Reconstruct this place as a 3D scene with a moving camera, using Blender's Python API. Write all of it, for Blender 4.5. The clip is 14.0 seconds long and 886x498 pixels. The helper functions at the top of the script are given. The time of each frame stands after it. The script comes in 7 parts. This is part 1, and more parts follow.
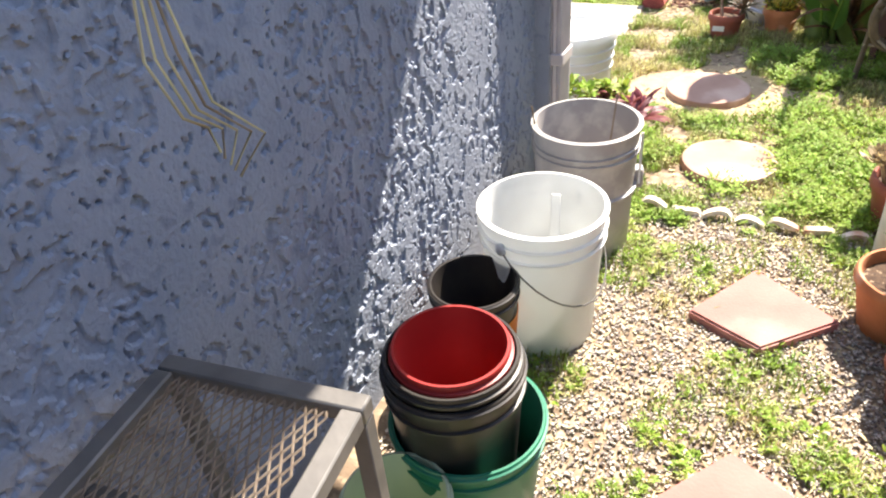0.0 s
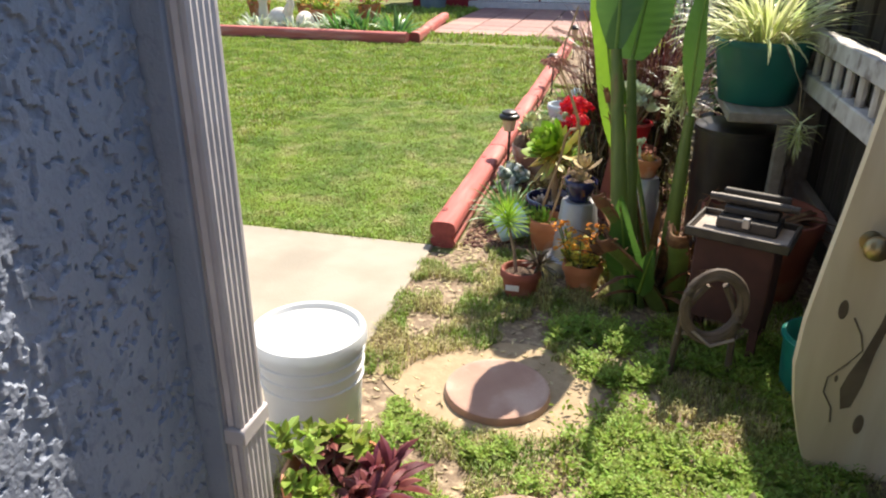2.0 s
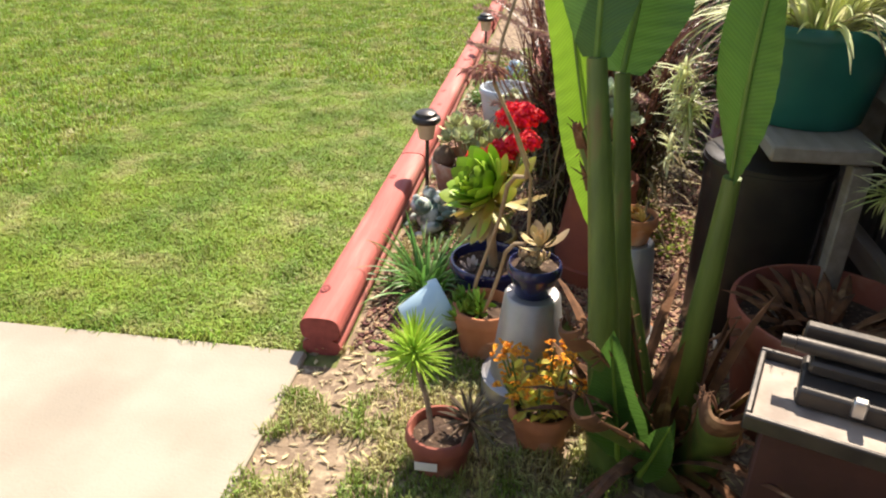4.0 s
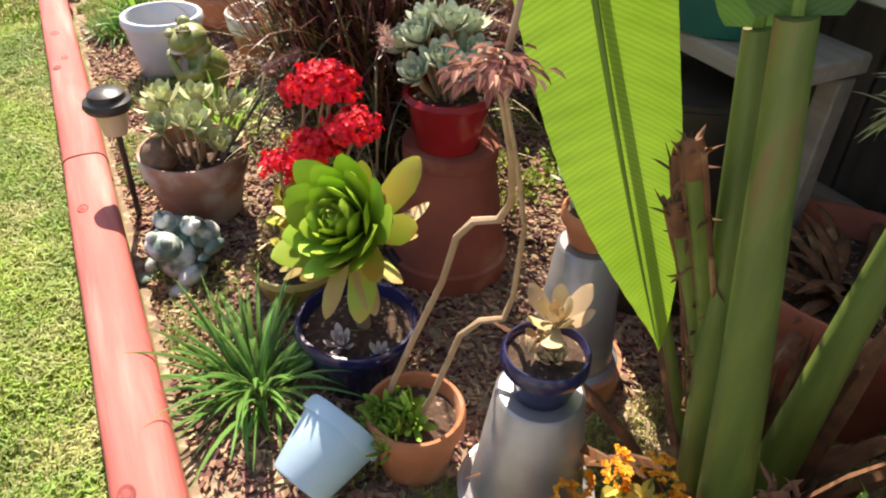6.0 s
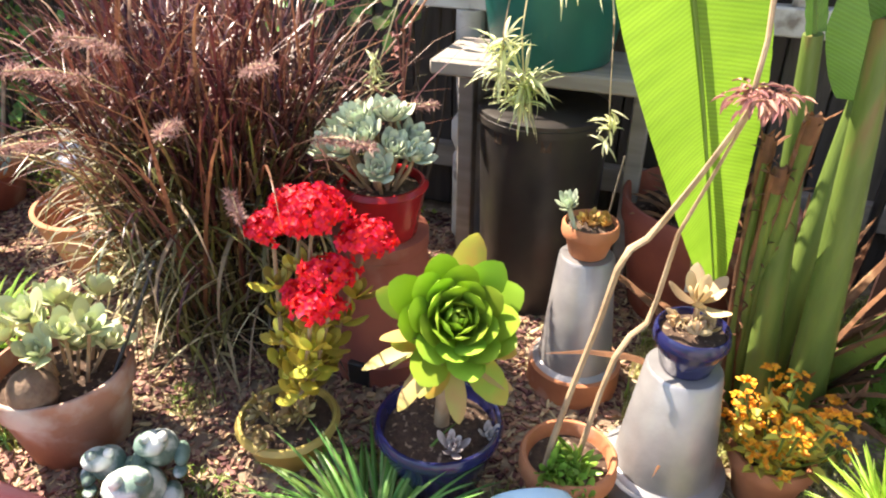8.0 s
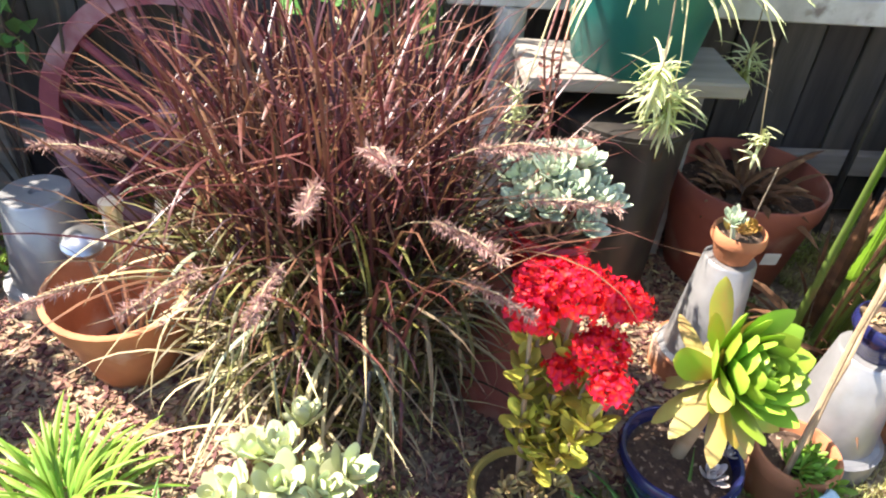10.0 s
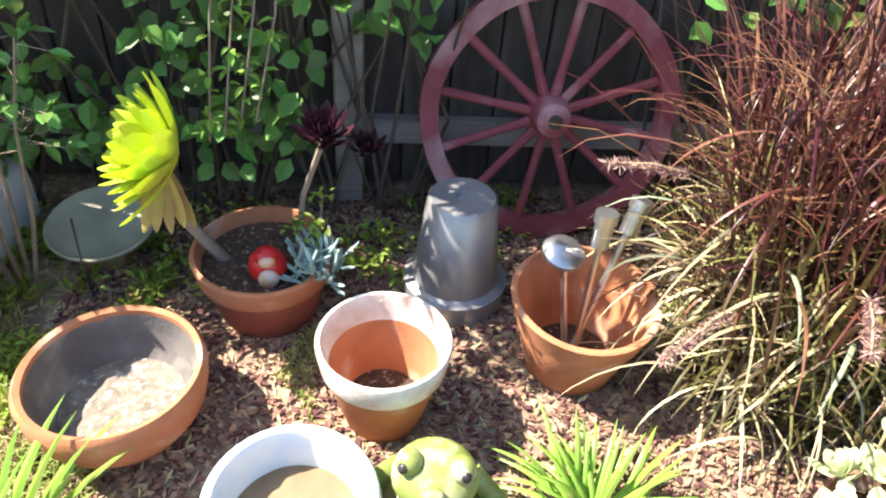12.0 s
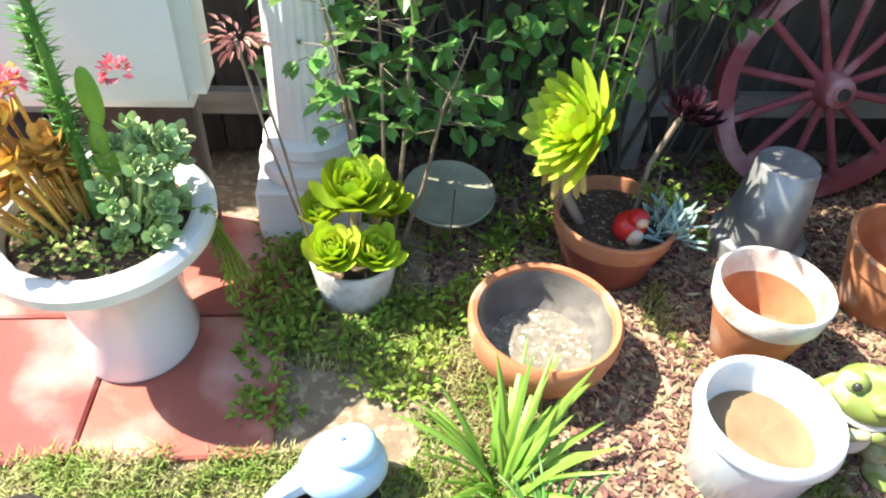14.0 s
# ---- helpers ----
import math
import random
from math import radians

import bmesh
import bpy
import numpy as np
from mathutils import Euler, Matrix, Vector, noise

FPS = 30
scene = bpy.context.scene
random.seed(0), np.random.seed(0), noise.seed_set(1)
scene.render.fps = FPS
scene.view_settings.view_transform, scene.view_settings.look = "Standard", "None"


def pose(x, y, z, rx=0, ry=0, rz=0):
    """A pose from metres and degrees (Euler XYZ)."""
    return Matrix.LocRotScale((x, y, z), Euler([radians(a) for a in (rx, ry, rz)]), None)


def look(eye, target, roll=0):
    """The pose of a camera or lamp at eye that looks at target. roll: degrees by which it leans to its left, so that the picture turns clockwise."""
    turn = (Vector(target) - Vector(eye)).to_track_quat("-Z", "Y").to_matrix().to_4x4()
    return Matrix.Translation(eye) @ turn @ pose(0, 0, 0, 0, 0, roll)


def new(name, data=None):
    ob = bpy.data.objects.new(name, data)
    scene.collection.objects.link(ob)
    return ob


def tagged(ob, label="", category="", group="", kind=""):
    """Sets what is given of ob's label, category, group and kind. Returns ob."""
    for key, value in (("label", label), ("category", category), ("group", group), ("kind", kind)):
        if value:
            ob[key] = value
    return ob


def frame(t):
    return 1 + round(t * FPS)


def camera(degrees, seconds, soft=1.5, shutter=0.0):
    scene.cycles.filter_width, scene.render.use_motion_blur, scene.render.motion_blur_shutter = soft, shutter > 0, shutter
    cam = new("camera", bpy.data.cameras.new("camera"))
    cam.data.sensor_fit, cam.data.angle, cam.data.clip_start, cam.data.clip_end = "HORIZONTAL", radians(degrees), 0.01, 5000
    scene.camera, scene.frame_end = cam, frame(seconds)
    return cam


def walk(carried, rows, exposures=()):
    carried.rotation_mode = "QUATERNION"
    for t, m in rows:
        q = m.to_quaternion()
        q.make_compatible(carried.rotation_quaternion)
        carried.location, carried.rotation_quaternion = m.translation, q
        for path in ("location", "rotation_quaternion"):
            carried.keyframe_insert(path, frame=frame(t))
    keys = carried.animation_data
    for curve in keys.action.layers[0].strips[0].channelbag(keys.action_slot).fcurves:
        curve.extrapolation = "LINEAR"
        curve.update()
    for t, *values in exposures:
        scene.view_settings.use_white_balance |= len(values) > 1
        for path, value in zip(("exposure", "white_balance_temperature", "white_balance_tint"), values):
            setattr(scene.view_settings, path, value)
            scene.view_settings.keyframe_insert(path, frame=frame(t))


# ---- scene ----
cam = camera(64.0, 14.0, soft=2.1)
PATH = [
    (0, (0.706, -0.13, 1.29), (-0.077, 1.312, 0.146), -5.4),
    (0.5, (0.775, 0.121, 1.272), (0.054, 1.615, 0.154), -6.0),
    (1, (0.739, 0.41, 1.314), (0.168, 1.979, 0.213), -2.7),
    (1.5, (0.694, 0.67, 1.303), (0.245, 2.36, 0.332), -0.5),
    (1.8, (0.712, 0.827, 1.345), (0.264, 2.576, 0.484), 0.1),
    (2, (0.707, 0.993, 1.367), (0.262, 2.773, 0.57), 0.4),
    (2.5, (0.72, 1.371, 1.369), (0.29, 3.203, 0.692), 0.4),
    (3, (0.68, 1.76, 1.375), (0.325, 3.618, 0.726), 1.0),
    (3.2, (0.676, 1.884, 1.371), (0.341, 3.739, 0.702), 1.0),
    (5.3, (0.266, 3.023, 1.242), (0.346, 4.553, -0.044), -0.0),
    (5.5, (0.213, 3.122, 1.238), (0.421, 4.697, 0.022), 0.2),
    (6, (0.05, 3.351, 1.223), (0.788, 4.771, 0.024), 1.7),
    (6.5, (-0.094, 3.515, 1.227), (0.999, 4.709, 0.052), 2.3),
    (7, (-0.333, 3.659, 1.24), (0.983, 4.664, 0.119), 1.7),
    (7.2, (-0.423, 3.718, 1.229), (0.968, 4.668, 0.15), 1.4),
    (9.3, (-0.685, 4.754, 1.31), (0.989, 4.747, 0.217), 2.3),
    (9.5, (-0.645, 4.852, 1.35), (1.009, 4.784, 0.228), 3.4),
    (10, (-0.531, 5.112, 1.41), (1.069, 4.943, 0.223), 5.0),
    (10.5, (-0.485, 5.349, 1.351), (1.115, 5.151, 0.168), 5.6),
    (11, (-0.441, 5.68, 1.395), (1.108, 5.465, 0.148), 5.9),
    (11.5, (-0.368, 5.964, 1.4), (1.162, 5.783, 0.125), 5.1),
    (12, (-0.375, 6.244, 1.413), (1.154, 6.072, 0.134), 5.0),
    (12.5, (-0.441, 6.479, 1.446), (1.078, 6.293, 0.159), 4.5),
    (13, (-0.513, 6.681, 1.451), (1.036, 6.557, 0.193), 2.6),
    (13.5, (-0.514, 6.955, 1.483), (1.009, 6.816, 0.193), 2.9),
    (14, (-0.531, 7.241, 1.496), (0.951, 7.07, 0.163), 3.9),
]
walk(cam, [(t, look(eye, target, roll)) for t, eye, target, roll in PATH],
     [(0, 1.8, 6700, 12), (0.6, 1.45, 6750, 13), (1.5, 1.08, 6700, 12), (2.0, 1.0, 6700, 11), (3.2, .98, 6900, 13), (5.3, 1.1, 7100, 15), (6.0, 1.2, 7200, 18),
      (7.2, 1.85, 7200, 17), (9.5, 1.95, 6550, 13), (12.0, 1.88, 6400, 11), (12.8, 1.8, 6350, 9), (13.5, 1.76, 6350, 7), (14.0, 1.66, 6350, 3)])

# ---- light ----
SUN_EL, SUN_AZ = radians(52), radians(14)
world = bpy.data.worlds.new("sky")
scene.world = world
world.use_nodes = True
sky = world.node_tree.nodes.new("ShaderNodeTexSky")
sky.sky_type, sky.sun_disc = "NISHITA", False
sky.sun_elevation, sky.sun_rotation = SUN_EL, SUN_AZ
world.node_tree.links.new(sky.outputs[0], world.node_tree.nodes["Background"].inputs[0])
world.node_tree.nodes["Background"].inputs[1].default_value = 0.12
lamp = bpy.data.lights.new("sun", "SUN")
lamp.energy, lamp.angle, lamp.color = 5.0, radians(0.5), (1.0, 0.925, 0.81)
sun = new("sun", lamp)
sd = Vector((math.sin(SUN_AZ) * math.cos(SUN_EL), math.cos(SUN_AZ) * math.cos(SUN_EL), math.sin(SUN_EL)))
sun.matrix_world = look(sd * 30, (0, 0, 0))


# ---- materials ----
def mat(name, c1, c2=None, scale=20.0, rough=0.8, bump=0.3, bscale=80.0, metal=0.0, leafy=0.0, vary=0.0, island=False,
        spec=0.4, third=None, tscale=4.0, tmin=0.5, tmax=0.65, stretch=(1, 1, 1), detail=4.0):
    m = bpy.data.materials.new(name)
    m.use_nodes = True
    nt = m.node_tree
    N, L = nt.nodes, nt.links
    p = N["Principled BSDF"]
    tc, mp = N.new("ShaderNodeTexCoord"), N.new("ShaderNodeMapping")
    mp.inputs["Scale"].default_value = stretch
    L.new(tc.outputs["Object"], mp.inputs[0])
    n1 = N.new("ShaderNodeTexNoise")
    n1.inputs["Scale"].default_value, n1.inputs["Detail"].default_value = scale, detail
    L.new(mp.outputs[0], n1.inputs["Vector"])
    ramp = N.new("ShaderNodeValToRGB")
    c2 = c2 or tuple(v * 0.7 for v in c1)
    ramp.color_ramp.elements[0].position, ramp.color_ramp.elements[0].color = 0.35, (*c2, 1)
    ramp.color_ramp.elements[1].position, ramp.color_ramp.elements[1].color = 0.65, (*c1, 1)
    L.new(n1.outputs["Fac"], ramp.inputs[0])
    col = ramp.outputs[0]
    if third:
        n3 = N.new("ShaderNodeTexNoise")
        n3.inputs["Scale"].default_value, n3.inputs["Detail"].default_value = tscale, 6
        L.new(mp.outputs[0], n3.inputs["Vector"])
        mr = N.new("ShaderNodeMapRange")
        mr.inputs[1].default_value, mr.inputs[2].default_value = tmin, tmax
        L.new(n3.outputs["Fac"], mr.inputs[0])
        mx = N.new("ShaderNodeMixRGB")
        mx.inputs[2].default_value = (*third, 1)
        L.new(mr.outputs[0], mx.inputs[0])
        L.new(col, mx.inputs[1])
        col = mx.outputs[0]
    if vary:
        hs = N.new("ShaderNodeHueSaturation")
        src = N.new("ShaderNodeObjectInfo").outputs["Random"]
        if island:
            ad = N.new("ShaderNodeMath")
            L.new(N.new("ShaderNodeNewGeometry").outputs["Random Per Island"], ad.inputs[0])
            L.new(src, ad.inputs[1])
            fr = N.new("ShaderNodeMath")
            fr.operation = "FRACT"
            L.new(ad.outputs[0], fr.inputs[0])
            src = fr.outputs[0]
        a = N.new("ShaderNodeMapRange")
        a.inputs[3].default_value, a.inputs[4].default_value = 1 - vary, 1 + vary
        L.new(src, a.inputs[0])
        b = N.new("ShaderNodeMapRange")
        b.inputs[3].default_value, b.inputs[4].default_value = 0.5 - vary * 0.06, 0.5 + vary * 0.06
        L.new(src, b.inputs[0])
        L.new(a.outputs[0], hs.inputs["Value"])
        L.new(b.outputs[0], hs.inputs["Hue"])
        L.new(col, hs.inputs["Color"])
        col = hs.outputs[0]
    L.new(col, p.inputs["Base Color"])
    p.inputs["Roughness"].default_value, p.inputs["Metallic"].default_value = rough, metal
    p.inputs["Specular IOR Level"].default_value = spec
    if bump:
        n2 = N.new("ShaderNodeTexNoise")
        n2.inputs["Scale"].default_value, n2.inputs["Detail"].default_value = bscale, 5
        L.new(mp.outputs[0], n2.inputs["Vector"])
        bp = N.new("ShaderNodeBump")
        bp.inputs["Strength"].default_value, bp.inputs["Distance"].default_value = bump, 0.004
        L.new(n2.outputs["Fac"], bp.inputs["Height"])
        L.new(bp.outputs[0], p.inputs["Normal"])
    if leafy:
        tr, ms = N.new("ShaderNodeBsdfTranslucent"), N.new("ShaderNodeMixShader")
        ms.inputs[0].default_value = leafy
        L.new(col, tr.inputs[0])
        L.new(p.outputs[0], ms.inputs[1])
        L.new(tr.outputs[0], ms.inputs[2])
        L.new(ms.outputs[0], N["Material Output"].inputs[0])
    return m


# The third colour's darker flecks stand in for shade in the stucco's pits.
STUCCO = mat("stucco", (.315, .345, .41), (.27, .30, .365), 7, .9, .8, 110, spec=.15, third=(.23, .26, .325), tscale=24, tmin=.58, tmax=.68)
GUTTER = mat("gutter_paint", (.62, .57, .56), (.5, .46, .46), 9, .5, .1, 60)
TERRA = mat("terracotta", (.50, .205, .095), (.38, .145, .065), 9, .85, .3, 120, third=(.58, .42, .33), tscale=7, tmin=.55, tmax=.72)
TERRA_OLD = mat("weathered_terracotta", (.42, .20, .12), (.30, .15, .10), 8, .9, .35, 100, third=(.52, .44, .38), tscale=7, tmin=.45, tmax=.62)
TERRA_RED = mat("red_clay", (.33, .10, .06), (.24, .07, .05), 7, .8, .2, 90, third=(.40, .22, .16), tscale=5, tmin=.55, tmax=.7)
LIMED = mat("limed_rim", (.76, .71, .63), (.58, .48, .40), 14, .9, .45, 90, third=(.50, .27, .17), tscale=9, tmin=.53, tmax=.66)
WHITE_P = mat("white_plastic", (.84, .86, .86), (.77, .78, .77), 5, .35, .05, 40, leafy=.3)
GREY_P = mat("grey_plastic", (.40, .38, .37), (.32, .30, .30), 5, .55, .15, 60, third=(.5, .48, .45), tscale=10)
BLACK_P = mat("black_plastic", (.025, .022, .022), (.04, .035, .03), 12, .35, .1, 70)
RED_P = mat("red_plastic", (.36, .03, .025), (.28, .02, .02), 6, .4, .05, 40)
ORANGE_P = mat("orange_label", (.75, .22, .02), (.6, .16, .02), 12, .5, 0)
GREEN_P = mat("green_plastic", (.02, .20, .11), (.015, .15, .09), 6, .4, .08, 40)
TEAL_P = mat("teal_plastic", (.015, .26, .20), (.012, .2, .16), 4, .35, .06, 40)
DKGREEN_P = mat("dark_green_plastic", (.02, .16, .13), (.015, .11, .1), 4, .35, .06, 40)
SAGE_P = mat("pale_green_plastic", (.45, .52, .36), (.38, .45, .3), 6, .5, .05, 40)
BLUE_P = mat("pale_blue_plastic", (.42, .60, .68), (.35, .52, .62), 7, .45, .06, 40)
NAVY = mat("navy_glaze", (.012, .014, .06), (.018, .02, .085), 8, .15, .05, 30, spec=.6)
SILVER = mat("silver_paint", (.40, .39, .385), (.27, .265, .265), 7, .38, .2, 60, metal=.5, third=(.40, .17, .09), tscale=5, tmin=.68, tmax=.72)
CREAM = mat("cream_paint", (.72, .68, .60), (.6, .55, .48), 8, .6, .2, 60, third=(.5, .3, .2), tscale=6, tmin=.66, tmax=.72)
GLAZE = mat("pale_glaze", (.62, .66, .68), (.5, .58, .66), 5, .2, .05, 30, third=(.75, .72, .66), tscale=4)
SILT = mat("dried_silt", (.26, .175, .095), (.2, .13, .07), 12, .8, .2, 60)
SOIL = mat("potting_soil", (.09, .055, .035), (.05, .03, .02), 60, .95, .8, 150, third=(.3, .22, .15), tscale=70, tmin=.6, tmax=.65)
CRUST = mat("crumbly_soil", (.25, .21, .165), (.15, .125, .095), 40, .95, .8, 120, third=(.42, .37, .3), tscale=60, tmin=.55, tmax=.65)
DIRTY = mat("grey_crust", (.17, .15, .135), (.11, .1, .09), 14, .9, .4, 100, third=(.26, .23, .19), tscale=8, tmin=.58, tmax=.7)
STEEL = mat("galvanised_steel", (.20, .19, .18), (.14, .135, .13), 14, .55, .1, 90, metal=.5)
MESH_R = mat("rusty_mesh", (.30, .245, .19), (.20, .155, .12), 30, .6, .2, 150, metal=.4)
CHROME = mat("brushed_steel", (.58, .57, .56), (.46, .45, .44), 20, .3, 0, metal=.9)
BRASS = mat("brass", (.42, .33, .17), (.35, .27, .14), 20, .35, .05, 60, metal=.85)
LOG = mat("red_stained_log", (.52, .14, .115), (.41, .10, .082), 3, .75, .5, 14, stretch=(.7, 7, 7), third=(.57, .27, .225), tscale=2, tmin=.48, tmax=.72)
# Log stain darkened to hold the end faces' shade; also colours the knots.
LOG_END = mat("log_end_grain", (.30, .07, .06), (.22, .05, .045), 40, .8, .3, 60)
FENCE = mat("grey_fence_board", (.085, .072, .063), (.05, .042, .037), 5, .9, .6, 40, stretch=(5, 5, .6), vary=.3)
RAILW = mat("weathered_rail", (.33, .29, .25), (.24, .21, .18), 5, .85, .5, 40, stretch=(6, .6, 6))
PLY = mat("plywood_gate", (.74, .61, .40), (.66, .53, .33), 2.2, .6, .12, 30, stretch=(5, 5, .7), third=(.78, .67, .48), tscale=1.4)
PLY_DARK = mat("dark_knot", (.12, .085, .055), (.2, .15, .09), 9, .6, .1, 40)
BARN = mat("barn_red", (.34, .02, .03), (.26, .015, .02), 5, .7, .2, 40, stretch=(4, 4, .5))
BARNW = mat("white_trim", (.78, .76, .74), (.68, .66, .64), 5, .7, .2, 40)
CONC = mat("concrete", (.37, .325, .26), (.31, .27, .21), 3.5, .85, .4, 140, third=(.27, .235, .185), tscale=2.2, tmin=.5, tmax=.74, detail=9)
STONE_T = mat("pink_stepping_stone", (.42, .27, .205), (.35, .21, .16), 7, .85, .3, 120, third=(.5, .36, .29), tscale=5)
TILE_T = mat("pink_paver", (.42, .175, .15), (.34, .14, .12), 8, .85, .3, 130, third=(.46, .23, .20), tscale=4)
BRICK_T = mat("red_paver", (.34, .09, .075), (.26, .07, .06), 5, .88, .5, 90, third=(.48, .25, .22), tscale=4, tmin=.48, tmax=.68, vary=.2, detail=8)
PATHT = mat("patio_paver", (.42, .25, .21), (.34, .2, .17), 6, .85, .2, 60, vary=.15)
MULCH = mat("mulch_chip", (.32, .175, .13), (.18, .09, .066), 15, .9, .2, 120, vary=.75, island=True)
GRAVELM = mat("pale_gravel", (.44, .39, .34), (.31, .27, .235), 20, .9, .2, 120, vary=.55, island=True)
GROUND = mat("garden_soil", (.27, .20, .135), (.17, .12, .08), 9, .95, .8, 90, third=(.42, .33, .22), tscale=30)
SANDY = mat("sandy_soil", (.42, .32, .20), (.34, .25, .15), 20, .95, .5, 130)
LAWNM = mat("lawn_soil", (.17, .19, .055), (.10, .12, .034), 12, .95, .6, 60, third=(.27, .25, .11), tscale=3)
GRASS = mat("lawn_blade", (.33, .43, .06), (.20, .30, .042), 2.6, .5, 0, leafy=.35, vary=.5, island=True, third=(.47, .46, .17), tscale=5, tmin=.5, tmax=.7)
GRASS_W = mat("wild_grass", (.26, .34, .06), (.18, .26, .04), 3, .55, 0, leafy=.35, vary=.5, island=True, third=(.46, .40, .18), tscale=5, tmin=.42, tmax=.6)
WEED = mat("weed_leaf", (.32, .41, .06), (.22, .31, .045), 8, .6, 0, leafy=.4, vary=.45, island=True)
LACY = mat("lacy_weed_leaf", (.33, .44, .075), (.22, .33, .05), 8, .6, 0, leafy=.4, vary=.4, island=True)
AGAP = mat("strap_leaf", (.16, .32, .065), (.10, .235, .045), 6, .4, 0, leafy=.3, vary=.4, island=True)
STRAPL = mat("light_strap_leaf", (.30, .47, .075), (.21, .37, .05), 6, .42, 0, leafy=.35, vary=.3, island=True)
VARIEG = mat("striped_leaf", (.80, .79, .50), (.52, .60, .22), 9, .45, 0, leafy=.4, vary=.3, island=True)
PALE_SUC = mat("pale_succulent", (.58, .63, .45), (.46, .54, .38), 14, .55, .05, 40, leafy=.15, vary=.25, island=True)
KALA = mat("felt_leaf", (.64, .67, .38), (.50, .55, .29), 12, .7, .1, 80, leafy=.15, vary=.3, island=True)
AEON = mat("bright_rosette_leaf", (.40, .57, .065), (.28, .47, .04), 6, .42, .03, 40, leafy=.35, vary=.25, island=True)
AEONY = mat("yellow_rosette_leaf", (.76, .82, .11), (.60, .72, .075), 6, .42, .03, 40, leafy=.5, vary=.25, island=True)
AEONR = mat("red_tipped_leaf", (.50, .34, .08), (.42, .22, .07), 20, .45, .03, 40, leafy=.25, vary=.3, island=True)
DARKAEO = mat("dark_rosette_leaf", (.05, .015, .025), (.03, .01, .015), 10, .3, 0, vary=.3, island=True)
REDF = mat("red_petal", (.88, .015, .04), (.78, .01, .03), 40, .6, .1, 150, leafy=.3, vary=.15, island=True)
ORANGEF = mat("orange_petal", (.85, .42, .03), (.8, .3, .02), 30, .6, 0, leafy=.3, vary=.25, island=True)
PINKF = mat("pink_petal", (.75, .22, .25), (.65, .12, .18), 30, .6, 0, leafy=.3, vary=.25, island=True)
GOLDLEAF = mat("golden_leaf", (.64, .53, .10), (.52, .48, .08), 16, .5, 0, leafy=.35, vary=.4, island=True)
ORLEAF = mat("orange_leaf", (.74, .50, .15), (.62, .36, .09), 16, .55, 0, leafy=.35, vary=.35, island=True)
def veined(m, depth):
    """Adds the close side veins of a paddle leaf, which follow the leaf's own vein attribute."""
    nt = m.node_tree
    N, L = nt.nodes, nt.links
    p = N["Principled BSDF"]
    at, wv, mr = N.new("ShaderNodeAttribute"), N.new("ShaderNodeTexWave"), N.new("ShaderNodeMapRange")
    at.attribute_name = "veins"
    wv.inputs["Scale"].default_value, wv.inputs["Distortion"].default_value, wv.inputs["Detail Scale"].default_value = 36, 1.6, 2
    mr.inputs[3].default_value, mr.inputs[4].default_value = 1 - depth, 1 + depth * .5
    hs = N.new("ShaderNodeHueSaturation")
    src = p.inputs["Base Color"].links[0].from_socket
    users = [k.to_socket for k in src.links]
    L.new(at.outputs["Vector"], wv.inputs["Vector"])
    L.new(wv.outputs["Fac"], mr.inputs[0])
    L.new(mr.outputs[0], hs.inputs["Value"])
    L.new(src, hs.inputs["Color"])
    for u in users:
        L.new(hs.outputs[0], u)
    bp = N.new("ShaderNodeBump")
    bp.inputs["Strength"].default_value, bp.inputs["Distance"].default_value = .25, .002
    L.new(wv.outputs["Fac"], bp.inputs["Height"])
    L.new(p.inputs["Normal"].links[0].from_socket, bp.inputs["Normal"])
    L.new(bp.outputs[0], p.inputs["Normal"])
    return m


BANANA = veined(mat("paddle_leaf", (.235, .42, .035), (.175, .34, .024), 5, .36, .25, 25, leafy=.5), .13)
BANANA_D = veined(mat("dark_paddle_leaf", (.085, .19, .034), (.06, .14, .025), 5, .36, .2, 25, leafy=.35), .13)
MIDRIB = mat("leaf_midrib", (.20, .33, .05), (.15, .26, .04), 12, .4, .1, 50, leafy=.25)
STALK = mat("leaf_stalk", (.125, .185, .038), (.085, .13, .028), 10, .45, .2, 60, stretch=(3, 3, .6), third=(.17, .10, .045), tscale=5, tmin=.6, tmax=.74)
STUB = mat("dry_stub", (.19, .085, .038), (.085, .04, .02), 22, .9, .5, 60, third=(.32, .19, .095), tscale=14, tmin=.6, tmax=.7)
WOODST = mat("woody_stem", (.40, .29, .18), (.3, .2, .11), 20, .85, .4, 90)
TWIG = mat("grey_twig", (.30, .23, .17), (.2, .15, .11), 20, .85, .4, 90)
STRAW = mat("straw", (.58, .49, .30), (.42, .34, .19), 8, .7, 0, leafy=.2, vary=.45, island=True)
FGREEN = mat("grass_olive", (.16, .13, .042), (.075, .062, .022), 8, .5, 0, leafy=.2, vary=.7, island=True)
FRED = mat("grass_burgundy", (.16, .05, .04), (.08, .026, .024), 8, .33, 0, leafy=.2, vary=.8, island=True)
PLUME = mat("pink_plume", (.50, .32, .27), (.38, .22, .2), 60, .9, 0, leafy=.3, vary=.3, island=True)
VINEST = mat("vine_stem", (.11, .085, .062), (.07, .055, .04), 20, .9, .4, 90)
IVY = mat("ivy_leaf", (.16, .29, .065), (.11, .21, .045), 8, .4, 0, leafy=.35, vary=.5, island=True)
ROSEL = mat("rose_leaf", (.19, .35, .09), (.14, .27, .07), 8, .28, 0, leafy=.35, vary=.35, island=True)
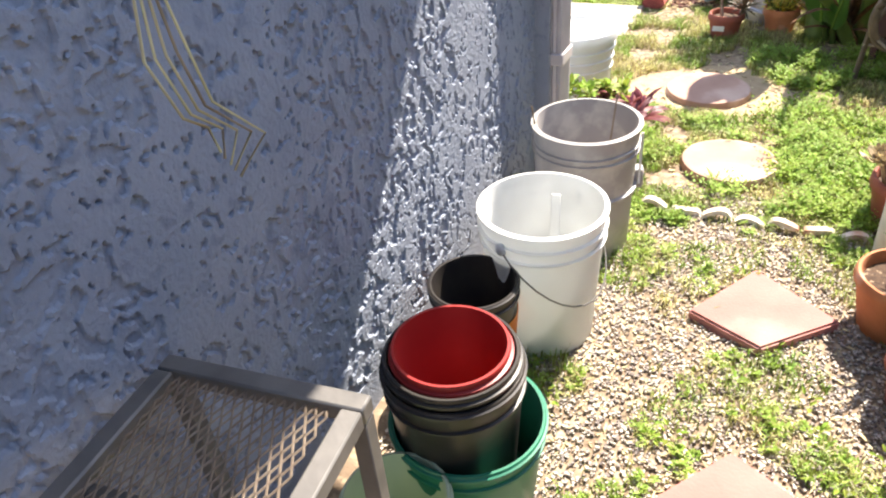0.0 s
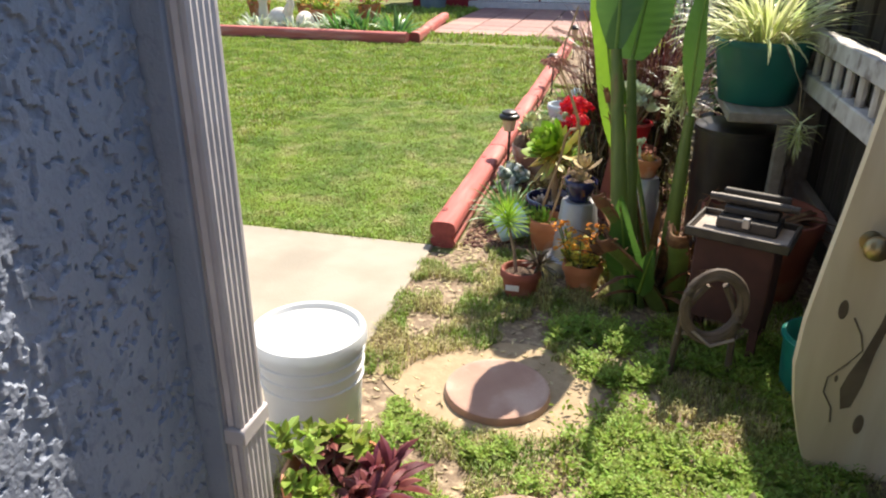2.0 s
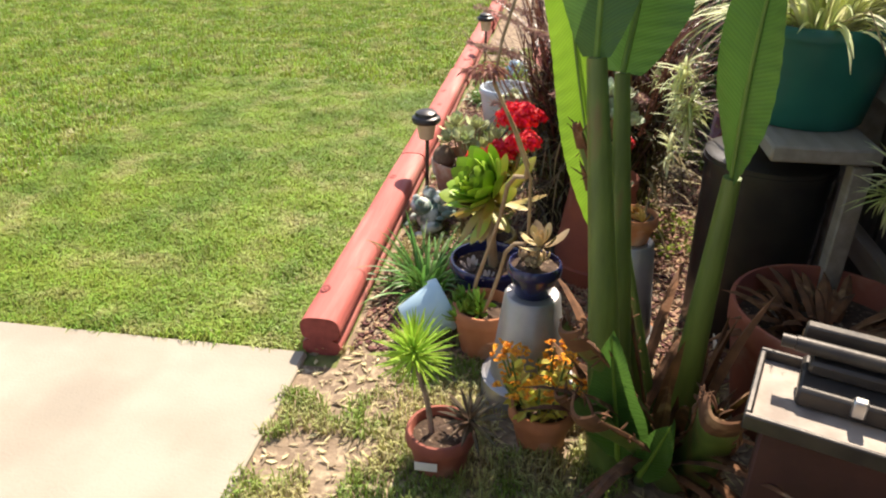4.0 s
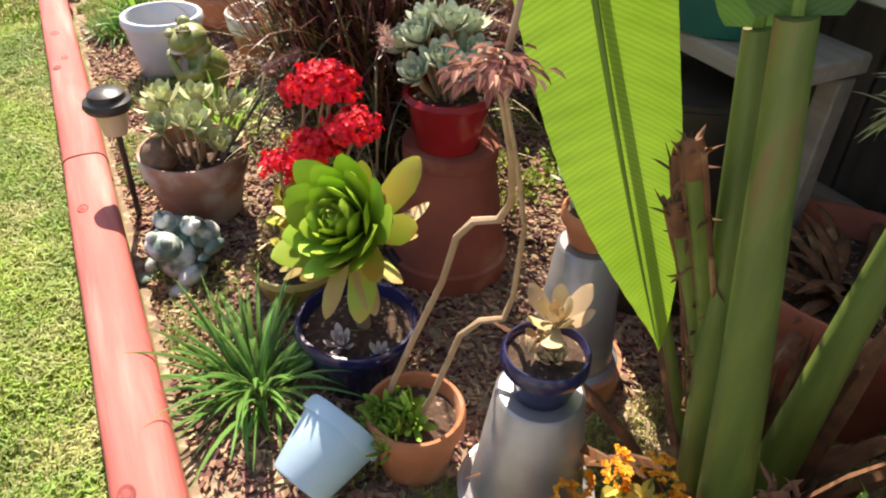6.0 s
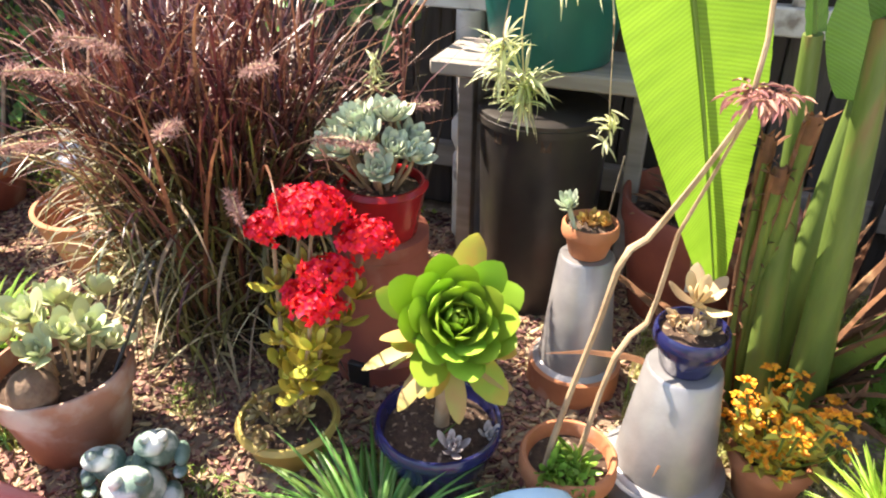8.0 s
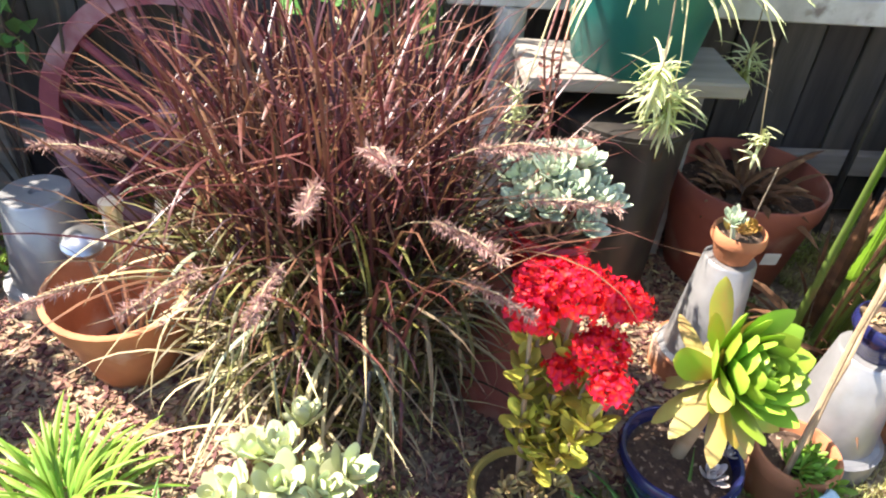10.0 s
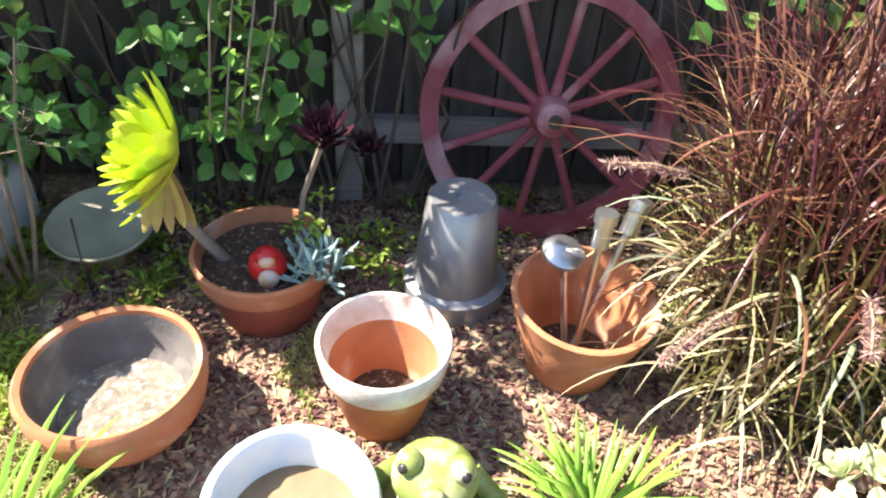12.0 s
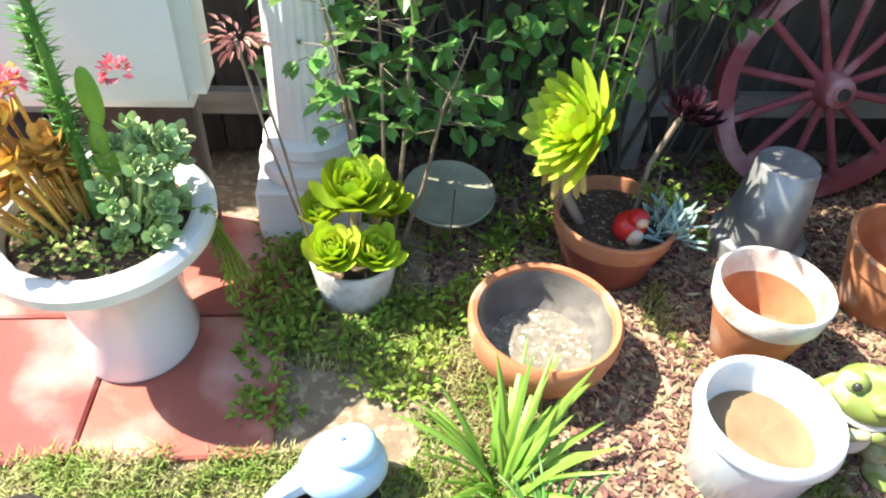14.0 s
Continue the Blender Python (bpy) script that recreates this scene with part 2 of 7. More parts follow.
FROG_M = mat("mossy_ceramic", (.25, .29, .075), (.16, .20, .045), 14, .4, .2, 60, third=(.46, .44, .27), tscale=12, tmin=.52, tmax=.64)
FROG_G = mat("verdigris_resin", (.17, .26, .21), (.09, .15, .12), 26, .6, .4, 80, third=(.60, .64, .58), tscale=14, tmin=.46, tmax=.56)
CERAMIC = mat("white_ceramic", (.76, .76, .74), (.70, .70, .68), 3, .15, .03, 30, spec=.6, third=(.68, .66, .60), tscale=5, tmin=.55, tmax=.7)
COLUMN = mat("white_column_paint", (.80, .80, .79), (.70, .70, .70), 6, .7, .3, 60)
OLDWHITE = mat("flaking_white_paint", (.60, .58, .54), (.40, .37, .33), 9, .85, .5, 60, third=(.24, .2, .17), tscale=12, tmin=.54, tmax=.66)
BIRCH = mat("whitewashed_pot", (.66, .63, .60), (.40, .37, .35), 16, .85, .5, 70)
BLUEFISH = mat("sky_blue_paint", (.32, .58, .80), (.6, .75, .85), 7, .3, .05, 30)
YELLOWP = mat("yellow_paint", (.8, .7, .05), (.7, .6, .05), 7, .4, 0)
WHEEL = mat("red_wheel_wood", (.30, .07, .08), (.22, .05, .06), 8, .75, .4, 50, third=(.45, .26, .26), tscale=5, tmin=.52, tmax=.7)
ROPE = mat("macrame_yarn", (.60, .49, .41), (.43, .34, .28), 60, .95, .5, 200, vary=.2, island=True)
HOSE = mat("old_hose", (.15, .11, .08), (.1, .075, .055), 20, .6, .2, 100)
DARKMET = mat("dark_metal", (.045, .04, .038), (.08, .07, .06), 16, .45, .2, 80, metal=.4)
TRAYM = mat("dusty_tray", (.42, .36, .30), (.26, .21, .17), 12, .7, .3, 70)
DKWOOD = mat("reddish_crate_wood", (.085, .035, .028), (.05, .022, .018), 8, .8, .3, 50)
BARK = mat("pale_bark", (.42, .38, .33), (.3, .26, .22), 8, .9, .8, 40)
LAMPC = mat("lamp_lens", (.62, .50, .36), (.55, .42, .3), 9, .3, 0)
LABELW = mat("paper_label", (.72, .72, .7), (.62, .62, .6), 12, .7, 0)
GREYCLOTH = mat("grey_tarp", (.28, .29, .31), (.2, .21, .23), 5, .8, .4, 30)
BLUEPOT = mat("blue_grey_planter", (.22, .27, .34), (.17, .21, .28), 5, .6, .1, 30)


# ---- geometry helpers ----
class Geo:
    """Collects vertices and faces of one mesh."""

    def __init__(self):
        self.v, self.f = [], []

    def lathe(self, prof, seg=32, at=(0, 0, 0), sx=1.0, sy=1.0, wob=0.0, closed=False):
        b, n = len(self.v), len(prof)
        for i, (r, z) in enumerate(prof):
            for k in range(seg):
                a = 2 * math.pi * k / seg
                w = 1 + wob * noise.noise((math.cos(a) * 1.5, math.sin(a) * 1.5, z * 9 + 3.1))
                self.v.append((at[0] + r * w * math.cos(a) * sx, at[1] + r * w * math.sin(a) * sy, at[2] + z))
        for i in range(n - 1 + (1 if closed else 0)):
            j = (i + 1) % n
            for k in range(seg):
                k2 = (k + 1) % seg
                self.f.append((b + i * seg + k, b + i * seg + k2, b + j * seg + k2, b + j * seg + k))
        return self

    def disc(self, r, z, seg=24, at=(0, 0, 0), up=0.0, rough=0.0, sx=1.0, sy=1.0):
        b = len(self.v)
        self.v.append((at[0], at[1], at[2] + z + up))
        rings = 3
        for q in range(1, rings + 1):
            for k in range(seg):
                a = 2 * math.pi * k / seg
                rr = r * q / rings
                dz = up * (1 - (q / rings) ** 2) + (rough * noise.noise((math.cos(a) * q * 2, math.sin(a) * q * 2, r * 50)) if q < rings else 0)
                self.v.append((at[0] + rr * math.cos(a) * sx, at[1] + rr * math.sin(a) * sy, at[2] + z + dz))
        for k in range(seg):
            self.f.append((b, b + 1 + k, b + 1 + (k + 1) % seg))
        for q in range(rings - 1):
            for k in range(seg):
                k2 = (k + 1) % seg
                self.f.append((b + 1 + q * seg + k, b + 1 + (q + 1) * seg + k, b + 1 + (q + 1) * seg + k2, b + 1 + q * seg + k2))
        return self

    def tube(self, pts, rad, seg=8, cap=True):
        pts = [Vector(p) for p in pts]
        rs = rad if isinstance(rad, (list, tuple)) else [rad] * len(pts)
        b, ref = len(self.v), Vector((0.31, 0.17, 0.93))
        for i, p in enumerate(pts):
            d = (pts[min(i + 1, len(pts) - 1)] - pts[max(i - 1, 0)]).normalized()
            s = d.cross(ref)
            if s.length < 0.05:
                s = d.cross(Vector((1, 0, 0)))
            s.normalize()
            t = d.cross(s)
            for k in range(seg):
                a = 2 * math.pi * k / seg
                self.v.append(tuple(p + (s * math.cos(a) + t * math.sin(a)) * rs[i]))
        for i in range(len(pts) - 1):
            for k in range(seg):
                k2 = (k + 1) % seg
                self.f.append((b + i * seg + k, b + i * seg + k2, b + (i + 1) * seg + k2, b + (i + 1) * seg + k))
        if cap:
            self.f.append(tuple(b + k for k in reversed(range(seg))))
            self.f.append(tuple(b + (len(pts) - 1) * seg + k for k in range(seg)))
        return self

    def box(self, x0, x1, y0, y1, z0, z1, c=0.004):
        bm = bmesh.new()
        bmesh.ops.create_cube(bm, size=1)
        for v in bm.verts:
            v.co = Vector(((x0, x1)[v.co.x > 0], (y0, y1)[v.co.y > 0], (z0, z1)[v.co.z > 0]))
        if c:
            bmesh.ops.bevel(bm, geom=bm.edges[:], offset=c, segments=1, affect="EDGES")
        return self.take(bm)

    def take(self, bm):
        b = len(self.v)
        bm.verts.index_update()
        self.v += [tuple(v.co) for v in bm.verts]
        self.f += [tuple(b + v.index for v in f.verts) for f in bm.faces]
        bm.free()
        return self

    def ball(self, at, r, m=None, seg=14):
        bm = bmesh.new()
        bmesh.ops.create_uvsphere(bm, u_segments=seg, v_segments=max(6, seg * 2 // 3), radius=1)
        r = r if isinstance(r, (tuple, list)) else (r, r, r)
        mm = Matrix.Translation(at) @ (m or Matrix()) @ Matrix.Diagonal((*r, 1))
        bmesh.ops.transform(bm, matrix=mm, verts=bm.verts)
        return self.take(bm)

    def blade(self, p, az, el, ln, w, droop, seg=5, fold=0.25, tip=0.0, belly=0.5, twist=0.0, late=False):
        """A bent leaf strip from p: heading az, rise el, that droops by so much in all."""
        b = len(self.v)
        p = Vector(p)
        step, e = ln / seg, el
        for i in range(seg + 1):
            u = i / seg
            h = Vector((math.cos(az), math.sin(az), 0))
            side = Vector((-math.sin(az), math.cos(az), 0))
            up = side.cross(h) * -1
            d = h * math.cos(e) + Vector((0, 0, 1)) * math.sin(e)
            nrm = d.cross(side) * -1
            s2 = side * math.cos(twist * u) + nrm * math.sin(twist * u)
            ww = w * 0.5 * max(tip if i == seg else 0.03, (0.45 + 0.55 * math.sin(math.pi * min(1, u / (2 * belly)))) if u < belly else math.cos((u - belly) / (1 - belly) * math.pi / 2) ** 0.8)
            if i == seg:
                ww = w * 0.5 * max(tip, 0.02)
            self.v += [tuple(p + s2 * ww), tuple(p - nrm * ww * fold * 2), tuple(p - s2 * ww)]
            p = p + d * step
            e -= droop / seg * (3 * u * u if late else 1)
        for i in range(seg):
            q = b + i * 3
            self.f += [(q, q + 1, q + 4, q + 3), (q + 1, q + 2, q + 5, q + 4)]
        return self

    def fleshy(self, p, d, up, ln, w, th, curl=0.3, tip=0.35, seg=5, base=0.35):
        """A thick succulent leaf from p along d."""
        b = len(self.v)
        p, d, up = Vector(p), Vector(d).normalized(), Vector(up)
        side = d.cross(up).normalized()
        up = side.cross(d).normalized()
        cuts = (0, .25, .5, .7, .86, .95, 1)
        seg = len(cuts) - 1
        for i, u in enumerate(cuts):
            ww = w * 0.5 * (base + (1 - base) * math.sin(math.pi * 0.5 * min(1, u / 0.68))) * (1 if u < 0.68 else max(tip * (1 if i < seg else (0.25 if tip < 0.5 else 0.6)), math.cos((u - 0.68) / 0.32 * math.pi / 2) ** 0.6))
            tt = th * 0.5 * (0.8 + 0.4 * math.sin(math.pi * u)) * (1 if i < seg else 0.3)
            c = p + d * ln * u + up * ln * curl * u * u
            self.v += [tuple(c + side * ww), tuple(c + up * tt * 0.5), tuple(c - side * ww), tuple(c - up * tt)]
        for i in range(seg):
            q = b + i * 4
            for k in range(4):
                k2 = (k + 1) % 4
                self.f.append((q + k, q + k2, q + 4 + k2, q + 4 + k))
        self.f.append((b + seg * 4, b + seg * 4 + 1, b + seg * 4 + 2, b + seg * 4 + 3))
        return self

    def rosette(self, c, nrm, n, rad, w, th, rng, tight=0.25, flat=1.25, curl=0.35, tip=0.35):
        """Leaves set in a spiral round an axis, upright within and flat without."""
        nrm = Vector(nrm).normalized()
        q = nrm.to_track_quat("Z", "Y")
        for i in range(n):
            u = (i + 1) / n
            a = i * 2.39996 + rng.uniform(-.1, .1)
            tilt = tight + (flat - tight) * u ** 0.8
            ln = rad * (0.3 + 0.7 * u ** 0.7) * rng.uniform(.9, 1.08)
            d = Vector((math.cos(a) * math.sin(tilt), math.sin(a) * math.sin(tilt), math.cos(tilt)))
            up = Vector((-math.cos(a) * math.cos(tilt), -math.sin(a) * math.cos(tilt), math.sin(tilt)))
            p = Vector((math.cos(a), math.sin(a), 0)) * rad * .05 - Vector((0, 0, 1)) * rad * .25 * u
            self.fleshy(Vector(c) + q @ p, q @ d, q @ up, ln, w * (0.5 + 0.5 * u), th, curl, tip)
        return self

    def leaflet(self, p, d, up, ln, w, cup=0.15):
        p, d = Vector(p), Vector(d).normalized()
        side = d.cross(Vector(up))
        side = side.normalized() if side.length > 1e-4 else d.orthogonal().normalized()
        n = side.cross(d)
        b = len(self.v)
        self.v += [tuple(p), tuple(p + d * ln * .3 + side * w * .45 + n * ln * cup), tuple(p + d * ln * .32), tuple(p + d * ln * .3 - side * w * .45 + n * ln * cup),
                   tuple(p + d * ln * .65 + side * w * .4 + n * ln * cup * .7), tuple(p + d * ln * .68 - n * ln * .02), tuple(p + d * ln * .65 - side * w * .4 + n * ln * cup * .7), tuple(p + d * ln - n * ln * cup * .5)]
        self.f += [(b, b + 2, b + 1), (b, b + 3, b + 2), (b + 1, b + 2, b + 5, b + 4), (b + 2, b + 3, b + 6, b + 5), (b + 4, b + 5, b + 7), (b + 5, b + 6, b + 7)]
        return self

    def mesh(self, name, material, smooth=True, mats=()):
        me = bpy.data.meshes.new(name)
        me.from_pydata(self.v, [], self.f)
        for m in (mats or (material,)):
            me.materials.append(m)
        if smooth:
            me.polygons.foreach_set("use_smooth", [True] * len(me.polygons))
            me.set_sharp_from_angle(angle=radians(42))
        me.update()
        return me


def thing(name, label, category, loc=(0, 0, 0), rz=0, group="", rx=0, ry=0, kind=""):
    ob = new(name)
    ob.empty_display_size = 0.05
    ob.matrix_basis = pose(loc[0], loc[1], loc[2], rx, ry, rz)
    return tagged(ob, label, category, group, kind)


def part(name, geo, material, parent=None, label="", smooth=True):
    ob = new(name, geo.mesh(name, material, smooth))
    if parent is not None:
        ob.parent = parent
    return tagged(ob, label)


def pieces(name, geo, material, parent, label="", smooth=True):
    """Each loose piece of geo as a part of its own."""
    up = list(range(len(geo.v)))

    def root(i):
        while up[i] != i:
            up[i] = up[up[i]]
            i = up[i]
        return i

    for f in geo.f:
        a = root(f[0])
        for k in f[1:]:
            up[root(k)] = a
    own = {}
    for f in geo.f:
        own.setdefault(root(f[0]), []).append(f)
    for faces in own.values():
        ids = sorted({i for f in faces for i in f})
        at = {i: k for k, i in enumerate(ids)}
        g = Geo()
        g.v = [geo.v[i] for i in ids]
        g.f = [tuple(at[i] for i in f) for f in faces]
        part(name, g, material, parent, label, smooth)


def solo(name, geo, material, label, category, kind="", loc=None, smooth=True, group="", rz=0, rx=0, ry=0):
    ob = new(name, geo.mesh(name, material, smooth))
    if loc:
        ob.matrix_basis = pose(*loc, rx, ry, rz)
    return tagged(ob, label, category, group, kind)


def rnd_dir(rng, lo=-1.0, hi=1.0):
    a, z = rng.uniform(0, 6.283), rng.uniform(lo, hi)
    s = math.sqrt(max(0, 1 - z * z))
    return Vector((s * math.cos(a), s * math.sin(a), z))


def strips(name, pts, heads, lens, wid, bend, material, label, category, lean=0.25):
    """Many thin two-piece grass blades as one mesh."""
    n = len(pts)
    d = np.stack([np.cos(heads), np.sin(heads), np.zeros(n)], 1)
    s = np.stack([-np.sin(heads), np.cos(heads), np.zeros(n)], 1) * (wid / 2)[:, None]
    up = np.array([0, 0, 1.0])
    p1 = pts + up * (lens * .6)[:, None] + d * (lens * bend * lean)[:, None]
    p2 = pts + up * (lens * (1 - .45 * bend))[:, None] + d * (lens * bend * .9)[:, None]
    V = np.concatenate([pts - s, pts + s, p1 - s * .8, p1 + s * .8, p2], 0)
    i = np.arange(n)
    F = [(a, b, c, e) for a, b, c, e in zip(i, i + n, i + 3 * n, i + 2 * n)] + [(a, b, c) for a, b, c in zip(i + 2 * n, i + 3 * n, i + 4 * n)]
    me = bpy.data.meshes.new(name)
    me.from_pydata(V.tolist(), [], F)
    me.materials.append(material)
    return tagged(new(name, me), label, category, "", "stuff")


def soft(x, y, s=1.0, o=0.0):
    return noise.noise((x * s + o, y * s - o, o * 1.7))


R = random.Random(7)
NR = np.random.default_rng(7)


# ---- the large structure ----
def ground():
    xs = [-400, -60, -20] + [i * .5 for i in range(-28, 12)] + [10, 60, 400]
    ys = [-400, -60, -12] + [i * .5 for i in range(-8, 48)] + [60, 400]
    g = Geo()
    mi = []
    for y in ys:
        for x in xs:
            g.v.append((x, y, 0.0))
    w = len(xs)
    for j in range(len(ys) - 1):
        for i in range(w - 1):
            cx, cy = (xs[i] + xs[i + 1]) / 2, (ys[j] + ys[j + 1]) / 2
            g.f.append((j * w + i, j * w + i + 1, (j + 1) * w + i + 1, (j + 1) * w + i))
            mi.append(1 if cx < 0 and cy > 4.0 else 0)
    me = g.mesh("ground", None, False, (GROUND, LAWNM))
    me.polygons.foreach_set("material_index", mi)
    tagged(new("ground", me), "garden ground of bare soil and lawn turf", "ground", "", "structure")


ground()


def stucco_h(y, z):
    """Troweled stucco: flat ragged islands over a rough lower coat."""
    wy, wz = y + .012 * noise.noise((y * 30, z * 30, 1)), z + .012 * noise.noise((y * 30, z * 30, 7))
    a = noise.noise((wy * 36, wz * 27, 3.3))
    b = noise.noise((wy * 80, wz * 62, 9.1))
    c = noise.noise((y * 5, z * 4, 5.7))
    d = noise.noise((y * 150, z * 120, 2.2))
    k = min(1, max(0, (a * .75 + b * .55 + c * .45 + d * .2 + .1) / .05))
    return .0058 * k * k * (3 - 2 * k) + (.0012 * b + .0016 * d) * (1 - .6 * k) + .0004 * c


def wall():
    g = Geo()
    y0, y1, z0, z1, ny, nz = .05, 2.0, 0.1, 1.45, 700, 470
    for j in range(nz + 1):
        z = z0 + (z1 - z0) * j / nz
        for i in range(ny + 1):
            y = y0 + (y1 - y0) * i / ny
            g.v.append((stucco_h(y, z) - .049, y, z))
    for j in range(nz):
        for i in range(ny):
            q = j * (ny + 1) + i
            g.f.append((q, q + 1, q + ny + 2, q + ny + 1))
    g.box(-6, -.052, -5, 2.0, 0, 2.6, 0)
    g.box(-.2, -.044, -5, .049, 0, 2.6, 0)
    g.box(-.2, -.044, .05, 2.0, 1.451, 2.6, 0)
    g.box(-.2, -.044, .05, 2.0, 0, .099, 0)
    solo("wall_west", g, STUCCO, "blue-grey house wall in heavy rough stucco", "wall", "structure")
    solo("corner_trim", Geo().box(-.2, .004, 2.001, 2.016, 0, 2.26, .003), STUCCO, "blue-grey corner strip of the stucco wall", "trim", "structure")


wall()
solo("roof_eave", Geo().box(-6.3, .54, -5.2, 2.33, 2.26, 2.36, .01), BARNW, "white painted roof eave over the house wall", "roof", "structure")

SPOUT = thing("downspout", "ribbed off-white metal downspout at the house corner", "downspout", (.012, -.01, 0))
g = Geo()
prof = []
for s0, s1 in (((-.072, 2.012), (.004, 2.012)), ((.004, 2.012), (.012, 2.02)), ((.012, 2.02), (.012, 2.10)), ((.012, 2.10), (.004, 2.108)), ((.004, 2.108), (-.072, 2.108))):
    n = 9 if abs(s0[1] - s1[1]) > .05 else (5 if abs(s0[0] - s1[0]) > .05 else 2)
    for k in range(n):
        u = k / n
        rib = .005 * (k % 2) if n > 2 else 0
        x, y = s0[0] + (s1[0] - s0[0]) * u, s0[1] + (s1[1] - s0[1]) * u
        prof.append((x - (rib if abs(s0[0] - s1[0]) < .01 else 0), y + (rib if s0[1] < 2.05 and n == 5 else 0)))
prof = [(-.017 + (x + .072) * .56, y + .012) for x, y in prof]
b = len(g.v)
for z in (.02, 2.3):
    g.v += [(x, y, z) for x, y in prof]
m = len(prof)
for k in range(m):
    g.f.append((k, (k + 1) % m, m + (k + 1) % m, m + k))
part("pipe", g, GUTTER, SPOUT, smooth=False)
part("joint_collar", Geo().box(-.021, .035, 2.018, 2.125, .43, .47, .004), GUTTER, SPOUT)
part("strap", Geo().box(-.06, .036, 2.016, 2.126, 1.5, 1.53, .002), GUTTER, SPOUT)

# concrete patio slab
g = Geo()
g.box(-5, -.105, 2.15, 4.05, -.08, .018, .008)
solo("concrete_slab", g, CONC, "pale sun-bleached concrete patio slab", "paving", "structure")


def fence():
    f = thing("fence", "dark weathered board fence behind the flower bed", "fence", (0, 0, 0), kind="structure")
    y, k = 2.9, 0
    rng = random.Random(3)
    shared = [Geo().box(-.011, .011, -.07, .07, 0, 1.62 + .03 * i, .003).mesh("board", FENCE, False) for i in range(3)]
    while y < 22:
        ob = new("board", shared[k % 3])
        ob.parent = f
        ob.matrix_basis = pose(1.66 + rng.uniform(-.004, .004), y, .03, 0, rng.uniform(-.6, .6), 0)
        y += .146
        k += 1
    for z, d in ((.2, .02), (1.25, .02)):
        part("rail", Geo().box(1.6, 1.647, 2.9, 22, z, z + .085, .004), RAILW, f)
    for yy in (3.2, 4.75, 6.35, 7.9, 9.6, 12, 14.5):
        part("post", Geo().box(1.55, 1.64, yy - .045, yy + .045, 0, 1.55, .006), RAILW, f)
    part("backing", Geo().box(1.70, 1.74, 2.6, 22, 0, 1.7, 0), FENCE, f)


fence()
solo("fence_east", Geo().box(1.75, 1.8, -5, 2.75, 0, 1.7, .004), FENCE, "dark board fence beside the side yard", "fence", "structure")

GATE = thing("gate", "pale plywood gate with dark knots and a brass knob", "gate", (0, -.28, 0), rx=-5.8)
g = Geo()
edge = [(1.265, .0), (1.235, .08), (1.2, .2), (1.18, .32), (1.182, .45), (1.205, .65), (1.235, .9), (1.258, 1.15), (1.264, 1.22), (2.1, 1.24), (2.1, .0)]
for y in (2.80, 2.832):
    g.v += [(x, y, z) for x, z in edge]
n = len(edge)
g.f += [tuple(range(n)), tuple(range(2 * n - 1, n - 1, -1))] + [(k, k + n, (k + 1) % n + n, (k + 1) % n) for k in range(n)]
part("panel", g, PLY, GATE, smooth=False)


def stain(pts, x, z):
    g = Geo()
    for y in (2.7975, 2.7995):
        g.v += [(x + a, y, z + c) for a, c in pts]
    n = len(pts)
    g.f += [tuple(range(n))] + [(k, k + n, (k + 1) % n + n, (k + 1) % n) for k in range(n)]
    return g


part("knot_streak", stain([(0, 0), (.012, .05), (.03, .1), (.055, .2), (.075, .33), (.1, .37), (.085, .25), (.06, .12), (.05, .02), (.035, -.05), (.012, -.06)], 1.30, .27), PLY_DARK, GATE, "dark knotty grain streak", False)
for kx, kz, kr in ((1.262, .50, .016), (1.365, .17, .018), (1.42, .33, .012), (1.44, .62, .02), (1.285, .3, .006)):
    part("knot", stain([(kr * math.cos(a) * .7, kr * 1.7 * math.sin(a)) for a in np.linspace(0, 5.9, 14)], kx, kz), PLY_DARK, GATE, smooth=False)
g = Geo()
g.tube([(1.262 + .028 * math.sin(i * 1.3) + .02 * i / 3, 2.799, .12 + i * .045) for i in range(1, 9)], .0025, 5)
part("crack", g, PLY_DARK, GATE, smooth=False)
kn = part("knob", Geo().lathe([(.0, 0), (.026, 0), (.026, .004), (.012, .008), (.011, .03), (.02, .036), (.03, .048), (.032, .06), (.026, .072), (.012, .078), (0, .079)], 24), BRASS, GATE, "worn brass knob")
kn.matrix_basis = pose(1.285, 2.8, .69, 90, 0, 0)

for q in GATE.children:
    q.matrix_basis = Matrix.Translation((0, -2.80, 0)) @ q.matrix_basis
GATE.matrix_basis = pose(.05, 2.78, .01, -2, 0, 0)

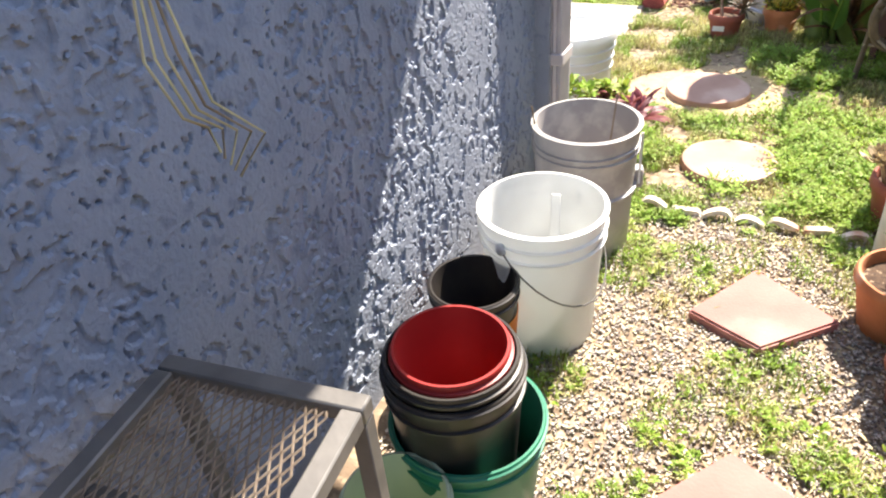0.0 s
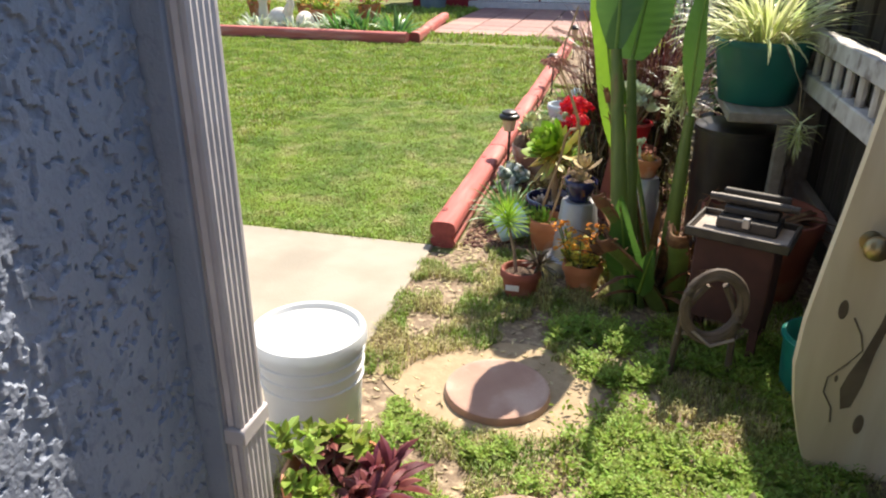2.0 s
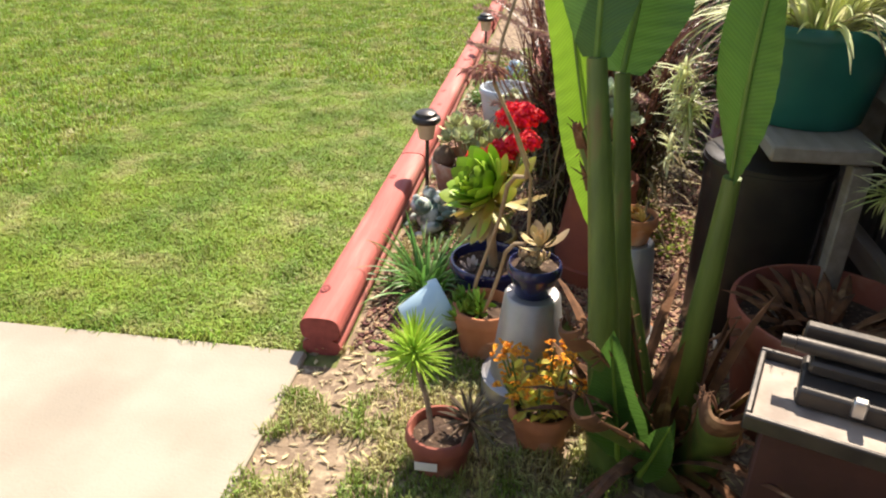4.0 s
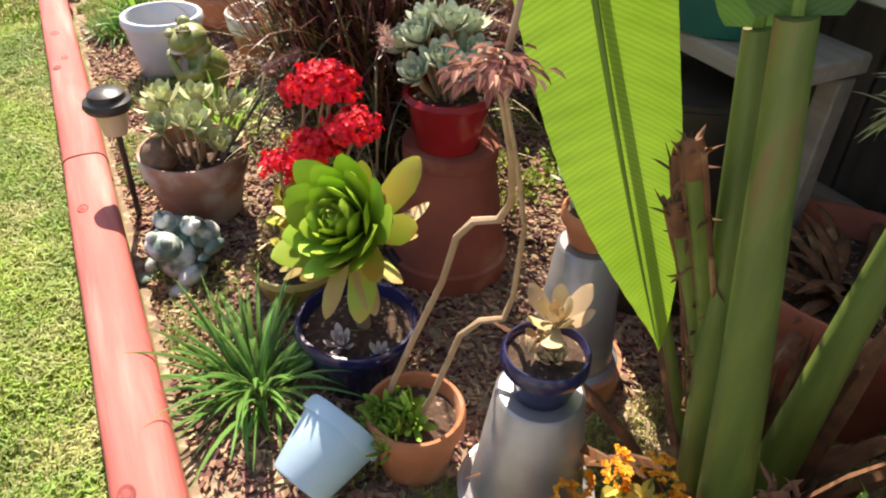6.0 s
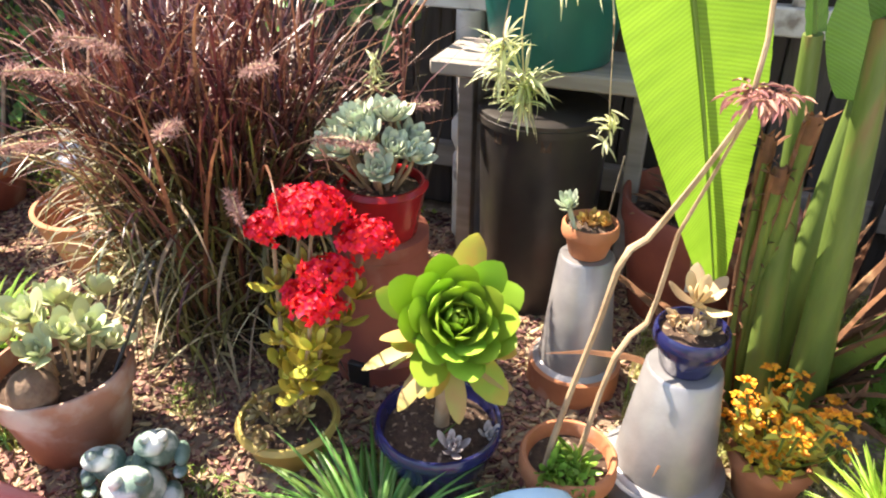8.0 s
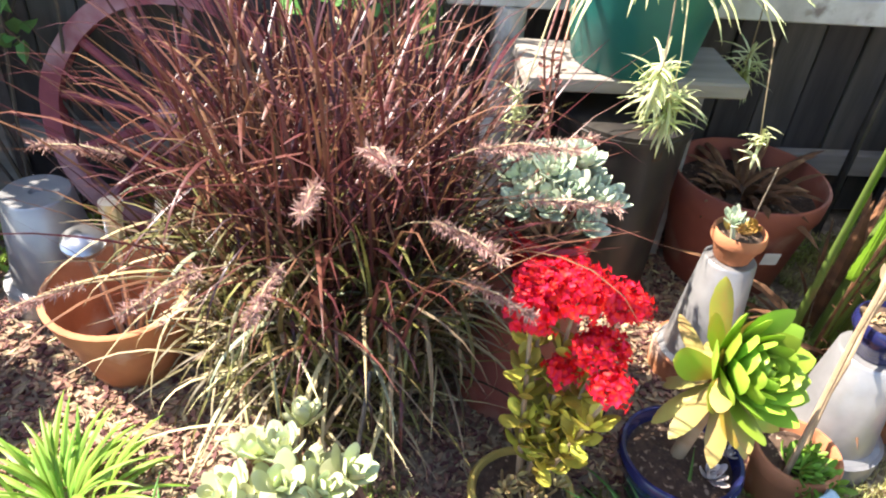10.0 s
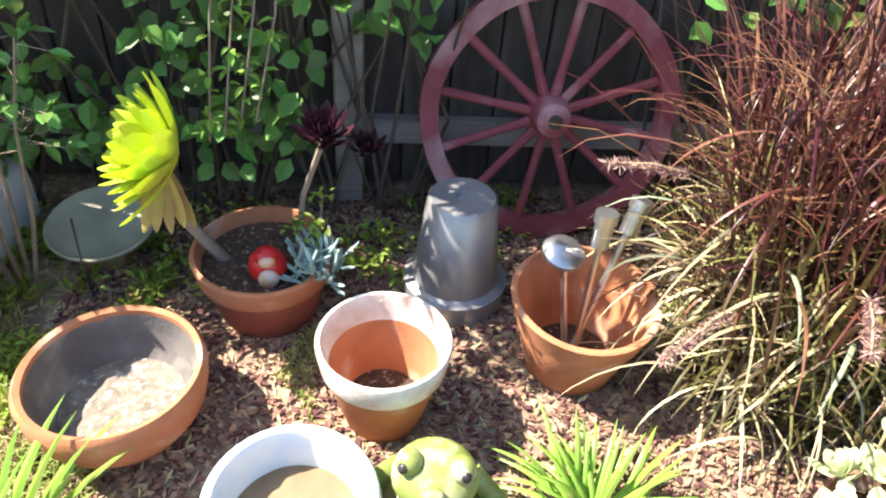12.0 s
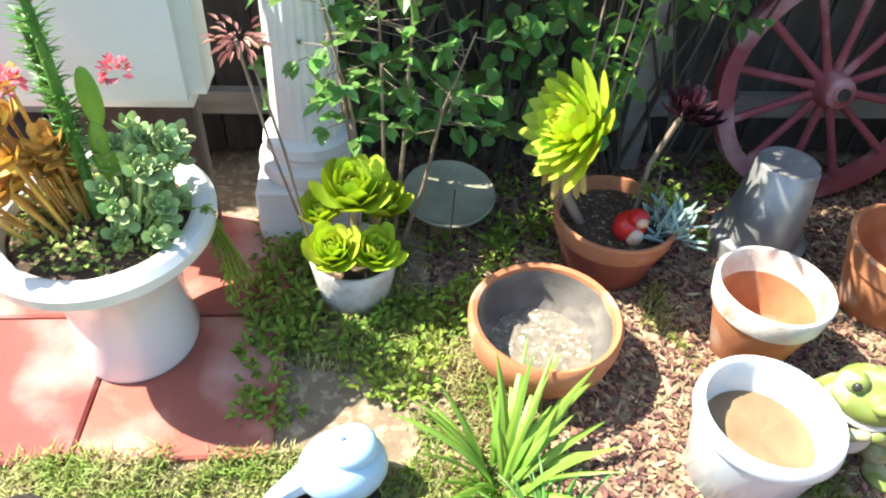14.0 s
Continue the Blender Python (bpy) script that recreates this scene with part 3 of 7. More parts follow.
# stepping stones and pavers of the side yard
for x, y, r, rz in ((.575, 2.30, .165, 0), (.41, 2.93, .175, 40)):
    solo("stepping_stone", Geo().lathe([(0, -.02), (r * .98, -.02), (r, .012), (r * .97, .028), (r * .9, .03), (r * .86, .026), (0, .027)], 40, wob=.02), STONE_T,
         "round pinkish concrete stepping stone set in grass", "stepping stone", loc=(x, y, 0), rz=rz, group="stepping stones")
for pts in ([(.773, 1.331), (.948, 1.503), (.73, 1.665), (.585, 1.42)], [(.60, .78), (.75, .985), (.93, .89), (.79, .68)]):
    cx, cy = sum(p[0] for p in pts) / 4, sum(p[1] for p in pts) / 4
    bm = bmesh.new()
    vs = [bm.verts.new((x - cx, y - cy, z)) for z in (-.02, .03) for x, y in pts]
    bm.faces.new(vs[3::-1]), bm.faces.new(vs[4:])
    for k in range(4):
        bm.faces.new((vs[k], vs[(k + 1) % 4], vs[4 + (k + 1) % 4], vs[4 + k]))
    bmesh.ops.bevel(bm, geom=bm.edges[:], offset=.006, segments=2, affect="EDGES")
    solo("paver", Geo().take(bm), TILE_T, "square pinkish concrete paver in the gravel", "paver", loc=(cx, cy, 0), group="square pavers", smooth=False)
g = Geo().disc(.36, .004, 30, rough=.004)
g.v = [(x * (1.1 + .35 * soft(x, y, 4)), y * (.75 + .3 * soft(x, y, 3, 2)), max(z, .003)) for x, y, z in g.v]
solo("sand_patch", g, SANDY, "bare sandy patch round the stepping stone", "soil", "structure", loc=(.42, 2.95, 0))

EDG = thing("garden_edging", "cream scalloped garden edging across the path", "edging", (0, 0, 0))
for i in range(7):
    g = Geo()
    x0 = .345 + i * .098
    hgt = (.034, .022, .03, .014, .03, .026, .02)[i]
    pts = [(x0 + .046 - .046 * math.cos(a), 1.935 + .012 * math.sin(a * 2 + i * 1.7), .008 + hgt * math.sin(a)) for a in np.linspace(0, math.pi, 9)]
    for x, y, z in pts:
        g.v += [(x, y - .012, z), (x, y + .012, z), (x, y + .012, max(-.01, z - .016)), (x, y - .012, max(-.01, z - .016))]
    for k in range(8):
        for q in range(4):
            g.f.append((k * 4 + q, k * 4 + (q + 1) % 4, k * 4 + 4 + (q + 1) % 4, k * 4 + 4 + q))
    part("scallop", g, LIMED, EDG)

# red log border of the bed
def log(name_pts, r, label, under=False):
    (x0, y0), (x1, y1) = name_pts
    L_ = math.hypot(x1 - x0, y1 - y0)
    t = thing("log_border", label, "log edging", (x0, y0, 0), rz=math.degrees(math.atan2(y1 - y0, x1 - x0)), group="red log borders")
    n, seg = max(4, int(L_ / .05)), 24

    def timber(rw, rh, zc, a0, a1, name):
        g = Geo()
        ring_ = [(math.copysign(abs(math.cos(a)) ** .62, math.cos(a)), math.copysign(abs(math.sin(a)) ** .62, math.sin(a))) for a in (2 * math.pi * k / seg for k in range(seg))]
        for i in range(n + 1):
            xx = a0 + (a1 - a0) * i / n
            for k, (c, s) in enumerate(ring_):
                f = 1 + .035 * noise.noise((xx * 5, c, s + x0)) + .03 * noise.noise((xx * 1.6, c * 7, s * 7 + y0))
                g.v.append((xx, rw * c * f, zc + rh * s * f))
        for i in range(n):
            for k in range(seg):
                k2 = (k + 1) % seg
                g.f.append((i * seg + k, i * seg + k2, (i + 1) * seg + k2, (i + 1) * seg + k))
        part(name, g, LOG, t)
        # End faces carry their shade in a darker red.
        for xx, s in ((a0, -1), (a1, 1)):
            c = Geo()
            c.v = [(xx + s * .002, rw * .985 * a, zc + rh * .985 * b) for a, b in ring_]
            c.f = [tuple(range(seg)) if s > 0 else tuple(reversed(range(seg)))]
            part("end_grain", c, LOG_END, t, smooth=False)

    if under:
        timber(r * .9, r * .42, r * .42, .0, L_ - .002, "lower_timber")
        timber(r * .92, r * .6, r * 1.38, 0, L_, "timber")
        rng = random.Random(int(y0 * 100))
        for k in range(max(2, int(L_ * 2))):
            xx, yy, kr = rng.uniform(.12, L_ - .1), rng.uniform(-.5, .5) * r, rng.uniform(.009, .016)
            part("knot", Geo().lathe([(0, .0015), (kr * .45, .0015), (kr * .6, .0), (kr, .0025), (kr * 1.15, 0)], 14, (xx, yy, r * 1.965), 1.5, 1), LOG_END, t)
    else:
        timber(r * .95, r * .95, r * .95, 0, L_, "timber")
    return t


for y0, y1 in ((4.06, 5.52), (5.53, 7.25), (7.26, 9.2), (9.21, 11.4)):
    log(((-.062, y0), (-.062 - .004 * (y1 - 5), y1)), .068, "red-stained flattened log edging the flower bed", True)
log(((-11, 11.35), (-6.6, 11.2)), .09, "red-stained round log at the lawn's far edge")
log(((-6.55, 11.2), (-2.35, 11.03)), .09, "red-stained round log at the lawn's far edge")
log(((-2.28, 11.15), (-2.62, 14.3)), .085, "red-stained round log beside the paver path")

# ---- far garden ----
PATHW = thing("patio_path", "pinkish paver path before the barn doors", "paving", (0, 0, 0), kind="structure")
sh = Geo().box(-.29, .29, -.29, .29, 0, .02, .006).mesh("paver", PATHT, False)
for i in range(5):
    for j in range(8):
        ob = new("paver", sh)
        ob.parent = PATHW
        ob.matrix_basis = pose(-2.15 + i * .6, 12.7 + j * .6, .004 + .001 * ((i * 3 + j) % 3), 0, 0, 0)


def barn():
    t = thing("shed", "barn-red garden shed with white-trimmed double doors", "shed", (0, 17.3, 0))
    part("wall", Geo().box(-4.1, 1.2, .05, 3, 0, 2.9, .01), BARN, t)
    part("sill", Geo().box(-2.8, .35, -.12, .05, 0, .16, .01), GUTTER, t)
    part("roof", Geo().box(-4.3, 1.4, -.15, 3.1, 2.9, 3.05, .01), BARNW, t)
    part("corner_board", Geo().box(-4.12, -3.98, .02, .05, 0, 2.9, .004), BARN, t)
    for x0, x1 in ((-2.62, -1.26), (-1.22, .14)):
        d = part("door", Geo().box(x0, x1, .0, .045, .17, 2.1, .004), BARN, t, "red door with a white cross")
        w = .12
        for a, b2, c, e in ((x0, x0 + w, .17, 2.1), (x1 - w, x1, .17, 2.1), (x0 + w, x1 - w, .17, .17 + w), (x0 + w, x1 - w, 1.95, 2.1), (x0 + w, x1 - w, 1.14, 1.26)):
            part("trim", Geo().box(a, b2, -.025, -.001, c, e, .003), BARNW, d)
        for z0, z1 in ((.29, 1.14), (1.26, 1.95)):
            for s in (0, 1):
                xa, xb = (x0 + w, x1 - w) if s else (x1 - w, x0 + w)
                v = Vector((xb - xa, 0, z1 - z0))
                n = Vector((-v.z, 0, v.x)).normalized() * .055
                q = Geo()
                for y in (-.024 + .003 * s, -.001):
                    q.v += [(xa + n.x, y, z0 + n.z), (xa - n.x, y, z0 - n.z), (xb - n.x, y, z1 - n.z), (xb + n.x, y, z1 + n.z)]
                q.f = [(0, 1, 2, 3), (7, 6, 5, 4), (0, 4, 5, 1), (1, 5, 6, 2), (2, 6, 7, 3), (3, 7, 4, 0)]
                part("brace", q, BARNW, d, smooth=False)


barn()
BF = thing("back_fence", "dark brown board fence at the garden's end", "fence", (0, 20.5, 0), kind="structure")
sh = Geo().box(-.13, .13, -.012, .012, 0, 1.9, .003).mesh("board", FENCE, False)
for i in range(70):
    ob = new("board", sh)
    ob.parent = BF
    ob.matrix_basis = pose(-18 + i * .27, R.uniform(-.01, .01), 0, 0, 0, 0)
solo("fence_west", Geo().box(-14.1, -14, 2, 20.5, 0, 1.9, 0), FENCE, "dark board fence on the lawn's far side", "fence", "structure")

g = Geo().tube([(0, 0, -.1), (.02, .0, .35), (.05, 0, .9), (.1, .05, 1.8), (.3, .1, 3.2)], [.55, .42, .36, .33, .28], 14)
TREE = thing("tree", "pale grey-barked tree beyond the lawn edge", "tree", (-9.9, 13.6, 0))
part("trunk", g, BARK, TREE)
g = Geo()
for i in range(900):
    p = Vector((.3, .1, 4.3)) + rnd_dir(R) * R.uniform(.6, 1.9)
    g.leaflet(p, rnd_dir(R, -.8, .3), (0, 0, 1), R.uniform(.12, .22), .08)
part("crown", g, IVY, TREE)


# ---- pots and planters ----
def pot(label, cat, loc, rt, rb, h, m, rim=.25, wall=.012, soil=.8, soilm=None, rimm=None, name="flower_pot", group="", rx=0, ry=0, rz=0, lip=.006, seg=40, inner=None):
    t = thing(name, label, cat, loc, rz, group, rx, ry)
    zr = h * (1 - rim)
    rm = rb + (rt - rb) * (1 - rim)
    body = [(0, 0), (rb - .004, 0), (rb, .004), (rm, zr), (rm - wall, zr), (rb - wall, wall), (0, wall)]
    if not rim:
        body = [(0, 0), (rb - .004, 0), (rb, .004), (rt - .002, h - .004), (rt - .004, h), (rt - wall + .002, h), (rt - wall, h - .004), (rb - wall, wall), (0, wall)]
    part("body", Geo().lathe(body, seg, wob=.006), m, t)
    if rim:
        part("rim", Geo().lathe([(rm - wall, zr - .002), (rm + lip, zr - .002), (rm + lip + .002, zr + .003), (rt, h - .006), (rt - .004, h), (rt - wall + .001, h), (rt - wall - .002, h - .006), (rm - wall, zr - .002)], seg, wob=.006), rimm or m, t)
    if soil:
        z = h * soil
        rs = rb + (rt - rb) * soil - wall * .75
        part("soil", Geo().disc(rs, z, 28, up=.006, rough=.01), soilm or SOIL, t)
    return t


def bucket(label, loc, rt, rb, h, m, bands, inner=None, name="bucket", handle=False, rz=0, cat="bucket"):
    t = thing(name, label, cat, loc, rz)
    prof = [(0, 0), (rb, 0), (rb + .003, .006)]
    for z, th, dr in bands:
        r = rb + (rt - rb) * z / h
        prof += [(r, z), (r + dr, z + .002), (r + dr, z + th), (r + (rt - rb) * th / h, z + th + .002)]
    prof += [(rt, h - .004), (rt - .002, h), (rt - .007, h), (rt - .008, h - .004), (rb - .006, .008), (0, .008)]
    part("shell", Geo().lathe(prof, 48), m, t)
    if handle:
        pts = [((rt + .006) * math.cos(a), (rt + .006) * math.sin(a) * .96, h - .05 - .17 * math.sin(a) ** 1.0) for a in np.linspace(0, math.pi, 17)]
        pts = [(x, -abs(y) - .004, z) for x, y, z in pts]
        part("handle", Geo().tube(pts, .0022, 6), STEEL, t, "thin wire bail handle")
        for s in (1, -1):
            part("ear", Geo().ball(((rt + .002) * s, -.003, h - .05), (.012, .016, .016), seg=10), m, t)
    return t


WB = bucket("white plastic bucket with wire handle against the wall", (.232, 1.265, 0), .155, .13, .385, WHITE_P, [(.30, .008, .008), (.335, .008, .008), (.372, .01, .006)], handle=True, rz=70)
solo("paint_stick", Geo().box(-.012, .012, -.003, .003, 0, .345, .001), WHITE_P, "white paint-covered stick standing in the bucket", "stick", loc=(.245, 1.30, .012), rx=-12, rz=10)
GB = bucket("grey plastic bucket with a brick and dry sticks", (.215, 1.70, 0), .152, .135, .405, GREY_P, [(.2, .012, .01), (.325, .006, .006), (.345, .006, .006), (.395, .008, .006)], rz=20)
part("latch", Geo().box(.14, .17, -.02, .02, .19, .25, .004), GREY_P, GB)
part("strap", Geo().tube([(.155, -.03, .21), (.158, -.01, .28), (.16, .0, .36)], .004, 6), LABELW, GB)
solo("brick", Geo().box(-.035, .035, -.02, .02, 0, .17, .006), SILT, "old mossy brick standing in the grey bucket", "brick", loc=(.25, 1.70, .012), rz=30, ry=8)
for k, (a, b2) in enumerate((((.23, 1.74, .02), (.285, 1.76, .47)), ((.12, 1.66, .02), (.075, 1.63, .46)))):
    solo("dry_twig", Geo().tube([a, ((a[0] + b2[0]) / 2 + .01, (a[1] + b2[1]) / 2, .24), b2], .0025, 5), TWIG, "thin dry twig standing in the grey bucket", "twig")
BK = bucket("black and orange plastic pail behind the nested pots", (.14, 1.045, 0), .105, .085, .285, BLACK_P, [(.25, .006, .005), (.276, .006, .004)])
part("label_band", Geo().lathe([(.0935, .09), (.1015, .205), (.1025, .205), (.0945, .09)], 40), ORANGE_P, BK, "orange printed band")
GR = bucket("green plastic bucket under the nested pots", (.262, .725, 0), .155, .13, .22, GREEN_P, [(.17, .008, .006), (.205, .008, .006)])
NP = bucket("large black nursery pot nested in the green bucket", (.245, .715, .02), .135, .105, .345, BLACK_P, [(.29, .006, .006), (.33, .008, .005)], name="nursery_pot", cat="flower pot")
NP2 = bucket("second black nursery pot nested inside", (.243, .717, .07), .128, .1, .32, BLACK_P, [(.3, .008, .006)], name="nursery_pot", cat="flower pot")
RP = bucket("dark red plastic pot nested on top", (.242, .718, .12), .112, .085, .285, RED_P, [(.26, .01, .007)], name="nursery_pot", cat="flower pot")
SG = bucket("pale green plastic pot lying beside the shelf", (.22, .5, 0), .1, .08, .22, SAGE_P, [(.2, .008, .006)], name="nursery_pot", cat="flower pot")


def grate():
    t = thing("mesh_shelf", "low steel shelf with rusty expanded-metal top", "shelf", (-.016, .352, 0), 6.7)
    w, d, z = .318, .42, .62
    for a in ((0, w, -.03, 0), (w - .03, w, -d, -.031), (0, .03, -d, -.031), (.031, w - .031, -d, -d + .03)):
        part("frame_bar", Geo().box(*a, z - .03, z, .003), STEEL, t)
    for x, y in ((.014, -.014), (w - .014, -.014), (.014, -d + .014), (w - .014, -d + .014)):
        part("leg", Geo().box(x - .013, x + .013, y - .013, y + .013, 0, z - .031, .002), STEEL, t)
    part("brace", Geo().tube([(w - .014, -.02, .3), (w - .014, -.2, z - .035)], .006, 8), STEEL, t)
    part("stay", Geo().box(.03, w - .03, -.22, -.2, z - .036, z - .024, .002), STEEL, t)
    g = Geo()
    sx, sy = .0152, .031
    for j in range(int((d - .06) / sy)):
        for i in range(int((w - .06) / sx)):
            x, y = .03 + (i + .5) * sx, -.03 - (j + .5) * sy
            for p, q in (((-1, 0), (0, 1)), ((0, 1), (1, 0)), ((1, 0), (0, -1)), ((0, -1), (-1, 0))):
                g.tube([(x + p[0] * sx * .5, y + p[1] * sy * .5, z - .011 + .002 * p[0]), (x + q[0] * sx * .5, y + q[1] * sy * .5, z - .011 + .002 * q[0])], .0017, 4, False)
    part("mesh_top", g, MESH_R, t)


grate()

# macrame tassel and raffia hanging from the eave
TAS = thing("macrame_tassel", "thick beige yarn tassel hanging from the eave", "hanging decoration", (.262, 1.105, 0))
part("cord", Geo().tube([(-.012, 0, 2.26), (0, 0, 1.8), (.004, 0, 1.35)], .006, 6), ROPE, TAS)
part("knot", Geo().ball((.0, 0, 1.3), (.032, .032, .05)), ROPE, TAS)
g, fr = Geo(), Geo()
for i in range(60):
    a, q = R.uniform(0, 6.283), math.sqrt(R.random())
    ph, e, tw = R.uniform(0, 6.28), R.uniform(-.012, .02), R.uniform(.003, .007)
    pts = []
    for k in range(9):
        u = k / 8
        rr = q * (.012 + .046 * u ** .8)
        pts.append((rr * math.cos(a) + tw * u * math.sin(u * 9 + ph), rr * math.sin(a) * .95 + tw * u * math.cos(u * 8 + ph), 1.295 - (.28 - e) * u))
    g.tube(pts, [.006, .0065, .007, .0072, .0075, .0075, .0075, .007, .005], 7)
    for k in range(16):
        p = Vector(pts[8]) + rnd_dir(R) * .005
        d = Vector((R.uniform(-.5, .5), R.uniform(-.5, .5), -1)).normalized()
        fr.tube([p + Vector((0, 0, .018)), p + d * R.uniform(.004, .018)], .0009, 3, False)
pieces("strand", g, ROPE, TAS)
tagged(part("fringe", fr, ROPE, TAS), kind="stuff")
RAF = thing("raffia_tie", "frayed raffia cord hanging beside the wall", "hanging decoration", (.10, .395, 0))
g = Geo()
for k in range(5):
    o = R.uniform(-.004, .004)
    g = Geo().tube([(-.01 + o, .0, 2.26), (.0 + o, .01, 1.2), (.004 * k, .012 * k - .02, 1.05), (.02, .012 * k - .01, .985), (.03 + .01 * k - .02, .03 + .012 * k, .955 - .006 * k), (.03 + o, .02 + .004 * k, .93 - .01 * k)], .0018, 5)
    part("cord", g, STRAW, RAF)

# white lidded bucket, planted pot beyond the corner
LB = bucket("white plastic bucket with its lid on beside the slab", (-.085, 2.60, 0), .155, .13, .345, WHITE_P, [(.21, .008, .006), (.25, .008, .006), (.29, .008, .006)], rz=10)
part("lid", Geo().lathe([(0, .349), (.05, .351), (.14, .349), (.146, .362), (.16, .362), (.164, .352), (.164, .328), (.158, .328), (.1575, .344), (0, .343)], 48), WHITE_P, LB, "flat white lid with a raised rim")
PA = pot("terracotta pot crowded with green and purple plants", "potted plant", (.14, 2.235, 0), .135, .09, .205, TERRA)


def bushy(name, label, cat, loc, spots, m, n, size, rng, stems=TWIG, spread=.07, up=.4):
    t = thing(name, label, cat, loc)
    gs, gl = Geo(), Geo()
    for x, y, z in spots:
        gs.tube([(x * .3, y * .3, 0), (x * .7, y * .7, z * .6), (x, y, z)], [.004, .003, .0015], 5)
        for i in range(n):
            d = rnd_dir(rng, -.2, 1)
            p = Vector((x, y, z)) + rnd_dir(rng) * spread * rng.random()
            gl.leaflet(p, d, (0, 0, 1), size * rng.uniform(.7, 1.2), size * rng.uniform(.5, .75))
    pieces("stem", gs, stems, t)
    pieces("leaf", gl, m, t)
    return t


def ring(rng, n, r, z0, z1):
    return [(r * math.sqrt(rng.random()) * math.cos(a), r * math.sqrt(rng.random()) * math.sin(a), rng.uniform(z0, z1)) for a in (rng.uniform(0, 6.283) for _ in range(n))]


bushy("leafy_plant", "fresh green leafy plant in the terracotta pot", "plant", (.12, 2.24, .165), ring(R, 14, .13, .02, .12), WEED, 16, .04, R, spread=.04)
PURP = mat("purple_leaf", (.16, .03, .05), (.25, .08, .07), 12, .45, 0, leafy=.25, vary=.4, island=True)
t = thing("purple_plant", "dark purple-leaved plant in the terracotta pot", "plant", (.2, 2.2, .165))
g = Geo()
for cx, cy in ((.03, -.02), (-.12, .1), (.05, .07)):
    for i in range(26):
        g.blade((cx + R.uniform(-.03, .03), cy + R.uniform(-.03, .03), R.uniform(0, .03)), R.uniform(0, 6.28), R.uniform(.3, 1.4), R.uniform(.06, .13), .026, 1.0, 4)
pieces("leaf", g, PURP, t)

# pots by the gate
P1 = pot("low terracotta bowl pot with a spiky aloe", "flower pot", (1.075, 1.56, 0), .125, .09, .165, TERRA, rim=.15)
t = thing("aloe", "spiky green aloe growing in the low terracotta bowl", "plant", (1.09, 1.55, .13))
part("stem", Geo().tube([(0, 0, -.005), (0, .0, .1), (.01, 0, .2)], .013, 8), STALK, t)
g = Geo()
for i in range(34):
    g.blade((.005, 0, .05 + .15 * i / 34), i * 2.4, R.uniform(.1, 1.0), R.uniform(.09, .13), .018, .5, 5, .35, belly=.25)
pieces("leaf", g, AGAP, t)
P2 = pot("small red clay pot with dry soil", "flower pot", (1.12, 1.28, 0), .1, .075, .14, TERRA_RED, rim=.2)
t = thing("succulent", "small brown-green succulents in the red clay pot", "plant", (1.12, 1.28, .112))
g = Geo()
for i in range(5):
    g.rosette((R.uniform(-.05, .05), R.uniform(-.05, .05), .02), (R.uniform(-.3, .3), R.uniform(-.3, .3), 1), 14, .045, .018, .006, R)
part("leaves", g, AEONR, t)
P3 = pot("white ceramic can planted with a succulent", "flower pot", (1.09, 1.86, 0), .078, .07, .20, CREAM, rim=0, soil=.75)
t = thing("succulent", "pale green rosette succulent leaning over the can", "plant", (1.13, 1.84, .15))
part("stem", Geo().tube([(-.03, 0, -.002), (0, 0, .06)], .01, 6), STALK, t)
g = Geo().rosette((.0, 0, .09), (0, -.3, 1), 26, .085, .035, .008, R).rosette((.09, -.05, .06), (.2, -.3, 1), 22, .07, .03, .008, R)
part("leaves", g, STRAPL, t)
P4 = pot("small terracotta pot with yellow-edged succulents", "flower pot", (1.13, 1.05, 0), .085, .06, .12, TERRA, rim=.25)
t = thing("succulent", "yellow-orange succulents in the small terracotta pot", "plant", (1.13, 1.05, .09))
part("leaves", Geo().rosette((0, 0, .03), (0, 0, 1), 26, .075, .035, .008, R), AEONR, t)
P5 = pot("red clay pot crowded with pale rosettes", "flower pot", (1.11, 2.08, 0), .12, .09, .16, TERRA_RED, rim=.2)
t = thing("succulent", "cluster of pale pinkish rosettes in the clay pot", "plant", (1.09, 2.08, .125))
g = Geo()
for x, y, z in ((-.05, .1, .16), (.05, .05, .1), (-.09, -.03, .07), (.02, -.09, .06), (.1, -.04, .06), (-.02, .02, .09)):
    part("stem", Geo().tube([(x * .6, y * .6, -.005), (x, y, z + .03)], .008, 6), WOODST, t)
    g.rosette((x, y, z + .03), (x * 2, y * 2 - .2, 1), 34, .065, .022, .008, R, tip=.25)
pieces("leaf", g, mat("blush_leaf", (.66, .56, .38), (.52, .42, .25), 30, .6, 0, leafy=.2, vary=.35, island=True), t)

# crate with tray, rack and coiled hose
C = thing("crate", "reddish-brown wooden crate with legs", "crate", (1.16, 3.45, 0), rz=-20)
part("box", Geo().box(-.13, .13, -.10, .10, .14, .445, .005), DKWOOD, C)
for x, y in ((-.11, -.08), (.11, -.08), (-.11, .08), (.11, .08)):
    part("leg", Geo().box(x - .014, x + .014, y - .014, y + .014, 0, .139, .002), DKWOOD, C)
T = thing("metal_tray", "dusty grey metal tray lying on the crate", "tray", (1.16, 3.44, .446), rz=-20)
part("pan", Geo().box(-.165, .165, -.115, .115, 0, .012, .003), TRAYM, T)
for a in ((-.167, .167, -.118, -.106), (-.167, .167, .106, .118), (-.167, -.155, -.105, .105), (.155, .167, -.105, .105)):
    part("rim", Geo().box(a[0], a[1], a[2], a[3], .001, .034, .003), DARKMET, T)
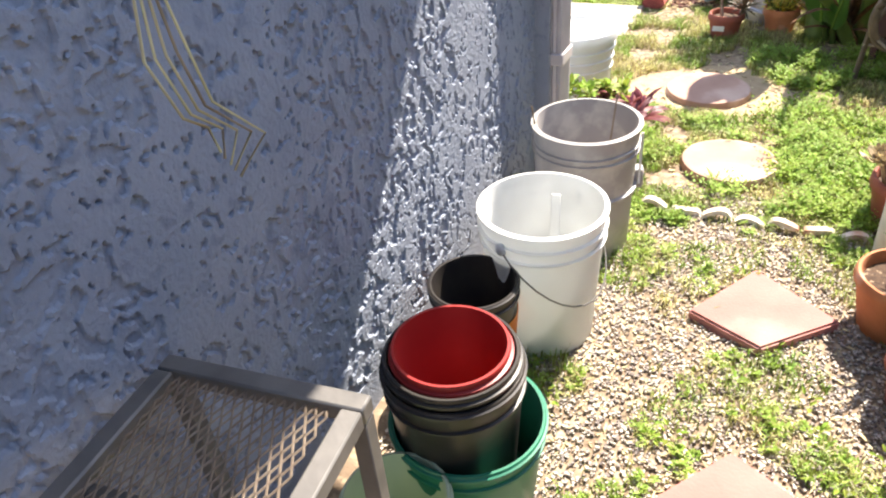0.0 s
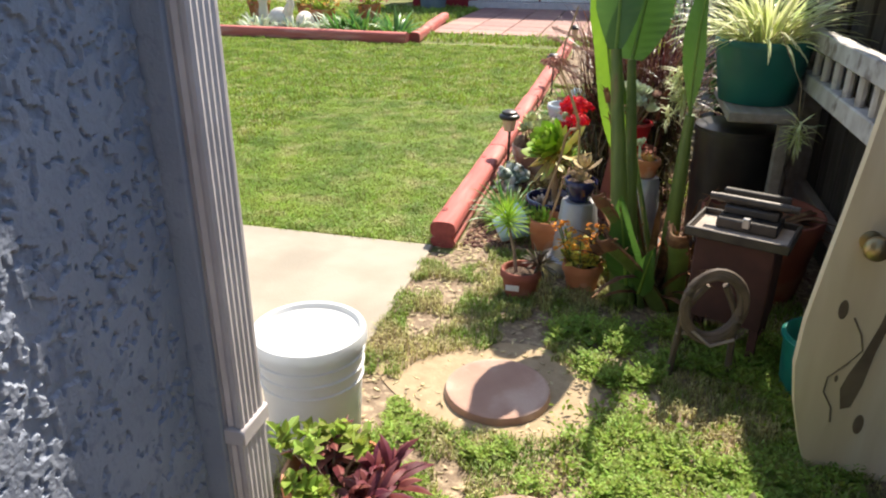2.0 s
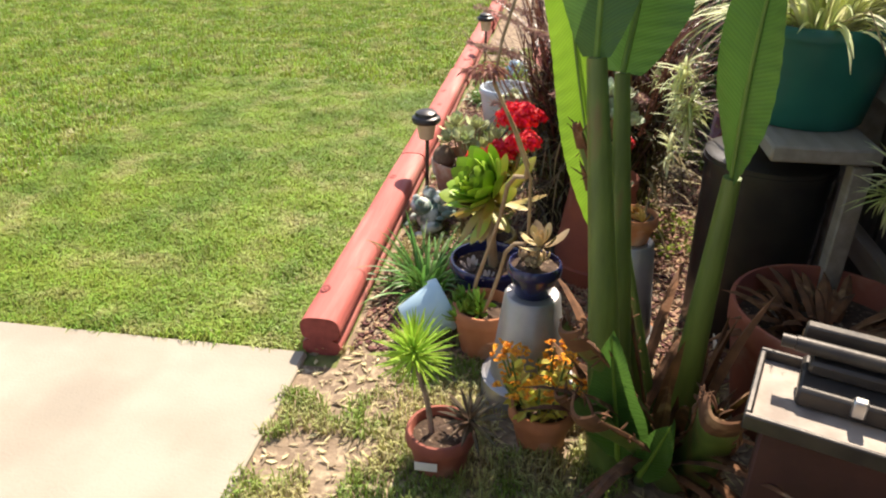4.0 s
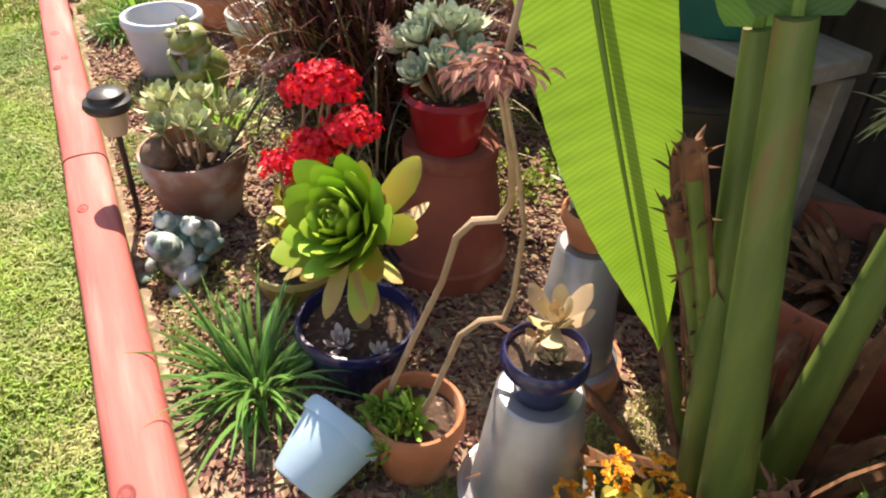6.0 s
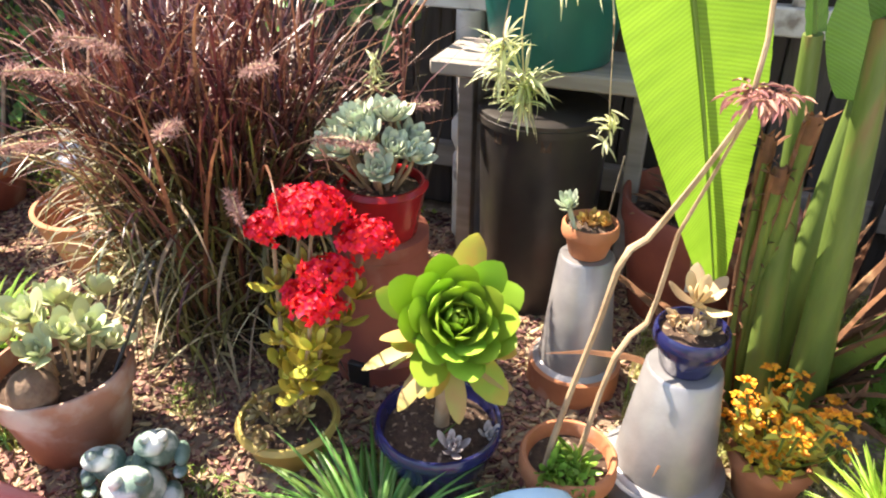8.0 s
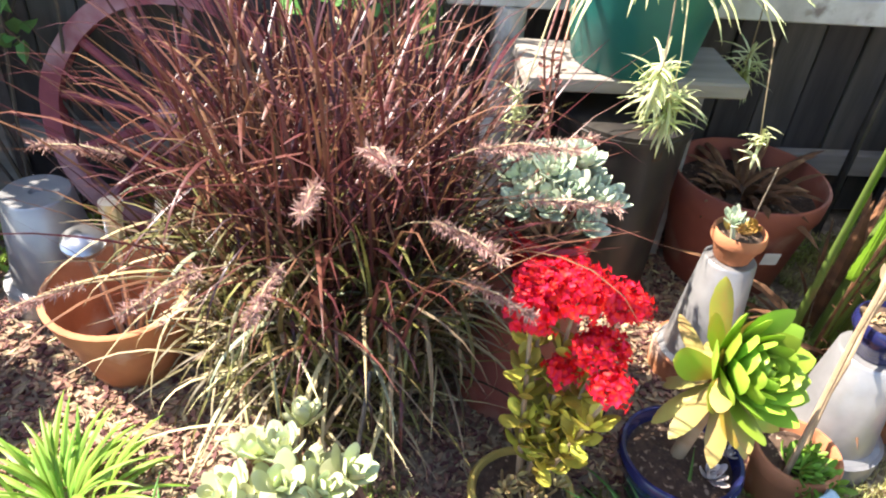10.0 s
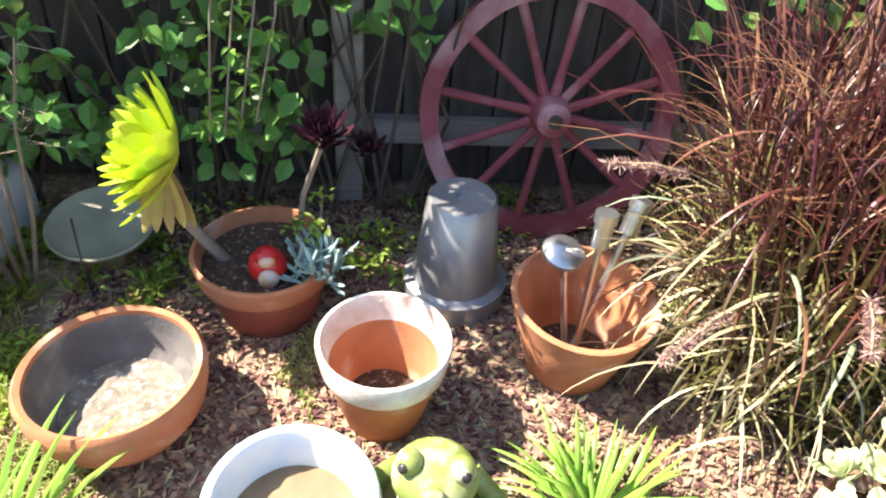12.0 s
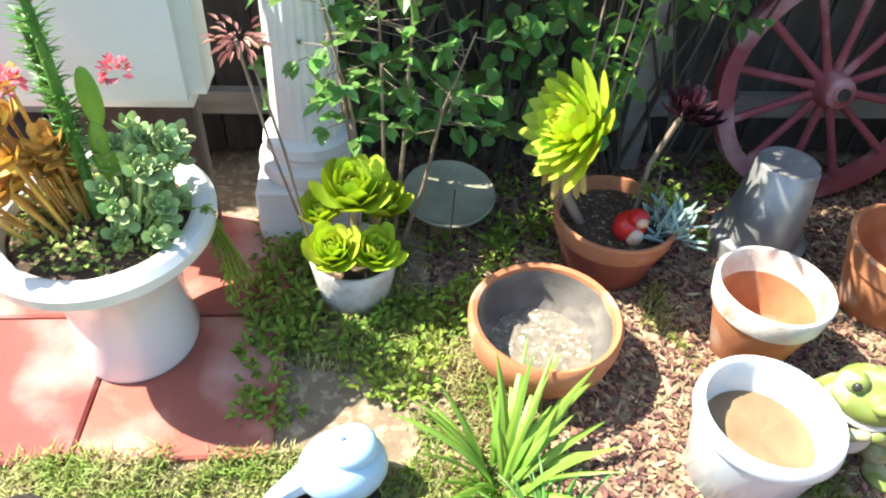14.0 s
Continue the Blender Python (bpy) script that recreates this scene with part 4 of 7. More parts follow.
TY = thing("old_typewriter", "small rusty black typewriter on the metal tray", "typewriter", (1.175, 3.455, .459), rz=-20)
part("base", Geo().box(-.1, .1, -.04, .085, 0, .04, .006), DARKMET, TY)
part("frame", Geo().box(-.09, .09, .01, .08, .041, .07, .006), DARKMET, TY)
part("carriage", Geo().tube([(-.12, .03, .09), (.12, .03, .09)], .015, 12), DARKMET, TY)
part("rear_bar", Geo().box(-.11, .11, .06, .085, .075, .115, .004), DARKMET, TY)
part("lever", Geo().box(-.012, .012, -.055, -.035, .02, .055, .003), CHROME, TY)
for s in (-1, 1):
    part("platen_knob", Geo().tube([(s * .121, .03, .09), (s * .145, .03, .09)], .013, 10), DARKMET, TY)
H = thing("coiled_hose", "weathered brown garden hose coiled on a stand", "hose", (1.065, 3.19, 0), rz=12)
for s in (-1, 1):
    part("stand_leg", Geo().tube([(s * .10, .03, 0), (s * .085, .02, .25), (s * .03, .0, .36)], .012, 7), HOSE, H)
g = Geo()
for k in range(7):
    r0 = .085 + .006 * (k % 4)
    pts = [(r0 * math.cos(a), -.012 + .012 * (k // 4) + .004 * math.sin(a * 3 + k), .285 + r0 * 1.25 * math.sin(a)) for a in np.linspace(0, 6.283, 28)]
    g.tube(pts, .0095, 7, False)
pieces("hose_loop", g, HOSE, H)
part("crossbar", Geo().tube([(-.1, .02, .17), (.11, .03, .15)], .007, 6), TRAYM, H)
part("loose_end", Geo().tube([(-.06, -.02, .2), (.0, -.03, .15), (.08, -.02, .17)], .006, 6), TRAYM, H)
bucket("teal plastic tub lying behind the gate", (1.43, 3.22, 0), .13, .11, .21, TEAL_P, [(.19, .01, .008)], name="tub")


# ---- flower bed, first part ----
# small red pot with a feathery plant and a spiky one
pot("red clay pot with a paper label", "flower pot", (.375, 3.66, 0), .085, .062, .125, TERRA_RED, rim=.22)
t = thing("feathery_plant", "lime-green feathery tuft on a bare stem", "plant", (.36, 3.66, .1))
part("stem", Geo().tube([(-.005, 0, -.003), (-.02, .01, .1), (-.05, .02, .2)], [.008, .007, .006], 7), TWIG, t)
g = Geo()
for i in range(130):
    a = i * 2.4
    e = 1.5 - 1.7 * (i / 130) ** .7
    g.blade((-.05 + R.uniform(-.006, .006), .02 + R.uniform(-.006, .006), .2 + .04 * (1 - i / 130)), a, e, R.uniform(.09, .12), .006, .25, 4, .3)
part("leaves", g, mat("lime_leaf", (.40, .58, .07), (.3, .48, .05), 8, .5, 0, leafy=.35, vary=.25, island=True), t)
t = thing("spiky_plant", "dark spiky rosette beside the feathery tuft", "plant", (.44, 3.66, .1))
g = Geo()
g.tube([(0, 0, -.003), (.01, 0, .06)], .012, 6)
for i in range(46):
    g.blade((.01, 0, .05), i * 2.4, R.uniform(-.2, 1.3), R.uniform(.07, .1), .011, .4, 4)
part("leaves", g, mat("dusky_leaf", (.10, .10, .06), (.14, .08, .05), 10, .5, 0, leafy=.2, vary=.4, island=True), t)
part("paper_label", Geo().box(-.03, .025, -.0015, .0, .055, .08, 0), LABELW, [o for o in bpy.data.objects if o.get("label") == "red clay pot with a paper label"][0]).location = (-.02, -.081, 0)

# tilted blue pot with green tuft
pot("pale blue fluted pot lying on its side", "flower pot", (.185, 4.17, .07), .085, .06, .15, BLUE_P, rim=.2, wall=.006, soil=0, rx=-22, ry=64, rz=0)


def straps(name, label, loc, n, L0, L1, w, m, rng, el=(.5, 1.4), droop=1.3, rad=.04, cat="plant"):
    t = thing(name, label, cat, loc)
    g = Geo()
    for i in range(n):
        a, q = rng.uniform(0, 6.283), rng.random()
        g.blade((rad * q * math.cos(a), rad * q * math.sin(a), -.003), a + rng.uniform(-.6, .6), rng.uniform(*el), rng.uniform(L0, L1), w * rng.uniform(.7, 1.15), droop * rng.uniform(.5, 1.25), 6, .2, belly=.35)
    pieces("leaf", g, m, t)
    return t


straps("strap_plant", "dark green strap-leaved clump beside the log", (.19, 4.50, 0), 120, .16, .30, .012, AGAP, R, rad=.08)
straps("strap_plant", "light green strap-leaved clump before the frog", (.40, 5.78, 0), 100, .13, .24, .014, STRAPL, R, rad=.1)
straps("strap_plant", "bright green tall strap-leaved clump in the grass", (.30, 6.97, 0), 44, .22, .36, .022, STRAPL, R, el=(.7, 1.45), droop=.9, rad=.07)
straps("strap_plant", "green grassy tuft at the log edge", (.20, 5.55, 0), 90, .1, .2, .01, AGAP, R, rad=.08)
straps("strap_plant", "blue-green grassy tuft near the lamp", (.16, 6.9, 0), 80, .12, .22, .01, AGAP, R, rad=.08)

# terracotta pot with woody flower stalks
pot("terracotta pot with tall woody stalks", "flower pot", (.428, 4.175, 0), .098, .07, .165, TERRA, rim=.25)
t = thing("stalked_succulent", "succulent with two long woody stalks and dried flowers", "plant", (.428, 4.175, .132))
part("stalk", Geo().tube([(-.045, .04, -.004), (-.03, .03, .09), (.0, .01, .2), (.04, -.02, .345), (.055, -.035, .44), (.075, -.05, .475), (.105, -.075, .485), (.108, -.1, .53), (.075, -.14, .63), (.02, -.185, .76), (.035, -.19, .86), (.075, -.18, 1.0)],
                         [.0075, .0065, .006, .006, .0065, .007, .0065, .006, .005, .0045, .004, .004], 7), WOODST, t)
part("stalk", Geo().tube([(-.01, -.015, -.004), (.02, -.025, .07), (.045, -.04, .17), (.06, -.055, .245), (.085, -.075, .285), (.115, -.1, .3), (.122, -.11, .35), (.118, -.125, .5), (.07, -.16, .64), (.012, -.195, .79)],
                         [.0065, .006, .0055, .006, .006, .0055, .005, .004, .003, .0025], 7), WOODST, t)
g = Geo()
for i in range(150):
    d = rnd_dir(R, -.7, .5)
    c = Vector((.0 + .03 * R.uniform(-1, 1), -.2 + .03 * R.uniform(-1, 1), .795))
    g.leaflet(c + d * R.uniform(.0, .028), d + Vector((0, 0, -.5)), (0, 0, 1), R.uniform(.018, .028), .0075)
tagged(part("dried_bloom", g, mat("dried_bloom", (.50, .26, .20), (.30, .13, .11), 40, .8, 0, leafy=.2, vary=.5, island=True), t), kind="stuff")
g = Geo()
for k in range(9):
    g.rosette((R.uniform(-.095, -.01), R.uniform(-.05, .04), R.uniform(.01, .06)), rnd_dir(R, .2, 1) + Vector((-.5, 0, 0)), 14, .052, .015, .007, R)
part("leaves", g, STRAPL, t)


# stacked inverted pots
def stack(label, loc, m, h, rb, rt, band=None):
    t = thing("inverted_pot", label, "flower pot", loc)
    part("body", Geo().lathe([(rb - .012, 0), (rb, .0), (rb + .002, h * .2), (rb - .004, h * .21), (rb - .012, h * .22), (rt + .004, h - .006), (rt - .002, h), (.018, h), (.016, h - .012), (0, h - .012)], 40), m, t)
    if band:
        part("lower_pot", Geo().lathe([(rb - .014, 0), (rb + .007, 0), (rb + .012, .002), (rb + .012, h * .19), (rb + .003, h * .198), (rb - .01, h * .198)], 40), band, t)
    return t


stack("silver-painted pot upside down as a pedestal", (.573, 3.99, 0), SILVER, .33, .118, .072, SILVER)
pot("small navy pot on the silver pedestal", "flower pot", (.573, 3.99, .331), .072, .05, .095, NAVY, rim=.3, soil=.85, wall=.007)
t = thing("succulent", "peach-coloured echeveria in the navy pot", "plant", (.573, 3.99, .411))
g = Geo()
for i in range(7):
    g.rosette((R.uniform(-.035, .035), R.uniform(-.035, .035), R.uniform(.0, .03)), rnd_dir(R, .3, 1), 10, .03, .014, .007, R)
g.rosette((.01, .0, .075), (-.2, -.1, 1), 12, .075, .034, .008, R, flat=1.45).tube([(0, 0, -.004), (.01, 0, .07)], .006, 6)
part("leaves", g, mat("peach_succulent", (.55, .40, .22), (.46, .35, .2), 20, .6, .05, 40, leafy=.15, vary=.3, island=True), t)
stack("silver and clay pot upside down as a pedestal", (.845, 4.24, 0), SILVER, .385, .105, .062, TERRA)
pot("small terracotta pot on the silver pedestal", "flower pot", (.845, 4.24, .386), .066, .045, .085, TERRA, rim=.35, soil=.85, wall=.007)
t = thing("succulent", "pale rosette and orange succulents in the small pot", "plant", (.845, 4.24, .458))
g = Geo().tube([(-.03, .03, -.002), (-.035, .05, .06)], .006, 6).rosette((-.035, .05, .065), (-.3, .2, 1), 24, .04, .016, .006, R)
pieces("pale_leaf", g, PALE_SUC, t)
g = Geo()
for i in range(5):
    g.rosette((R.uniform(-.02, .04), R.uniform(-.04, .02), R.uniform(.0, .02)), rnd_dir(R, .4, 1), 10, .032, .015, .006, R)
pieces("orange_leaf", g, AEONR, t)
part("stick", Geo().tube([(.02, -.03, -.003), (.03, -.05, .17)], .002, 5), TWIG, t)

# navy bowl with the large rosette
pot("navy glazed bowl pot with speckled soil", "flower pot", (.415, 4.45, 0), .135, .09, .175, NAVY, rim=.12, soil=.82)
t = thing("tree_aeonium", "large bright green rosette with yellow drooping leaves", "plant", (.43, 4.45, .143))
part("stem", Geo().tube([(0, 0, -.003), (-.01, -.01, .12), (-.02, -.02, .28)], [.017, .016, .018], 9), WOODST, t)
pieces("leaf", Geo().rosette((-.035, -.04, .31), (-.8, -.45, .75), 44, .15, .078, .012, R, tight=.15, flat=1.3, curl=.38, tip=.3), AEON, t)
g = Geo()
for i in range(15):
    a = i * 2.4 + .4
    g.fleshy((-.02, -.02, .25 + R.uniform(-.02, .04)), (math.cos(a), math.sin(a), R.uniform(-.9, .1)), (0, 0, 1), R.uniform(.12, .19), .042, .01, R.uniform(-.3, .2))
pieces("outer_leaf", Geo().rosette((-.03, -.035, .295), (-.8, -.45, .75), 12, .165, .07, .011, R, tight=1.25, flat=1.7, curl=.2, tip=.3), mat("flushed_leaf", (.36, .46, .05), (.55, .33, .06), 11, .45, .05, 40, leafy=.3, vary=.3, island=True), t)
pieces("old_leaf", g, mat("yellow_old_leaf", (.42, .43, .10), (.5, .32, .12), 14, .5, .05, 40, leafy=.2, vary=.3, island=True), t)
t = thing("ghost_rosette", "pale star-shaped rosettes in the navy bowl", "plant", (.36, 4.40, .143))
g = Geo().rosette((0, 0, .02), (-.2, -.2, 1), 16, .045, .018, .007, R, tip=.15).rosette((.06, -.06, .018), (-.2, -.2, 1), 12, .035, .014, .006, R, tip=.15)
part("leaves", g, mat("ghost_leaf", (.55, .48, .44), (.45, .38, .36), 20, .6, 0, leafy=.1, vary=.2, island=True), t)

# red kalanchoe in a low yellow bowl
pot("low yellow glazed bowl with dry plants", "flower pot", (.375, 4.80, 0), .115, .085, .10, mat("ochre_glaze", (.5, .38, .1), (.4, .3, .08), 8, .4, .1, 40), rim=.15, soil=.85)
t = thing("red_kalanchoe", "flowering kalanchoe with dense scarlet flower heads", "plant", (.385, 4.80, .085))
heads = [(.085, -.055, .495, .064), (.125, .0, .48, .05), (.115, -.16, .44, .05), (.035, -.11, .385, .05), (-.045, -.115, .365, .034), (.065, .03, .455, .046), (.03, -.04, .335, .03), (.005, -.125, .33, .03)]
g, gl = Geo(), Geo()
for x, y, z, r in heads:
    r *= 1.12
    g.tube([(x * .15, y * .15, -.003), (x * .5, y * .6, z * .45), (x, y, z - r * .3)], [.008, .006, .004], 6)
    for q in range(4):
        u = .3 + .14 * q
        c = Vector((x * u * 1.15, y * u * 1.2, z * u))
        gl.rosette(c, (x + R.uniform(-.3, .3), y + R.uniform(-.3, .3), .9), 8, .058, .034, .006, R, flat=1.4)
    gf = Geo()
    for i in range(int(210 * (r / .06) ** 2)):
        d = rnd_dir(R, -.35, 1)
        c = Vector((x, y, z)) + Vector((d.x * r, d.y * r, d.z * r * .62)) * (R.uniform(.6, 1.12) + .3 * noise.noise(d * 2.2 + Vector((x * 60, y * 60, z * 20))))
        ax = (d + rnd_dir(R) * .5 + Vector((-.2, -.2, .2))).normalized()
        e = ax.orthogonal().normalized()
        e2 = ax.cross(e)
        a0, fl = R.uniform(0, 1.6), R.uniform(.0085, .0125)
        for k in range(4):
            a = a0 + k * math.pi / 2
            gf.leaflet(c, e * math.cos(a) + e2 * math.sin(a) + ax * .25, ax, fl, fl * .85, .1)
        gf.tube([c, c - ax * .018], .0016, 4, False)
    part("flower_head", gf, REDF, t, "dense scarlet flower head")
pieces("stem", g, WOODST, t)
pieces("leaf", gl, GOLDLEAF, t)
t = thing("dry_succulent", "tangled dry golden succulents in the yellow bowl", "plant", (.35, 4.80, .085))
g = Geo()
for i in range(16):
    a = R.uniform(0, 6.28)
    x, y = .1 * R.random() * math.cos(a), .1 * R.random() * math.sin(a)
    g.tube([(x * .5, y * .5, -.003), (x, y, .05)], .003, 5)
    g.rosette((x, y, R.uniform(.02, .09)), rnd_dir(R, .2, 1), 9, .035, .014, .006, R)
part("leaves", g, mat("dry_leaf", (.38, .30, .14), (.28, .2, .08), 20, .7, 0, leafy=.15, vary=.4, island=True), t)

# pedestal with red bowl
t = thing("clay_pedestal", "tall red clay pot upside down as a pedestal", "pedestal", (.79, 4.75, 0))
part("body", Geo().lathe([(.15, 0), (.165, 0), (.166, .06), (.155, .065), (.115, .34), (.122, .345), (.122, .38), (.11, .385), (0, .385)], 40), TERRA_RED, t)
part("dark_notch", Geo().box(-.168, -.14, -.03, .03, .0, .07, .004), BLACK_P, t)
pot("glossy red pot on the clay pedestal", "flower pot", (.77, 4.73, .386), .105, .08, .14, mat("red_glaze", (.40, .02, .025), (.3, .015, .02), 6, .2, .05, 30), rim=.1, soil=.85)
t = thing("pale_succulent", "pale blue-green clustered succulent in the red pot", "plant", (.77, 4.73, .503))
g, gs = Geo(), Geo()
for i in range(17):
    a = i * 2.4
    q = .115 * math.sqrt((i + .5) / 17)
    x, y, z = q * math.cos(a) - .02, q * math.sin(a) + .01, .07 + .13 * (1 - (q / .12) ** 2) + R.uniform(-.02, .03)
    gs.tube([(x * .3, y * .3, -.003), (x * .8, y * .8, z * .6), (x, y, z)], .005, 6)
    g.rosette((x, y, z), (x * 5, y * 5, .7), 20, .058, .03, .009, R)
pieces("stem", gs, WOODST, t)
pieces("leaf", g, PALE_SUC, t)

# kalanchoe pot with a ball cactus, and solar path lamps
pot("weathered terracotta pot of felt-leaved succulents", "flower pot", (.23, 5.28, 0), .155, .11, .22, TERRA_OLD, rim=.28)
t = thing("felt_succulent", "grey-green felt-leaved succulent with leggy stems", "plant", (.24, 5.28, .176))
g, gs = Geo(), Geo()
for i in range(17):
    a = i * 2.4
    q = .13 * math.sqrt((i + .5) / 17)
    x, y, z = q * math.cos(a) + .01, q * math.sin(a), .05 + R.uniform(.02, .16)
    gs.tube([(x * .5, y * .5, -.003), (x, y, z)], .004, 6)
    g.rosette((x, y, z), (x * 4, y * 4, .8), 12, .062, .036, .007, R)
pieces("stem", gs, WOODST, t)
pieces("leaf", g, KALA, t)
g = Geo().ball((0, 0, .045), (.05, .05, .055), seg=22)
solo("ball_cactus", g, mat("brown_cactus", (.22, .15, .10), (.14, .09, .06), 40, .8, .7, 120), "brown round cactus at the pot's edge", "cactus", loc=(.135, 5.25, .18))

solo("plant_stake", Geo().tube([(.25, 5.17, .17), (.335, 5.15, .29), (.42, 5.13, .41)], .0045, 8), BLACK_P, "thin black stake leaning in the weathered pot", "plant stake")


def solar(loc, label, h=.42):
    t = thing("solar_lamp", label, "garden lamp", loc, group="solar path lamps")
    part("stake", Geo().tube([(0, 0, -.02), (.004, 0, h - .14)], .009, 8), BLACK_P, t)
    part("lens", Geo().lathe([(.012, h - .14), (.032, h - .135), (.045, h - .065), (.04, h - .06), (0, h - .06)], 24), LAMPC, t)
    part("cap", Geo().lathe([(.0, h - .06), (.06, h - .062), (.066, h - .05), (.062, h - .036), (.05, h - .03), (.047, h - .016), (.03, h - .008), (0, h - .006)], 32), BLACK_P, t)
    return t


for x, y in ((.045, 5.32), (.05, 7.83), (.05, 10.4)):
    solar((x, y, 0), "black solar path lamp on a stake by the log")

# little frog figures
FS = Geo()
for x, y, z, s in ((0, 0, .0, 1.0), (.045, .06, .07, .7), (-.06, .055, .06, .65)):
    FS.ball((x, y, z + .05 * s), (.055 * s, .06 * s, .055 * s)).ball((x - .01, y - .035 * s, z + .105 * s), (.05 * s, .045 * s, .035 * s)).ball((x - .025 * s, y - .05 * s, z + .137 * s), .016 * s).ball((x + .025 * s, y - .05 * s, z + .137 * s), .016 * s)
    for sx in (-1, 1):
        FS.ball((x + sx * .06 * s, y - .02 * s, z + .03 * s), (.025 * s, .05 * s, .025 * s)).ball((x + sx * .055 * s, y - .07 * s, z + .01 * s), (.022 * s, .03 * s, .01 * s))
solo("frog_figure", FS, FROG_G, "cluster of small verdigris frog figurines beside the log", "figurine", loc=(.115, 5.0, 0), rz=-55)
g = Geo()
g.ball((0, .01, .085), (.082, .088, .088), seg=20).ball((0, -.04, .2), (.084, .074, .045), pose(0, 0, 0, 14), seg=22).ball((0, -.015, .165), (.062, .06, .05), seg=16).ball((0, -.1, .222), (.026, .02, .016), seg=12)
for s in (-1, 1):
    g.ball((s * .05, -.045, .238), (.027, .027, .025), seg=14).ball((s * .085, -.02, .045), (.045, .08, .045)).ball((s * .085, -.105, .013), (.034, .05, .013))
    g.tube([(s * .07, .01, .15), (s * .125, -.01, .115), (s * .11, -.08, .105), (s * .05, -.105, .13), (s * .02, -.11, .145)], [.026, .024, .02, .017, .014], 10).ball((s * .015, -.112, .148), (.02, .016, .014))
k0 = len(g.f)
g.ball((0, -.062, .172), (.07, .052, .014), pose(0, 0, 0, 10), seg=20).ball((0, -.055, .09), (.052, .045, .06), seg=16)
k1 = len(g.f)
for s in (-1, 1):
    g.ball((s * .058, -.064, .243), .0115, seg=10)
g.v = [(x, y, z * 1.12) for x, y, z in g.v]
fr = solo("frog_statue", g, FROG_M, "green mossy ceramic frog sitting with folded arms", "garden statue", loc=(.415, 6.13, 0), rz=-100)
fr.data.materials.append(CREAM)
fr.data.materials.append(BLACK_P)
for i in range(k0, len(g.f)):
    fr.data.polygons[i].material_index = 1 if i < k1 else 2

# orange kalanchoe
pot("terracotta pot of orange flowers", "flower pot", (.62, 3.78, 0), .085, .06, .13, TERRA, rim=.25)
t = thing("orange_kalanchoe", "small kalanchoe covered in orange-yellow flowers", "plant", (.62, 3.78, .104))
g, gl, gf = Geo(), Geo(), Geo()
for i in range(24):
    a, q = R.uniform(0, 6.28), .12 * math.sqrt(R.random())
    x, y, z = q * math.cos(a), q * math.sin(a), R.uniform(.06, .21)
    g.tube([(x * .3, y * .3, -.003), (x * .8, y * .8, z * .6), (x, y, z)], .003, 5)
    for k in range(8):
        gl.leaflet((x * .7, y * .7, z * R.uniform(.2, .8)), rnd_dir(R, -.2, .8), (0, 0, 1), .035, .024)
    for k in range(9):
        c = Vector((x, y, z)) + rnd_dir(R, -.2, 1) * .025
        for q2 in range(4):
            gf.leaflet(c, rnd_dir(R, -.1, .6), (0, 0, 1), .012, .01, .2)
pieces("stem", g, STALK, t)
pieces("leaf", gl, GOLDLEAF, t)
tagged(part("blossom", gf, ORANGEF, t), kind="stuff")


# ---- bird of paradise ----
def paddle(g, base, tip, wmax, nrm, sag=.0, seg=62, cup=.12, ripple=.0008):
    base, tip, nrm = Vector(base), Vector(tip), Vector(nrm).normalized()
    d = (tip - base)
    L_ = d.length
    d.normalize()
    side = d.cross(nrm).normalized()
    nrm = side.cross(d).normalized()
    b, cols = len(g.v), 9
    for i in range(seg * 2 + 1):
        u = i / (seg * 2)
        w = wmax * .5 * max(.015, min(1, math.sqrt((u + .03) / .22)) * (1 - (max(0, u - .2) / .8) ** 1.7) ** .8)
        c = base + d * L_ * u + nrm * sag * L_ * math.sin(math.pi * u)
        for k in range(cols):
            s = (k / (cols - 1)) * 2 - 1
            g.v.append(tuple(c + side * w * s + nrm * (cup * w * abs(s) ** 1.3 + ripple * math.sin(u * 150 + 2 * math.sin(u * 11) - abs(s) * 4.5) * abs(s) ** .5 + .012 * math.sin(u * 9 + s * 2) * abs(s))))
    for i in range(seg * 2):
        for k in range(cols - 1):
            q = b + i * cols + k
            g.f.append((q, q + 1, q + cols + 1, q + cols))
    g.veins = [(L_ * (i // cols) / (seg * 2) - .38 * wmax * .5 * abs((i % cols) / (cols - 1) * 2 - 1), (i % cols) / (cols - 1), 0.0) for i in range(len(g.v) - b)]
    rib = Geo()
    rib.tube([tuple(base + d * L_ * u + nrm * (sag * L_ * math.sin(math.pi * u))) for u in np.linspace(0, .97, 12)], [.0075 * (1 - .8 * u) for u in np.linspace(0, 1, 12)], 8)
    return rib


BOP = thing("bird_of_paradise", "tall bird-of-paradise clump with broad paddle leaves", "plant", (.9, 3.80, 0))
o = Vector((.9, 3.80, 0))


def leaf(base, tip, w, nrm, m, stalk_from, sag=0.0, rad=.016):
    g = Geo()
    r = paddle(g, Vector(base) - o, Vector(tip) - o, w, nrm, sag)
    l = part("leaf", g, m, BOP)
    at = l.data.attributes.new("veins", "FLOAT_VECTOR", "POINT")
    at.data.foreach_set("vector", [c for v in g.veins for c in v])
    part("midrib", r, MIDRIB, l)
    a, b2 = Vector(stalk_from), Vector(base) - o
    mid = (a + b2) / 2 + Vector((0, 0, .02))
    part("stalk", Geo().tube([a, a * .6 + mid * .4, mid, b2], [rad * 1.7, rad * 1.4, rad * 1.1, rad * .7], 9), STALK, BOP)


